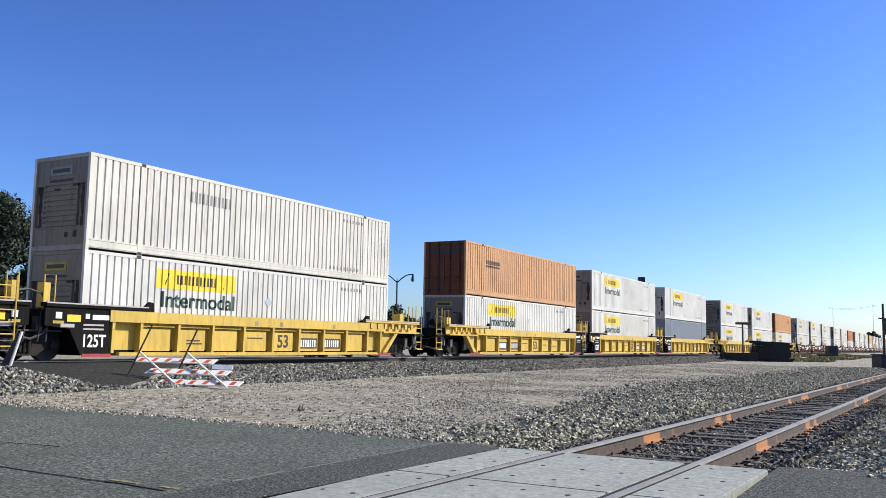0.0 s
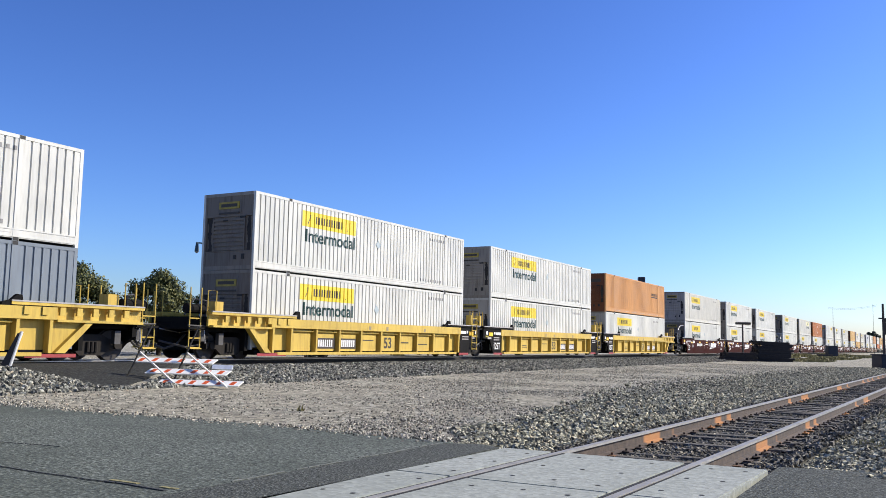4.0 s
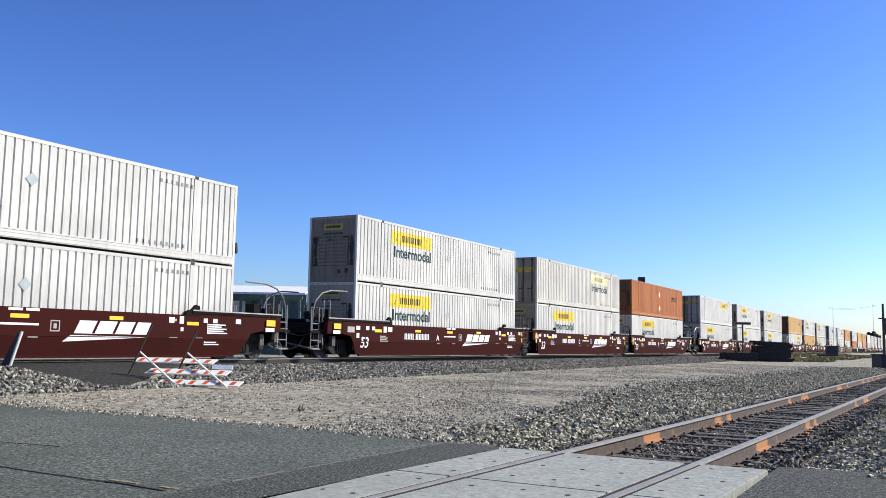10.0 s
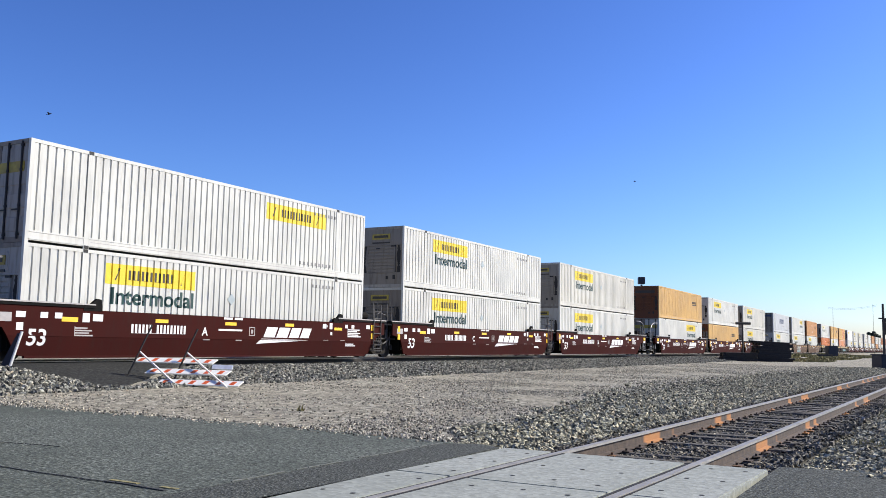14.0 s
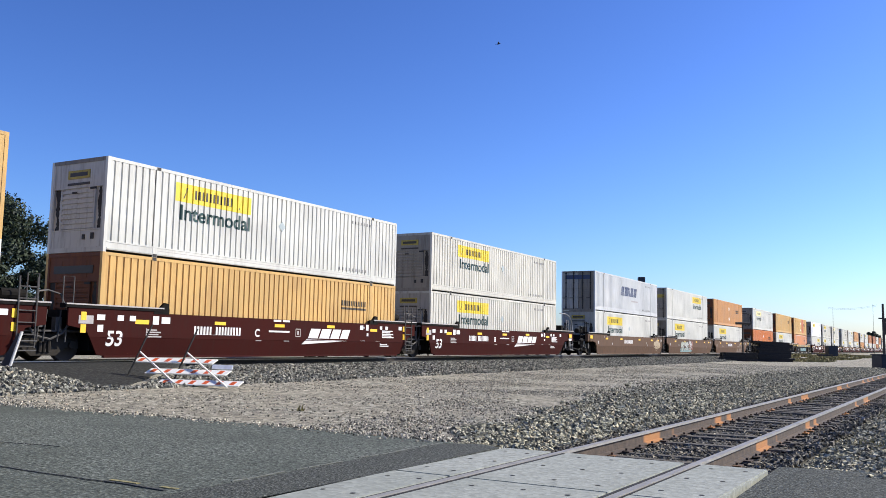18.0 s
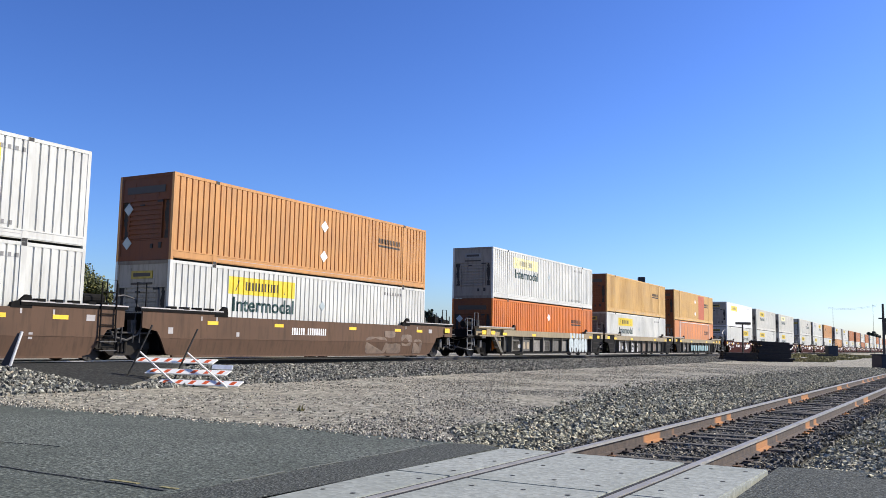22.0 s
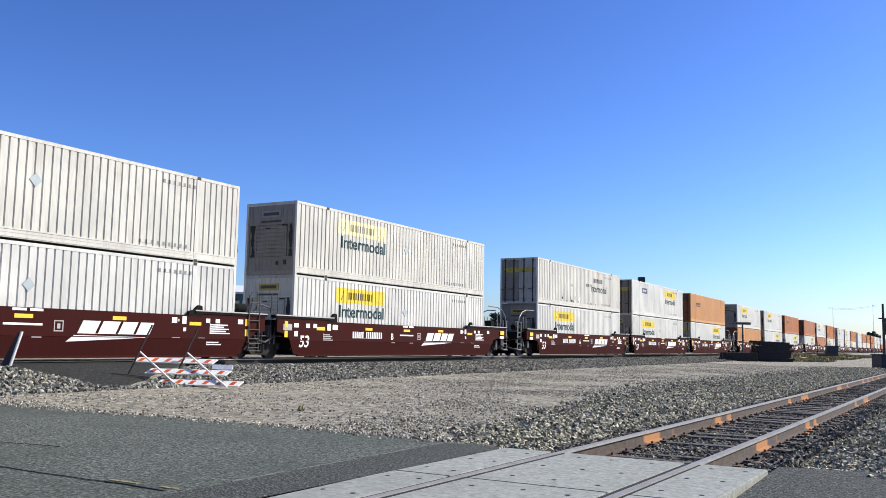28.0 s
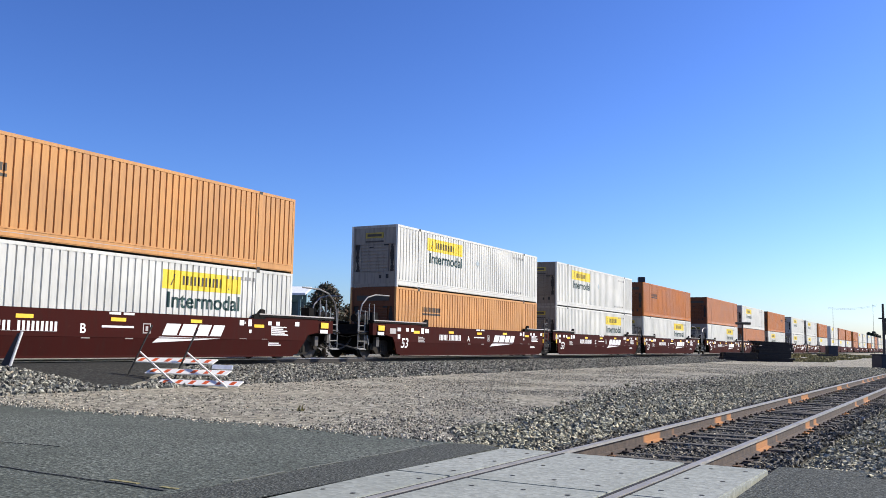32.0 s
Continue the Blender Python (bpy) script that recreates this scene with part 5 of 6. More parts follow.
def comb(spans, z0, z1, y, slant=0.0, base=0.006):
    """Bars on a thin base line in one plane, connected into one shape."""
    bm = bmesh.new()
    xs = sorted(set(e for sp in spans for e in sp))

    def vert(x, z):
        return bm.verts.new((x + slant * (z - z0), y, z))
    lo, mid = [vert(x, z0) for x in xs], [vert(x, z0 + base) for x in xs]
    starts = {a: b for a, b in spans}
    for i in range(len(xs) - 1):
        bm.faces.new((lo[i], lo[i + 1], mid[i + 1], mid[i]))
        if xs[i] in starts:
            bm.faces.new((mid[i], mid[i + 1], vert(xs[i + 1], z1), vert(xs[i], z1)))
    return bm


def print_lines(x, z, rows, w):
    """Lines of small print joined along their left margin."""
    bm = bmesh.new()
    y = -HW - 0.006
    for k in range(rows):
        lo, hi = z + 0.07 * k, z + 0.07 * k + 0.04
        end = x + w * (1.0, 0.8, 0.95, 0.7, 0.9)[k % 5]
        bm.faces.new([bm.verts.new(c) for c in ((x + 0.02, y, lo), (end, y, lo), (end, y, hi), (x + 0.02, y, hi))])
        bm.faces.new([bm.verts.new(c) for c in ((x, y, lo), (x + 0.02, y, lo), (x + 0.02, y, lo + 0.07), (x, y, lo + 0.07))])
    bmesh.ops.remove_doubles(bm, verts=bm.verts, dist=0.0005)
    return lean(bm)


def number_bars(ob, key, x0, z0, h, groups, mat, y=-HW):
    """Reporting marks shown as a row of plain bars."""
    spans, x = [], x0
    for n in groups:
        for _ in range(n):
            spans.append((x, x + h * 0.30))
            x += h * 0.52
        x += h * 0.55
    put("stencil", ("nums", key, x0, z0), lambda: comb(spans, z0, z0 + h, y - 0.006), mat, ob, "row of plain stencil bars")


def car_marks(ob, kind, spot):
    if kind == "maroon":
        glyphs(ob, "53", -8.02, 0.46, 0.62, DECAL_WHITE, label="white number 53")
        number_bars(ob, "mar", -4.55, 0.84, 0.27, (6, 9), DECAL_WHITE)
        glyphs(ob, "ACB"[spot], -1.62, 0.82, 0.38, DECAL_WHITE, label="white unit letter")

        put("emblem", "emblem", lambda: comb(((1.42, 2.02), (2.12, 2.74), (2.84, 3.40), (3.50, 4.02)), 0.80, 1.17, -HW - 0.008, 0.5), DECAL_WHITE, ob, "white slanted emblem blocks")

        def swoosh():
            bm = bmesh.new()
            extrude_xz(bm, ((1.08, 0.56), (3.0, 0.66), (4.0, 0.72), (1.32, 0.75)), -HW - 0.008, -HW + 0.002)
            return lean(bm)
        put("swoosh", "swoosh", swoosh, DECAL_WHITE, ob, "white swoosh under the emblem")
        for i, (a, b, c, d, m) in enumerate((
                (-9.0, -8.5, 1.08, 1.32, DECAL_GREY), (-8.38, -8.1, 1.2, 1.36, DECAL_WHITE), (-7.65, -7.42, 1.2, 1.36, DECAL_WHITE), (-7.2, -6.97, 1.2, 1.36, DECAL_WHITE),
                (-6.3, -6.06, 1.12, 1.38, DECAL_WHITE), (-5.95, -5.6, 1.16, 1.36, DECAL_WHITE), (-6.98, -6.45, 1.12, 1.25, REFLECT), (-3.62, -3.1, 1.18, 1.29, REFLECT),
                (-0.62, -0.2, 1.38, 1.45, DECAL_WHITE), (-0.1, 0.3, 1.38, 1.45, DECAL_WHITE), (-0.86, 0.30, 0.99, 1.05, DECAL_WHITE), (-0.55, 0.0, 1.18, 1.29, REFLECT), (2.62, 3.12, 1.22, 1.33, REFLECT),
                (4.92, 5.14, 1.2, 1.38, DECAL_WHITE), (5.16, 5.24, 1.25, 1.33, DECAL_GREY), (5.36, 5.54, 1.18, 1.42, DECAL_WHITE), (5.42, 5.54, 0.94, 1.06, DECAL_WHITE), (5.68, 6.2, 1.14, 1.25, REFLECT),
                (6.42, 6.6, 1.24, 1.38, DECAL_WHITE), (6.86, 7.06, 1.24, 1.38, DECAL_WHITE), (7.95, 8.2, 1.24, 1.40, DECAL_WHITE),
                (4.95, 5.3, 0.70, 0.74, DECAL_GREY), (6.1, 6.4, 0.70, 0.74, DECAL_GREY), (-8.35, -8.15, 0.86, 1.06, DECAL_WHITE), (-1.55, -1.25, 0.66, 0.69, DECAL_GREY), (0.0, 0.3, 0.66, 0.69, DECAL_GREY))):
            decal(ob, ("m", i), a, b, c, d, m)
        # panels of small print: three lines on a faint plate, a framed plate and a framed square
        for i, (x, z, rows, w) in enumerate(((6.6, 0.88, 5, 0.95), (6.5, 0.50, 2, 0.7), (-6.55, 0.72, 4, 0.62))):
            put("stencil", ("print", i), lambda: print_lines(x, z, rows, w), DECAL_WHITE if i < 2 else DECAL_GREY, ob, "lines of small white print")
        put("stencil", "square", lambda: boxes((0.66, 0.96, -HW - 0.006, -HW + 0.002, 0.84, 0.87), (0.66, 0.96, -HW - 0.006, -HW + 0.002, 1.12, 1.15), (0.66, 0.69, -HW - 0.006, -HW + 0.002, 0.87, 1.12), (0.93, 0.96, -HW - 0.006, -HW + 0.002, 0.87, 1.12), (0.76, 0.86, -HW - 0.006, -HW + 0.002, 0.92, 1.06)), DECAL_GREY, ob, "small framed square mark")
    elif kind == "yellow":
        y = -HW + 0.155
        glyphs(ob, "53", 0.42, 0.44, 0.66, LOGO_DARK, y - 0.006, "black number 53", 1.0)
        if spot == 0:
            decal(ob, "dtl", -4.4, -3.2, 0.4, 0.82, LOGO_DARK, y=y)
            decal(ob, "dtl2", -2.85, -1.72, 0.4, 0.82, LOGO_DARK, y=y)
            number_bars(ob, "yel3", -4.3, 0.48, 0.27, (7,), DECAL_WHITE, y - 0.006)
            number_bars(ob, "yel4", -2.76, 0.48, 0.27, (7,), DECAL_WHITE, y - 0.006)
            decal(ob, "st5", 1.75, 2.5, 0.66, 0.71, LOGO_DARK, y=y)
            decal(ob, "st6", 3.3, 4.2, 0.6, 0.64, LOGO_DARK, y=y)
        else:
            decal(ob, "dt", 1.70, 2.80, 0.40, 0.80, LOGO_DARK, y=y)
            decal(ob, "dt2", 3.22, 4.34, 0.40, 0.80, LOGO_DARK, "dark stencil plate", y=y)
            number_bars(ob, "yel", 1.78, 0.46, 0.27, (7,), DECAL_WHITE, y - 0.006)
            number_bars(ob, "yel2", 3.30, 0.46, 0.27, (7,), DECAL_WHITE, y - 0.006)
        decal(ob, "st1", -4.1, -3.5, 0.62, 0.66, LOGO_DARK, y=y)
        decal(ob, "st2", -4.1, -3.4, 0.52, 0.56, LOGO_DARK, y=y)
        decal(ob, "st3", -1.2, -0.4, 0.74, 0.78, LOGO_DARK, y=y)
        for i, x in enumerate((-1.0, 0.35, 3.6)):
            decal(ob, ("lug", i), x, x + 0.16, 1.2, 1.36, KHAKI, y=-HW - 0.02)
        if spot != 0:
            glyphs(ob, "125T", -8.25, 0.42, 0.5, DECAL_WHITE, -HW + 0.012, "white capacity mark 125T", 0.8)
        for k in ((-1, 1) if spot == 1 else ((1,) if spot == 0 else (-1,))):
            decal(ob, ("red", k), *sorted((k * 7.2, k * 8.2)), 0.12, 0.22, RED_TRIM, "red trim strip", y=-HW + 0.02)
            decal(ob, ("w1", k), *sorted((k * 7.3, k * 7.9)), 1.2, 1.34, DECAL_WHITE, y=-HW + 0.02)
            decal(ob, ("w2", k), *sorted((k * 7.5, k * 8.2)), 1.02, 1.07, DECAL_GREY, y=-HW + 0.02)
            decal(ob, ("w3", k), *sorted((k * 7.5, k * 8.2)), 0.9, 0.95, DECAL_GREY, y=-HW + 0.02)
            decal(ob, ("w4", k), *sorted((k * 8.3, k * 8.75)), 1.12, 1.32, REFLECT, y=-HW + 0.02)
            decal(ob, ("w5", k), *sorted((k * 8.92, k * 9.12)), 1.2, 1.38, DECAL_WHITE, y=-HW + 0.02)
            decal(ob, ("w6", k), *sorted((k * 8.0, k * 8.14)), 1.22, 1.36, PLACARD, y=-HW + 0.02)
            decal(ob, ("w7", k), *sorted((k * 8.5, k * 8.95)), 0.96, 1.06, DECAL_GREY, y=-HW + 0.02)
            decal(ob, ("w8", k), *sorted((k * 8.85, k * 9.2)), 1.06, 1.14, LOGO_DARKENED, y=-HW + 0.02)
    elif kind == "brown":
        number_bars(ob, "bro", -2.2, 0.92, 0.26, (6, 9), DECAL_WHITE)
        for i, x in enumerate((-6.6, -3.2, 1.5, 5.0, 6.9)):
            decal(ob, ("br", i), x, x + 0.5, 1.18, 1.3, REFLECT)
        for i, (a, b, c, d) in enumerate(((-8.3, -8.1, 0.85, 1.05), (8.0, 8.3, 1.16, 1.34), (-5.2, -5.05, 0.8, 0.95), (6.2, 6.32, 0.62, 0.8), (-6.9, -6.84, 1.3, 1.44), (-6.2, -6.14, 1.3, 1.44), (5.9, 5.96, 1.3, 1.44), (6.9, 6.96, 1.3, 1.44))):
            decal(ob, ("brg", i), a, b, c, d, DECAL_GREY)
    else:
        number_bars(ob, "gre", -5.0, 0.5, 0.2, (4,), DECAL_WHITE, -HW + 0.155)
        for i, x in enumerate((-7.4, -3.3, 3.2, 6.6)):
            decal(ob, ("gy", i), x, x + 0.55, 1.2, 1.34, REFLECT, y=-HW - 0.02)
        for k in (-1, 1):
            put("end_plate", ("gplate", k), lambda: boxes((*sorted((k * 8.95, k * 9.42)), -HW - 0.03, -HW + 0.02, 1.2, 1.5)), KHAKI, ob, "pale plate at the deck end")
            decal(ob, ("gtab", k), *sorted((k * 8.3, k * 8.8)), 1.22, 1.42, REFLECT, y=-HW + 0.02)
            put("truck_guard", ("gguard", k), lambda: boxes((*sorted((k * 7.5, k * 8.5)), -HW + 0.004, -HW + 0.03, 0.86, 0.94), (*sorted((k * 7.4, k * 8.4)), -HW + 0.004, -HW + 0.03, 0.50, 0.56)), TRUCK_GREY, ob, "dusty rails over the truck")
        for i, (x, w) in enumerate(((-5.7, 1.05), (-0.9, 0.9), (3.75, 1.0))):
            decal(ob, ("gfield", i), x, x + w, 0.34, 0.92, OVERPAINT_GREY, "paler weathered field", y=-HW + 0.158)


def spray(ob, x0, z0, w, h, n, mat, y, seed, width=0.26):
    """Rough sprayed blocks in a row: filled ones, or open outlines where width is small."""
    r = random.Random(seed)
    for i in range(n):
        lean = r.uniform(-0.1, 0.12) * w
        ring = []
        for j in range(20):
            a = -2 * math.pi * j / 20
            u, v = math.cos(a), math.sin(a)
            q = 1.0 / max(abs(u), abs(v)) * r.uniform(0.92, 1.0)
            ring.append((x0 + (i + 0.5) * w + 0.33 * w * u * q + lean * v, z0 + 0.5 * h + 0.5 * h * v * q))
        bm = bmesh.new()
        if width >= 0.2:
            extrude_xz(bm, ring[::-1], y - 0.006, y + 0.001)
        else:
            bent_rod(bm, [(px, y - 0.004, pz) for px, pz in ring + ring[:1]], width * 0.35 * min(w, 0.8), 5)
        part("graffiti", bm, mat, ob, "spray-painted block" if width >= 0.2 else "spray-painted outline")


def throw_up(ob, x0, z0, widths, h, seed):
    """Fat sprayed blocks side by side, each with a dark rim behind it and a dark slot cut in."""
    r = random.Random(seed)
    x = x0
    for w in widths:
        lean = r.uniform(-0.06, 0.1)
        for grow, y, m, what in ((0.06, -HW - 0.010, SPRAY_DARK, "dark rim of a sprayed block"), (0.0, -HW - 0.016, SPRAY_PALE, "fat pale sprayed block")):
            ring = []
            for j in range(24):
                a = -2 * math.pi * j / 24
                u, v = math.cos(a), math.sin(a)
                q = min(1.0 / max(abs(u), abs(v)), 1.25)
                ring.append((x + w / 2 + (0.46 * w + grow) * u * q + lean * v, z0 + h / 2 + (0.5 * h + grow) * v * min(q, 1.1)))
            bm = bmesh.new()
            extrude_xz(bm, ring[::-1], y, y + 0.005)
            part("graffiti", bm, m, ob, what)
        if w > 0.8:
            part("graffiti", boxes((x + 0.42 * w, x + 0.60 * w, -HW - 0.021, -HW - 0.017, z0 - 0.02, z0 + h * r.uniform(0.3, 0.5))), SPRAY_DARK, ob, "dark slot in a sprayed block")
        x += w


def lettered(body, x, z, h, squeeze):
    bm = letters(body, h, 0.03)
    bmesh.ops.transform(bm, matrix=Matrix.Translation((x, -HW + 0.15, z)) @ Matrix.Diagonal((squeeze, 1, 1, 1)), verts=bm.verts)
    return bm


def patch_of_paint(ob, x, z, w, h, seed, mat=None, label="mottled tan overpainted patch", power=0.75):
    """An uneven sprayed or painted-over patch, blocky (power near 1) or round (power 0)."""
    r = random.Random(seed)
    pts = []
    for i in range(28):
        a = -2 * math.pi * i / 28
        q = r.uniform(0.93, 1.04) / max(abs(math.cos(a)), abs(math.sin(a))) ** power
        pts.append((x + 0.5 * w * q * math.cos(a), min(1.44, max(0.2, z + 0.5 * h * q * math.sin(a)))))
    bm = bmesh.new()
    extrude_xz(bm, pts[::-1], -HW - 0.006 - 0.002 * seed, -HW + 0.001)
    part("paint_patch", lean(bm), mat or OVERPAINT, ob, label)


def stroke(ob, pts, width, y, mat, label):
    """A flat sprayed ribbon along (x, z) points."""
    bm = bmesh.new()
    rows = []
    for i, (x, z) in enumerate(pts):
        a, b = pts[max(0, i - 1)], pts[min(len(pts) - 1, i + 1)]
        d = Vector((b[0] - a[0], b[1] - a[1])).normalized() * width / 2
        rows.append((bm.verts.new((x - d.y, y, z + d.x)), bm.verts.new((x + d.y, y, z - d.x))))
    for (p, q), (u, v) in zip(rows, rows[1:]):
        bm.faces.new((p, q, v, u))
    part("graffiti", lean(bm), mat, ob, label)


PANEL_PALE = plain("pale_grey_overpaint", (0.19, 0.175, 0.15), 0.75, var=0.4, scale=3)
OVERPAINT_GREY = plain("grey_overpaint", (0.09, 0.082, 0.07), 0.75, var=0.4, scale=3)
OVERPAINT = plain("mottled_overpaint", (0.150, 0.104, 0.072), 0.7, var=0.4, scale=3)
SPRAY_PALE = plain("spray_pale_teal", (0.42, 0.47, 0.46), 0.6, var=0.3)
SPRAY_DARK = plain("spray_dark_brown", (0.03, 0.025, 0.022), 0.6)
SPRAY_RUST = plain("spray_rust", (0.22, 0.08, 0.05), 0.6, var=0.3)
SPRAY_WHITE = plain("spray_white", (0.46, 0.47, 0.45), 0.6, var=0.25)
SPRAY_TEAL = plain("spray_teal", (0.2, 0.33, 0.33), 0.6, var=0.2)
SPRAY_GREEN = plain("spray_pale_green", (0.30, 0.33, 0.25), 0.6, var=0.3)
SPRAY_CREAM = plain("spray_cream", (0.34, 0.265, 0.165), 0.6, var=0.25)

# the train, unit by unit: upper container / lower container
CONSIST = """W.jl.n/W.jl.n W.jl.n/W.jl.n V.tl.n/W.jl.n
T.sl.d/W.jl.n W.jl.n/W.jl.n W.jl.n/G.-.n
W.jl.n/W.jl.n W.jl.n/W.jl.n A.sr.n/W.jl.n
V.jl.n/W.jl.n W.jl.n/W.jl.n W.jl.n/W.jl.n
W.jl.n/W.jl.n V.jr.d/W.jl.n O.sr.n.p/W.jl.n
W.yr.d/W.jl.n W.jl.n/W.jl.n V.jl.n/W.jl.n
Y.sr.n/W.jr.d W.jl.n/Y.sr.n V.jl.n/V.jl.n
S.sw.d/W.jl.n W.jr.d/W.jl.n A.sr.n.p/W.jl.n
W.fl.n/R.sr.n.p Y.sr.n/W.jl.n Y.sr.n.p.h/Q.sr.n
M.yl.n/W.jr.n V.jl.n/W.jl.n V.fl.n/W.jl.n
V.fr.d/W.jl.n W.xr.d/W.jl.n A.sl.d/W.jr.d
W.jl.n/A.sl.n W.jl.n/W.jr.n O.sl.n/W.jr.n
B.-.n/W.jr.n W.jl.n/B.-.n O.sr.n/W.jl.n
W.jl.n/W.jl.n W.jl.n/W.jl.n O.sr.n/W.jl.n
W.jl.n/W.jl.n B.-.n/W.jl.n O.sr.n/W.jl.n
O.sr.n/B.-.n W.jl.n/W.jl.n W.jl.n/W.jl.n
W.jl.n/O.sr.n W.jl.n/W.jl.n B.-.n/B.-.n
W.jl.n/W.jl.n V.jl.n/W.jl.n O.sr.n/W.jl.n
W.jl.n/W.jl.n W.jl.n/W.jl.n T.sr.n/W.jl.n"""
SETS = ("yellow", "yellow", "yellow", "maroon", "maroon", "maroon", "maroon", "brown", "grey", "maroon", "maroon", "maroon", "maroon", "maroon", "maroon", "maroon", "maroon", "maroon", "maroon")
# seconds, and how far along the track the train's first unit stands then
TRAVEL = ((0, -22.02), (1, -41.45), (2, -61.61), (3, -81.1), (6, -140.19), (7, -159.64), (8, -180.06), (9, -199.56), (10, -219.01), (11, -238.43), (12, -258.0), (13, -277.54), (14, -296.95),
          (17, -355.59), (18, -376.11), (19, -395.71), (20, -416.12), (21, -435.61), (22, -455.2), (23, -474.84), (24, -494.33), (25, -513.73), (28, -573.6), (29, -593.24), (30, -613.62), (31, -632.52), (32, -652.22))
moving = []
_proto = {}


def instance(key, build):
    """The first of a kind is built, the others are copies that share its meshes."""
    if key not in _proto:
        _proto[key] = build()
        return _proto[key]
    return copy_thing(_proto[key], Matrix.Identity(4))


for n, pair in enumerate(CONSIST.split()):
    if n == 0:
        continue
    x = (n // 3) * SET + (n % 3) * UNIT + HALF
    kind = SETS[n // 3]
    far = n >= 41
    car = instance((kind, n % 3, far), lambda: (far_car if far else build_car)(kind, n % 3))
    moving.append((car, x, RAIL_Z))
    for level, code in enumerate(reversed(pair.split("/"))):
        box = instance((code, far), lambda: (far_container if far else build_container)(code))
        moving.append((box, x, RAIL_Z + 0.35 + level * CH))
    if n == 22:
        patch_of_paint(car, -2.2, 0.42, 4.6, 0.36, 0, SPRAY_TEAL, "pale teal sprayed band", 0.9)
        patch_of_paint(car, -0.4, 0.85, 1.5, 0.85, 1, SPRAY_RUST, "rust-pink sprayed fill", 0.9)
        patch_of_paint(car, -2.9, 0.80, 2.6, 0.8, 2, SPRAY_GREEN, "pale green sprayed fill", 0.8)
        rr = random.Random(17)
        for i in range(13):
            x, low_z = -4.5 + i * 0.36, rr.uniform(0.28, 0.42)
            top, sway = rr.uniform(1.0, 1.38), rr.uniform(0.15, 0.4)
            pts = [(x + sway * math.sin(j * 1.05 + i) * (0.6 + 0.4 * (j % 2)), low_z + (top - low_z) * j / 6) for j in range(7)]
            stroke(car, pts, rr.uniform(0.07, 0.14), -HW - 0.016 - 0.001 * (i % 4), SPRAY_WHITE if i % 4 else SPRAY_DARK, "angular sprayed stroke")
    elif n == 21:
        for i, (x, z, w, h) in enumerate(((6.3, 0.86, 0.9, 0.55), (6.9, 0.98, 1.0, 0.6), (7.45, 0.85, 0.8, 0.5), (6.9, 0.7, 1.3, 0.4))):
            patch_of_paint(car, x, z, w, h, i, SPRAY_CREAM, "sprayed cream cloud of graffiti", 0.2)
        for x, z in ((6.45, 0.36), (6.9, 0.3), (7.2, 0.42)):
            stroke(car, [(x, 0.6), (x + 0.02, z)], 0.06, -HW - 0.008, SPRAY_CREAM, "run of cream spray paint")
        stroke(car, [(7.95, 0.7), (8.1, 0.95), (7.95, 1.1), (8.12, 1.2)], 0.05, -HW - 0.008, SPRAY_CREAM, "thin sprayed squiggle")
        stroke(car, [(3.6, 0.62), (3.75, 1.15), (3.9, 0.7), (4.1, 0.95), (3.95, 0.55)], 0.04, -HW - 0.008, SPRAY_WHITE, "thin white sprayed scrawl")
    elif n == 23:
        for i, (x, z, w, h) in enumerate(((3.6, 0.55, 1.7, 0.75), (5.0, 0.4, 1.2, 0.5), (6.0, 0.8, 0.9, 0.55), (7.0, 0.5, 0.8, 0.7), (4.6, 1.05, 0.9, 0.3))):
            patch_of_paint(car, x, z, w, h, i)
    elif n == 24:
        for i in range(8):
            part("paint_patch", boxes((-6.1 + i * 1.53 + 0.16, -6.1 + i * 1.53 + 1.28, -HW + 0.152, -HW + 0.159, 0.32, 0.96)), (PANEL_PALE, OVERPAINT_GREY, PANEL_PALE)[i % 3], car, "pale weathered panel")
        spray(car, -4.4, 0.42, 0.55, 0.42, 2, SPRAY_CREAM, -HW + 0.146, 4, 0.3)
        throw_up(car, 2.75, 0.26, (0.82, 0.98, 0.46, 0.66, 0.48), 0.9, 7)
        spray(car, 2.8, 1.17, 0.56, 0.34, 5, SPRAY_PALE, -HW - 0.026, 8, 0.4)
    elif n == 25:
        for i, c in enumerate("JAGS"):
            part("graffiti", lettered(c, -6.0 + 1.53 * i + (0.32 if c == "J" else 0.02), 0.50 if c == "J" else 0.26, 0.76 if c == "J" else 0.98, 1.6 if c == "J" else 1.3), SPRAY_WHITE, car, "white spray-painted capital letter")
        for i, (x, m) in enumerate(((0.0, OVERPAINT), (1.53, OVERPAINT_GREY), (3.06, OVERPAINT), (4.6, OVERPAINT_GREY))):
            part("paint_patch", boxes((x + 0.1, x + 1.2, -HW + 0.150, -HW + 0.158, 0.32, 0.94)), m, car, "dull overpainted panel")
        spray(car, 1.75, 0.6, 0.4, 0.3, 2, SPRAY_DARK, -HW + 0.140, 4, 0.3)
    elif n == 26:
        spray(car, -3.3, 0.36, 0.95, 0.56, 8, SPRAY_TEAL, -HW - 0.008, 11, 0.3)

# ---------------------------------------------------------------- fallen barricade
FWD, RIGHT = Vector((math.cos(YAW), math.sin(YAW), 0)), Vector((math.sin(YAW), -math.cos(YAW), 0))


def site(r, d, z):
    """A spot r metres to the right of and d metres ahead of the camera."""
    return FWD * d + RIGHT * r + Vector((0, 0, z))


bar = thing("road_barricade", "collapsed road barricade with orange and white striped boards", "barricade")


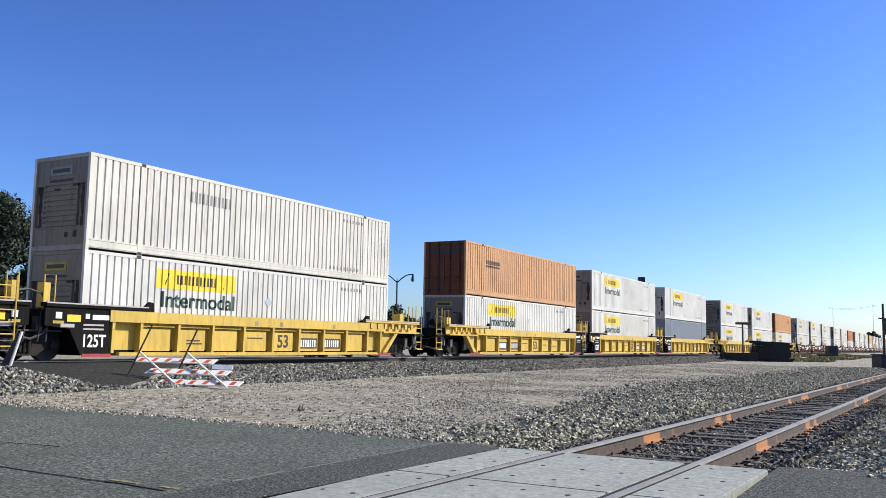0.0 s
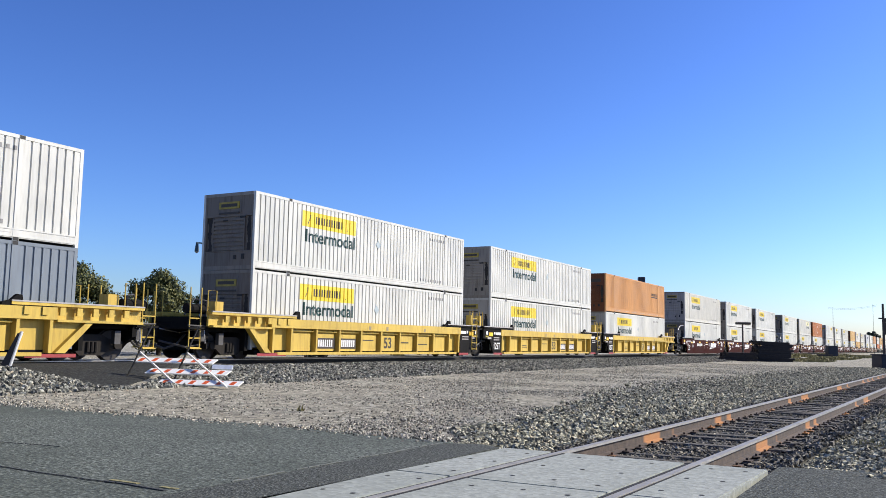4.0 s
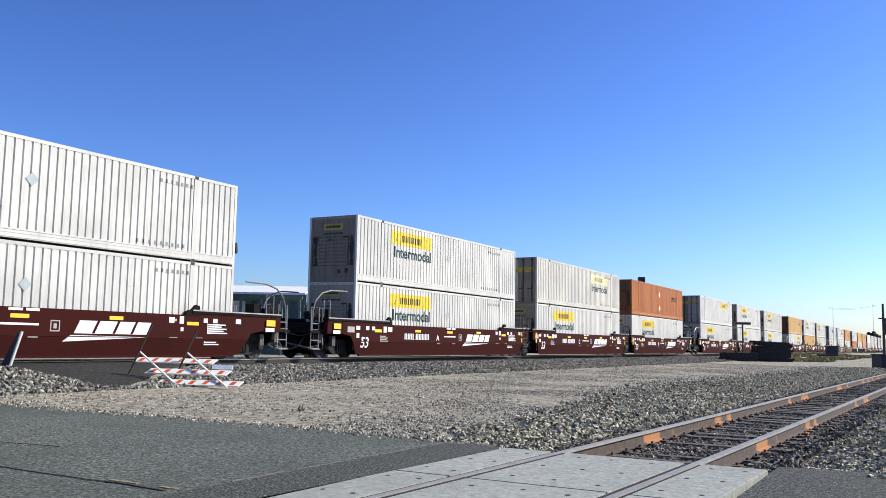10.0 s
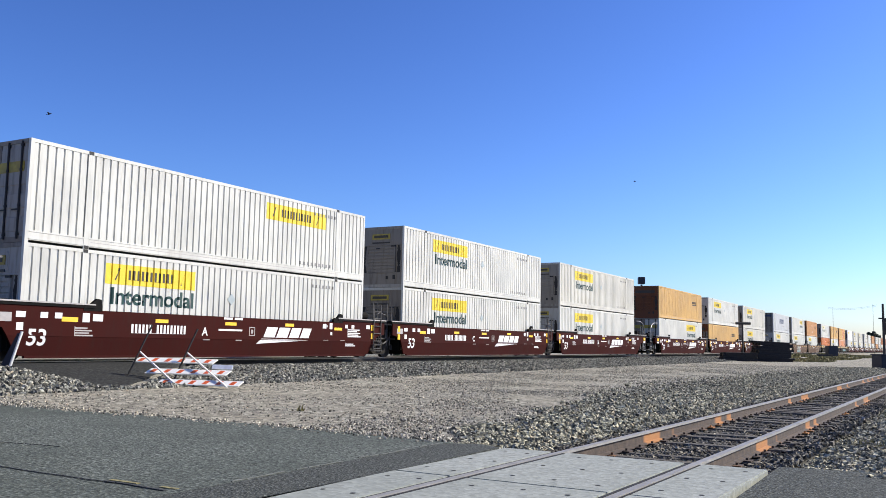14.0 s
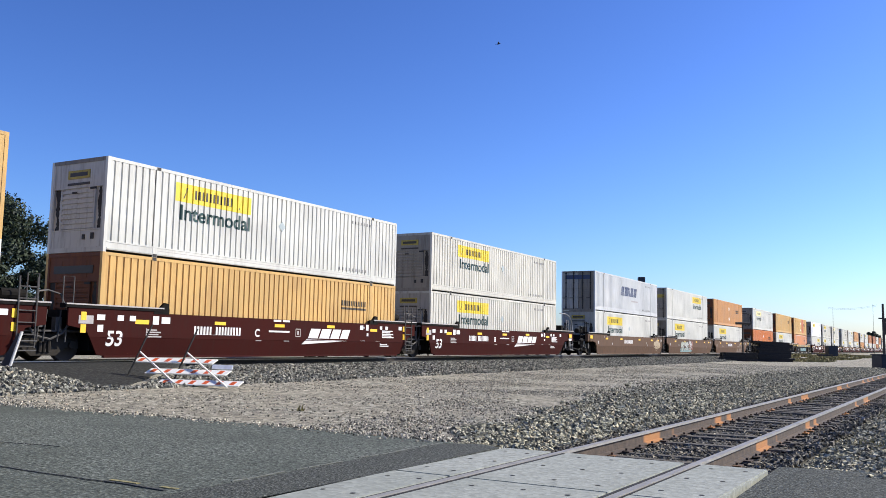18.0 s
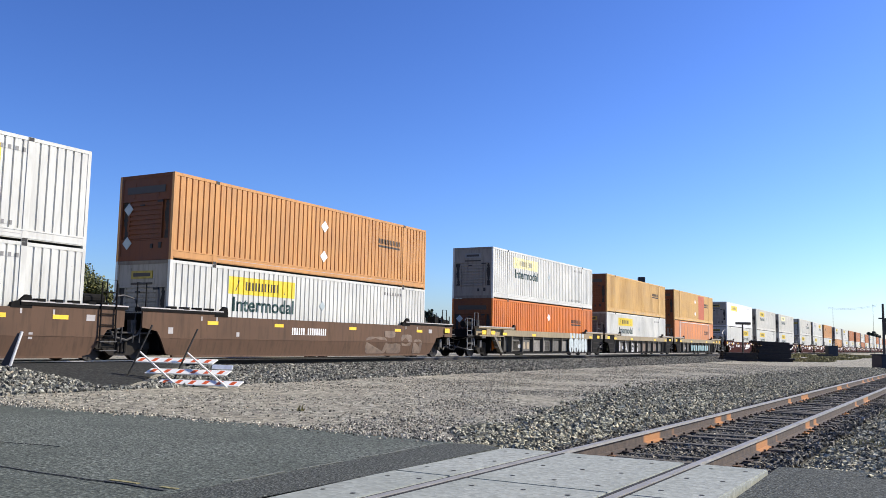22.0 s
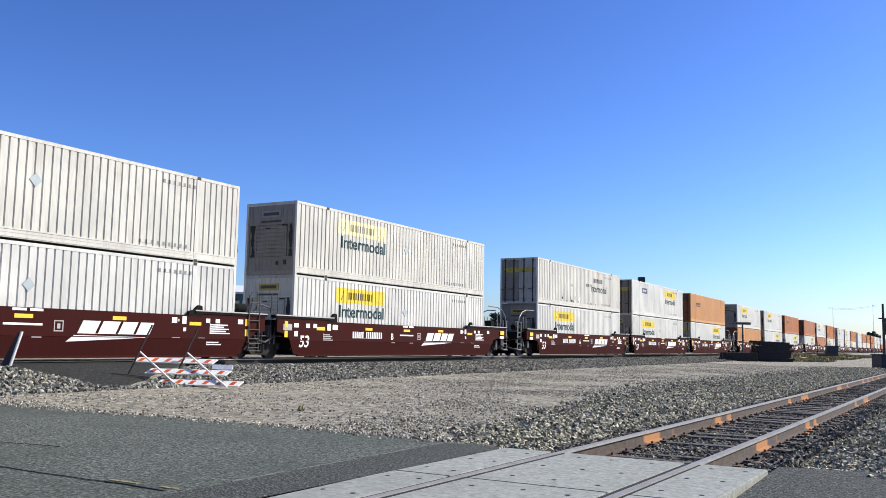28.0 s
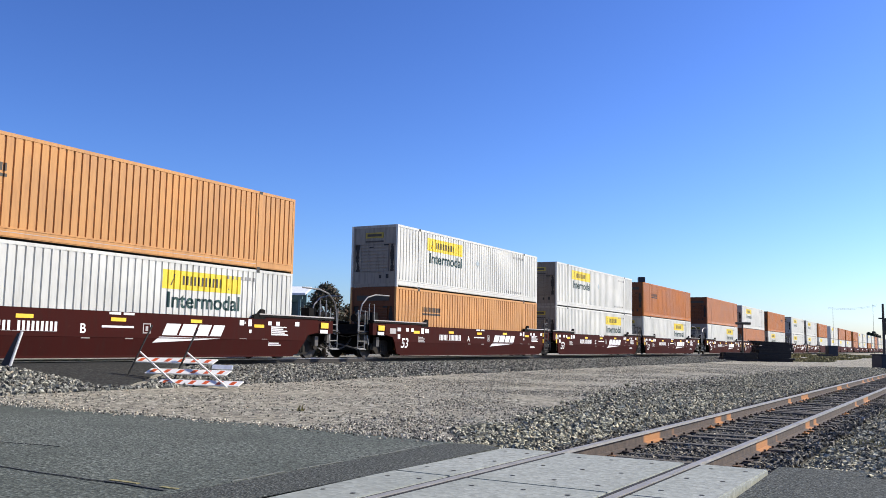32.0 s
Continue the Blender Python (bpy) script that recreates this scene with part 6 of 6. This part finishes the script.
def slat_bm(a, b, up, out):
    """A board from a to b, with its width along up and its thickness along out."""
    bm = bmesh.new()
    v = [bm.verts.new(c) for c in (a, b, b + up, a + up, a + out, b + out, b + up + out, a + up + out)]
    for f in ((0, 3, 2, 1), (4, 5, 6, 7), (0, 1, 5, 4), (1, 2, 6, 5), (2, 3, 7, 6), (3, 0, 4, 7)):
        bm.faces.new([v[i] for i in f])
    return bm


TILT_UP = Vector((0, 0, 0.105)) + FWD * 0.185
TILT_OUT = (Vector((0, 0, 0.22)) - FWD * 0.125).normalized()
for r0, r1, d, z in ((-7.80, -5.78, 22.2, 0.53), (-7.34, -5.32, 21.75, 0.27), (-6.90, -4.90, 21.3, 0.03)):
    a, b = site(r0, d, z + 0.02), site(r1, d - 0.05, z)
    skew = (b - a).normalized() * 0.1
    board = part("board", slat_bm(a, b, TILT_UP + skew, TILT_OUT * 0.03), BOARD_WHITE, bar, "white board with orange stripes")
    n = 6
    for i in range(n):
        p, q = a.lerp(b, (i + 0.30) / n), a.lerp(b, (i + 0.64) / n)
        up = (TILT_UP + skew) * 0.72
        off = TILT_UP * 0.14 + TILT_OUT * 0.028
        part("stripe", slat_bm(p + off, q + off, up, TILT_OUT * 0.006), BOARD_ORANGE, board, "orange stripe")
for m, f in (((-7.70, 22.35, 0.82), (-6.34, 21.2, 0.02)), ((-6.48, 22.3, 0.82), (-5.14, 21.15, 0.02))):
    part("upright", rod_bm(site(*m), site(*f), 0.024, 4), BOARD_WHITE, bar, "white upright lying at a slant")
for lo, hi in (((-7.92, 22.0, 0.06), (-7.40, 22.3, 1.5)), ((-6.72, 22.0, 0.06), (-6.22, 22.25, 1.42))):
    part("foot", rod_bm(site(*lo), site(*hi), 0.022, 4), CAST, bar, "dark metal foot bar tilted upwards")

part("loose_plate", slat_bm(site(-5.75, 22.0, 0.42), site(-5.22, 21.95, 0.41), Vector((0, 0, 0.10)) + FWD * 0.08, TILT_OUT * 0.02), ROOF_WHITE, bar, "pale loose plate behind the boards")

# leaning navy marker with a white edge
mk = thing("marker_board", "leaning navy marker board with a white edge post", "sign")
a, b = Vector((12.9, 19.2, 0.0)), Vector((13.13, 18.98, 1.27))
part("edge_post", rod_bm(a, b, 0.035, 6), BOARD_WHITE, mk, "white edge post")
bm = bmesh.new()
back = -RIGHT * 0.34 + FWD * 0.05
v = [bm.verts.new(c) for c in (a + Vector((0, 0, 0.0)), b, b + back * 0.35 - Vector((0, 0, 0.05)), a + back)]
w = [bm.verts.new(u.co + FWD * 0.04) for u in v]
for i in range(4):
    bm.faces.new((v[i], v[(i + 1) % 4], w[(i + 1) % 4], w[i]))
bm.faces.new(v)
bm.faces.new(w[::-1])
part("panel", bm, NAVY, mk, "dark navy panel")

# ---------------------------------------------------------------- yard clutter by the siding
heap = thing("tie_stack", "big dark stack of old creosoted railway ties", "stack of ties")

def old_tie(length, w, h):
    bm = bmesh.new()
    soft_box(bm, -length / 2, length / 2, -w / 2, w / 2, 0, h, 0.015)
    return mesh_of("old_tie", bm, CREOSOTE)


long_tie = old_tie(2.6, 0.25, 0.19)
hx, hy = 88.0, 13.9
rr = random.Random(8)
ACROSS = math.atan2(RIGHT.y, RIGHT.x)
for layer in range(10):
    for i in range(7):
        o = place("tie", long_tie, heap)
        o.location = Vector((hx, hy, height(hx, hy) + layer * 0.188)) + RIGHT * (rr.uniform(-0.22, 0.22) + 0.05 * (layer % 3)) + FWD * (-0.85 + i * 0.262 + rr.uniform(-0.03, 0.03) + 0.02 * layer)
        o.rotation_euler = (rr.uniform(-0.03, 0.03), rr.uniform(-0.02, 0.02) + (0.05 if layer > 7 else 0.0), ACROSS + rr.uniform(-0.05, 0.05))
        o.scale = (1.25 + rr.uniform(-0.08, 0.06) - 0.03 * max(0, layer - 6), 1, 1)
low = thing("low_tie_stack", "low dark stack of old railway ties", "stack of ties")
lx, ly = 81.85, 15.9
for layer in range(4):
    for i in range(5):
        o = place("tie", long_tie, low)
        o.location = Vector((lx, ly, height(lx, ly) + layer * 0.188)) + RIGHT * (rr.uniform(-0.2, 0.2) + 0.1 * layer) + FWD * (-0.5 + i * 0.262)
        o.rotation_euler = (0, rr.uniform(-0.015, 0.015), ACROSS + rr.uniform(-0.04, 0.04))
        o.scale = (1.25 - 0.06 * layer, 1, 1)
tee = thing("t_post", "dark T-shaped trackside post", "post")
part("post", rod_bm((83.5, 15.6, -0.1), (83.5, 15.6, 3.4), 0.075, 8), POLE_WOOD, tee)
p = Vector((83.5, 15.6, 3.45)) + RIGHT * 0.05
bm = bmesh.new()
rod(bm, p - RIGHT * 0.68, p + RIGHT * 0.68, 0.12, 8)
part("crossbar", bm, POLE_WOOD, tee)


def cabinet(name, x, y, w, d, h, label, mat=NAVY):
    ob = thing(name, label, "cabinet")
    bm = bmesh.new()
    soft_box(bm, -w / 2, w / 2, -d / 2, d / 2, 0, h, 0.03)
    body = part("body", bm, mat, ob)
    part("lid", boxes((-w / 2 - 0.05, w / 2 + 0.05, -d / 2 - 0.05, d / 2 + 0.05, h, h + 0.08)), mat, ob)
    for k in (-0.25, 0.25):
        part("door", boxes((k * w - w * 0.22, k * w + w * 0.22, -d / 2 - 0.02, -d / 2 + 0.01, 0.12, h - 0.1)), mat, ob)
    ob.location = (x, y, height(min(x, 139), y))
    ob.rotation_euler = (0, 0, YAW - radians(90))
    return ob


cabinet("signal_cabinet", 146.0, 14.2, 1.45, 1.2, 1.75, "dark trackside signal cabinet on the grass verge")
cabinet("low_crate", 140.5, 14.6, 1.9, 1.2, 0.45, "low dark crate beside the cabinet", POLE_WOOD)
cabinet("dumpster", 71.2, 2.85, 2.4, 1.5, 1.05, "dark navy steel skip beside the siding")

# weeds among the stones and beside the siding
rs = np.random.RandomState(33)
gv, gf = [], []
for cx, cy, spread, n in ((25.0, 3.0, 0.35, 90), (26.6, 3.1, 0.3, 60), (31.0, 2.9, 0.5, 70), (14.3, 1.0, 0.22, 70), (13.2, 0.7, 0.15, 40), (24.6, 1.1, 0.5, 120), (21.0, 0.9, 0.35, 70), (12.3, 9.9, 0.12, 20)):
    for i in range(n):
        x, y = cx + rs.normal(0, spread), cy + rs.normal(0, spread * 0.5)
        h, a, wd = rs.uniform(0.05, 0.15), rs.uniform(0, 6.28), rs.uniform(0.008, 0.02)
        z = height(x, y) - 0.01
        k = len(gv)
        gv += [(x - math.cos(a) * wd, y - math.sin(a) * wd, z), (x + math.cos(a) * wd, y + math.sin(a) * wd, z), (x + rs.uniform(-0.06, 0.06), y + rs.uniform(-0.06, 0.06), z + h)]
        gf.append((k, k + 1, k + 2))
tagged(new("trackside_weeds", raw_mesh("trackside_weeds", gv, gf, GRASS)), "sparse yellow-green weeds beside the siding rails", "weeds", kind="stuff")

# dry grass along the far verge
rs = np.random.RandomState(21)
gv, gf = [], []
for i in range(16000):
    x, y = 92 + 110 * rs.rand(), 9.5 + 9.5 * rs.rand()
    if noise.noise((x * 0.06, y * 0.3, 2)) < -0.05:
        continue
    h, a, wd = rs.uniform(0.10, 0.36), rs.uniform(0, 6.28), rs.uniform(0.1, 0.3)
    z = height(min(x, 139.0), y) - 0.01
    k = len(gv)
    gv += [(x - math.cos(a) * wd, y - math.sin(a) * wd, z), (x + math.cos(a) * wd, y + math.sin(a) * wd, z), (x + 0.05, y, z + h)]
    gf.append((k, k + 1, k + 2))
tagged(new("verge_grass", raw_mesh("verge_grass", gv, gf, GRASS)), "dry yellowish grass on the trackside verge", "grass", kind="stuff")


# ---------------------------------------------------------------- behind the train
def street_lamp(x, y, h, span):
    ob = thing("street_lamp", "dark green double-arm ornamental street lamp", "street lamp", "double street lamps")
    bm = bmesh.new()
    rod(bm, (0, 0, 0), (0, 0, 0.9), 0.19, 12, 0.13)
    rod(bm, (0, 0, 0.9), (0, 0, h), 0.10, 10, 0.075)
    rod(bm, (0, 0, h), (0, 0, h + 0.35), 0.06, 8, 0.01)
    part("pole", bm, LAMP_METAL, ob)
    for k in (-1, 1):
        bm = bmesh.new()
        pts = [Vector((0, 0, h - 0.15))]
        for i in range(1, 8):
            t = i / 7
            pts.append(RIGHT * (k * span * t) + Vector((0, 0, h - 0.15 + 0.95 * math.sin(t * math.pi * 0.52) - 0.12 * t * t)))
        bent_rod(bm, pts, 0.055)
        part("arm", bm, LAMP_METAL, ob, "curved arm")
        e = pts[-1]
        bm = bmesh.new()
        rod(bm, e + Vector((0, 0, 0.08)), e - Vector((0, 0, 0.25)), 0.08, 10, 0.13)
        rod(bm, e - Vector((0, 0, 0.25)), e - Vector((0, 0, 0.62)), 0.13, 10, 0.18)
        head = part("lamp_head", bm, LAMP_METAL, ob, "bell-shaped lamp head")
        bm = bmesh.new()
        bmesh.ops.create_uvsphere(bm, u_segments=10, v_segments=6, radius=0.13, matrix=Matrix.Translation(e - Vector((0, 0, 0.62))))
        part("globe", bm, LAMP_GLASS, head, "grey glass globe")
    ob.location = (x, y, -0.05)
    return ob


street_lamp(47.3, 46.25, 7.55, 1.45)
street_lamp(72.5, 46.45, 7.2, 1.55)


def tree(name, x, y, h, spread, leaf, label, seed, clumps=60, per=110, base=0.25, leaf_size=0.28, lean=(0, 0)):
    """A tapered trunk with limbs, and a ragged crown of many leaf blades in clumps."""
    ob = thing(name, label, "tree")
    r = random.Random(seed)
    bm = bmesh.new()
    top = Vector((lean[0], lean[1], h * 0.75))
    rod(bm, (0, 0, -0.2), (top.x * 0.4, top.y * 0.4, h * 0.4), h * 0.03, 8, h * 0.02)
    rod(bm, (top.x * 0.4, top.y * 0.4, h * 0.4), top, h * 0.02, 7, h * 0.008)
    ends = []
    for i in range(14):
        a, z = r.uniform(0, 6.28), r.uniform(base * h + 0.1 * h, h * 0.85)
        s = Vector((top.x * z / h, top.y * z / h, z * 0.85))
        reach = spread * r.uniform(0.45, 0.95) * (1.1 - 0.6 * (z / h))
        e = s + Vector((math.cos(a) * reach, math.sin(a) * reach, h * r.uniform(0.05, 0.2)))
        rod(bm, s, e, h * 0.010, 5, h * 0.003)
        ends.append(e)
    part("trunk", bm, BARK, ob, "rough brown trunk and limbs")
    rs = np.random.RandomState(seed)
    vs, fs = [], []
    for i in range(clumps):
        if i < len(ends):
            c = ends[i]
        else:
            z = base + (1 - base) * r.random() ** 0.8
            prof = math.sin(min(1.0, (z - base) / (1 - base) * 0.85 + 0.18) * math.pi) ** 0.7
            a, q = r.uniform(0, 6.28), spread * prof * math.sqrt(r.random())
            c = Vector((math.cos(a) * q + lean[0] * z, math.sin(a) * q + lean[1] * z, z * h * 0.97))
        cr = spread * r.uniform(0.14, 0.30)
        n = per
        d = rs.normal(size=(n, 3))
        d /= np.linalg.norm(d, axis=1)[:, None]
        p = d * cr * rs.uniform(0.35, 1.0, n)[:, None] * np.array([1, 1, 0.75]) + np.array(c)
        u = rs.normal(size=(n, 3))
        u /= np.linalg.norm(u, axis=1)[:, None]
        w = np.cross(u, d)
        w /= np.linalg.norm(w, axis=1)[:, None] + 1e-9
        s = leaf_size * rs.uniform(0.5, 1.2, n)[:, None]
        k = len(vs)
        quad = np.stack([p - u * s * 0.5, p + w * s * 0.32, p + u * s * 0.6, p - w * s * 0.32], 1).reshape(-1, 3)
        vs.extend(quad.tolist())
        fs.extend([(k + 4 * j, k + 4 * j + 1, k + 4 * j + 2, k + 4 * j + 3) for j in range(n)])
    me = raw_mesh("crown", vs, fs, leaf)
    place("crown", me, ob, "ragged leafy crown")
    ob.location = (x, y, -0.05)
    return ob


tree("tall_tree", 36.3, 56.5, 11.2, 5.2, LEAF_DARK, "tall dark green broadleaf tree behind the tracks", 3, 90, 330, 0.1, 0.25)
tree("low_tree", 39.8, 51.6, 6.2, 3.2, LEAF_OLIVE, "low olive-green tree behind the tracks", 5, 60, 280, 0.05, 0.20)
tree("low_tree", 37.6, 52.6, 6.6, 3.6, LEAF_DARK, "low dark green tree behind the tracks", 15, 60, 260, 0.02, 0.21)
tree("low_tree", 34.0, 53.5, 6.5, 3.6, LEAF_DARK, "low dark green tree behind the tracks", 25, 60, 260, 0.02, 0.21)
tree("round_tree", 42.6, 46.6, 5.7, 3.0, LEAF_OLIVE, "rounded olive-green tree behind the tracks", 6, 70, 280, 0.05, 0.20)
tree("round_tree", 47.6, 46.9, 5.0, 2.6, LEAF_OLIVE, "olive-green shrub tree beside a street lamp", 9, 60, 260, 0.0, 0.19)
tree("round_tree", 48.2, 36.7, 5.0, 2.5, LEAF_RUST, "dark autumn-tinted tree behind the tracks", 7, 70, 280, 0.05, 0.18)
tree("far_shrub", 66.4, 42.6, 4.3, 2.3, LEAF_DARK, "dark green shrub behind the tracks", 8, 40, 110, 0.0, 0.34)
tree("far_shrub", 69.6, 41.0, 4.0, 2.2, LEAF_DARK, "dark green shrub behind the tracks", 18, 40, 110, 0.0, 0.34)
tree("far_shrub", 83.0, 40.0, 4.6, 2.6, LEAF_DARK, "dark green shrub behind the tracks", 28, 40, 110, 0.0, 0.36)
tree("far_tree", 526.0, 30.0, 11.5, 4.6, LEAF_DARK, "small dark tree far along the line", 10, 34, 60, 0.3, 0.9)
tree("far_tree", 500.0, 31.0, 10.5, 4.2, LEAF_DARK, "small dark tree far along the line", 12, 40, 90, 0.3, 0.9)

# station shelter with a white canopy roof
st = thing("station_shelter", "low station building with a white canopy roof", "building")
st.location = (54.0, 47.0, -0.05)
st.rotation_euler = (0, 0, YAW - radians(90))
bm = bmesh.new()
rv = [bm.verts.new(c) for c in ((-3.7, -2.7, 4.86), (3.5, -2.7, 4.86), (3.5, 0.4, 5.55), (-3.7, 0.4, 5.55), (-3.7, -2.7, 4.7), (3.5, -2.7, 4.7), (3.5, 0.4, 5.35), (-3.7, 0.4, 5.35))]
for f in ((0, 1, 2, 3), (7, 6, 5, 4), (0, 4, 5, 1), (1, 5, 6, 2), (2, 6, 7, 3), (3, 7, 4, 0)):
    bm.faces.new([rv[i] for i in f])
part("roof", bm, ROOF_WHITE, st, "sloping white metal roof")
part("beam", boxes((-3.4, 3.2, -2.3, -2.15, 4.4, 4.68)), TEAL_WALL, st)
for x in (-3.2, -1.6, 0.0, 1.6, 3.0):
    part("column", boxes((x - 0.09, x + 0.09, -2.35, -2.15, 0, 4.68)), TEAL_WALL, st, "dark teal column")
wall = part("wall", boxes((-3.3, 3.1, 0.4, 0.7, 0, 5.3)), TEAL_WALL, st, "dark teal wall")
for x in (-2.4, -0.8, 0.8, 2.3):
    part("window", boxes((x - 0.55, x + 0.55, 0.36, 0.41, 2.4, 4.3)), ROOF_WHITE if x < -2 else GLASS, wall, "tall window pane")

# mast with a box head, trackside poles and wires
ms = thing("signal_mast", "tall dark mast with a box head behind the train", "signal mast")
part("mast", rod_bm((90.6, 27.2, -0.05), (90.6, 27.2, 7.7), 0.11, 8), LAMP_METAL, ms)
bm = bmesh.new()
soft_box(bm, -0.34, 0.34, -0.34, 0.34, 7.75, 8.5, 0.05)
head = part("head", bm, NAVY, ms, "dark box head", (90.6, 27.2, 0))
head.rotation_euler = (0, 0, YAW)
for i, (x, y, h, w, rad) in enumerate(((112.0, 5.35, 6.55, 0.0, 0.16), (219.0, 20.8, 10.9, 0.0, 0.035), (223.0, 12.7, 11.7, 0.0, 0.035))):
    u = thing("utility_pole", "dark wooden utility pole along the railway", "utility pole", "utility poles")
    part("pole", rod_bm((x, y, -0.3), (x, y, h), rad, 8, rad * 0.75), POLE_WOOD, u)
    if w:
        part("crossarm", boxes((x - 0.08, x + 0.08, y - w, y + w, h - 0.5, h - 0.35)), POLE_WOOD, u)
    if i == 0:
        part("bracket", boxes((x - 0.1, x + 0.1, y - 0.02, y + 0.5, h - 1.75, h - 1.6), (x - 0.14, x + 0.14, y - 0.3, y + 0.12, 3.0, 4.9)), POLE_WOOD, u, "dark box on the pole")
for dz in (0.0, 0.25):
    wire = thing("overhead_wire", "thin dark overhead wire", "wire")
    bm = bmesh.new()
    pts = [Vector((218.6, 21.8, 10.6 + dz)).lerp(Vector((223.4, 11.9, 11.4 + dz)), t) - Vector((0, 0, 0.5 * math.sin(math.pi * t))) for t in [i / 10 for i in range(11)]]
    bent_rod(bm, pts, 0.014, 4)
    part("cable", bm, POLE_WOOD, wire)


# small birds that cross the sky
def bird():
    ob = thing("bird", "small dark bird in flight across the sky", "bird", "flock of birds")
    bm = bmesh.new()
    bmesh.ops.create_uvsphere(bm, u_segments=10, v_segments=7, radius=1.0, matrix=Matrix.Diagonal((0.095, 0.036, 0.034, 1)))
    part("body", bm, FEATHER, ob)
    bm = bmesh.new()
    bmesh.ops.create_uvsphere(bm, u_segments=8, v_segments=6, radius=0.027, matrix=Matrix.Translation((0.095, 0, 0.014)))
    rod(bm, (0.115, 0, 0.012), (0.145, 0, 0.006), 0.008, 5, 0.001)
    part("head", bm, FEATHER, ob)
    bm = bmesh.new()
    extrude_tail = [bm.verts.new(c) for c in ((-0.07, -0.015, 0.0), (-0.07, 0.015, 0.0), (-0.17, 0.035, 0.004), (-0.17, -0.035, 0.004))]
    top = [bm.verts.new(v.co + Vector((0, 0, 0.006))) for v in extrude_tail]
    bm.faces.new(extrude_tail)
    bm.faces.new(top[::-1])
    part("tail", bm, FEATHER, ob)
    for k in (-1, 1):
        bm = bmesh.new()
        low = [bm.verts.new(c) for c in ((0.05, k * 0.02, 0.01), (0.045, k * 0.11, 0.05), (-0.02, k * 0.2, 0.07), (-0.035, k * 0.11, 0.045), (-0.04, k * 0.02, 0.01))]
        high = [bm.verts.new(v.co + Vector((0, 0, 0.008))) for v in low]
        bm.faces.new(low)
        bm.faces.new(high[::-1])
        for i in range(5):
            bm.faces.new((low[i], low[(i + 1) % 5], high[(i + 1) % 5], high[i]))
        part("wing", bm, FEATHER, ob, "dark raised wing")
    return ob


# seconds and place of each bird
flock = []
flock.append((bird(), ((13.9, 24.71, 37.93, 9.37), (14.5, 27.88, 35.28, 10.88), (16.6, 35.59, 24.37, 17.17), (16.8, 36.22, 23.1, 17.64), (17.0, 36.84, 21.73, 18.13), (17.2, 37.34, 20.41, 18.66))))
flock.append((bird(), ((14.1, 24.73, 38.16, 8.12), (16.5, 35.53, 25.24, 15.91), (16.8, 36.42, 23.54, 16.55), (17.0, 36.98, 22.36, 16.96), (17.6, 38.55, 18.41, 18.26), (17.8, 38.95, 17.15, 18.65))))
flock.append((bird(), ((13.9, 25.04, 37.67, 9.57), (14.5, 28.07, 35.11, 10.98), (16.5, 34.51, 27.24, 14.73), (17.0, 35.58, 24.99, 16.22), (17.2, 36.02, 23.72, 17.2), (17.4, 36.42, 22.59, 17.92), (17.6, 36.78, 21.42, 18.65))))
flock.append((bird(), ((13.4, 26.55, 40.98, 11.96), (14.0, 28.15, 39.72, 12.61), (14.5, 29.7, 38.39, 13.2), (16.5, 37.22, 30.62, 14.5), (17.0, 38.96, 28.06, 15.15), (17.4, 40.44, 25.43, 15.96), (17.8, 41.72, 22.62, 16.94), (18.0, 42.32, 20.77, 17.86), (18.4, 43.2, 17.29, 19.49), (18.6, 43.51, 15.64, 20.23))))
flock.append((bird(), ((12.0, 69.34, 38.0, 4.8), (13.5, 74.03, 26.83, 15.31), (14.0, 75.17, 23.14, 15.85), (14.5, 76.11, 19.34, 16.48), (16.4, 78.09, 5.94, 17.52))))


# ---------------------------------------------------------------- movement
def motions():
    for ob, x, z in moving:
        walk(ob, [(t, pose(x + s, TRACK_Y, z)) for t, s in TRAVEL])
    for ob, rows in flock:
        first, last = Vector(rows[0][1:]), Vector(rows[-1][1:])
        path = [(0.0, first - RIGHT * 60 + FWD * 10)] + [(t, Vector((x, y, z))) for t, x, y, z in rows] + [(32.0, last + RIGHT * 70 + Vector((0, 0, 22)))]
        walk(ob, [(t, pose(p.x, p.y, p.z, 0, -12, math.degrees(YAW) - 90)) for t, p in path])


motions()
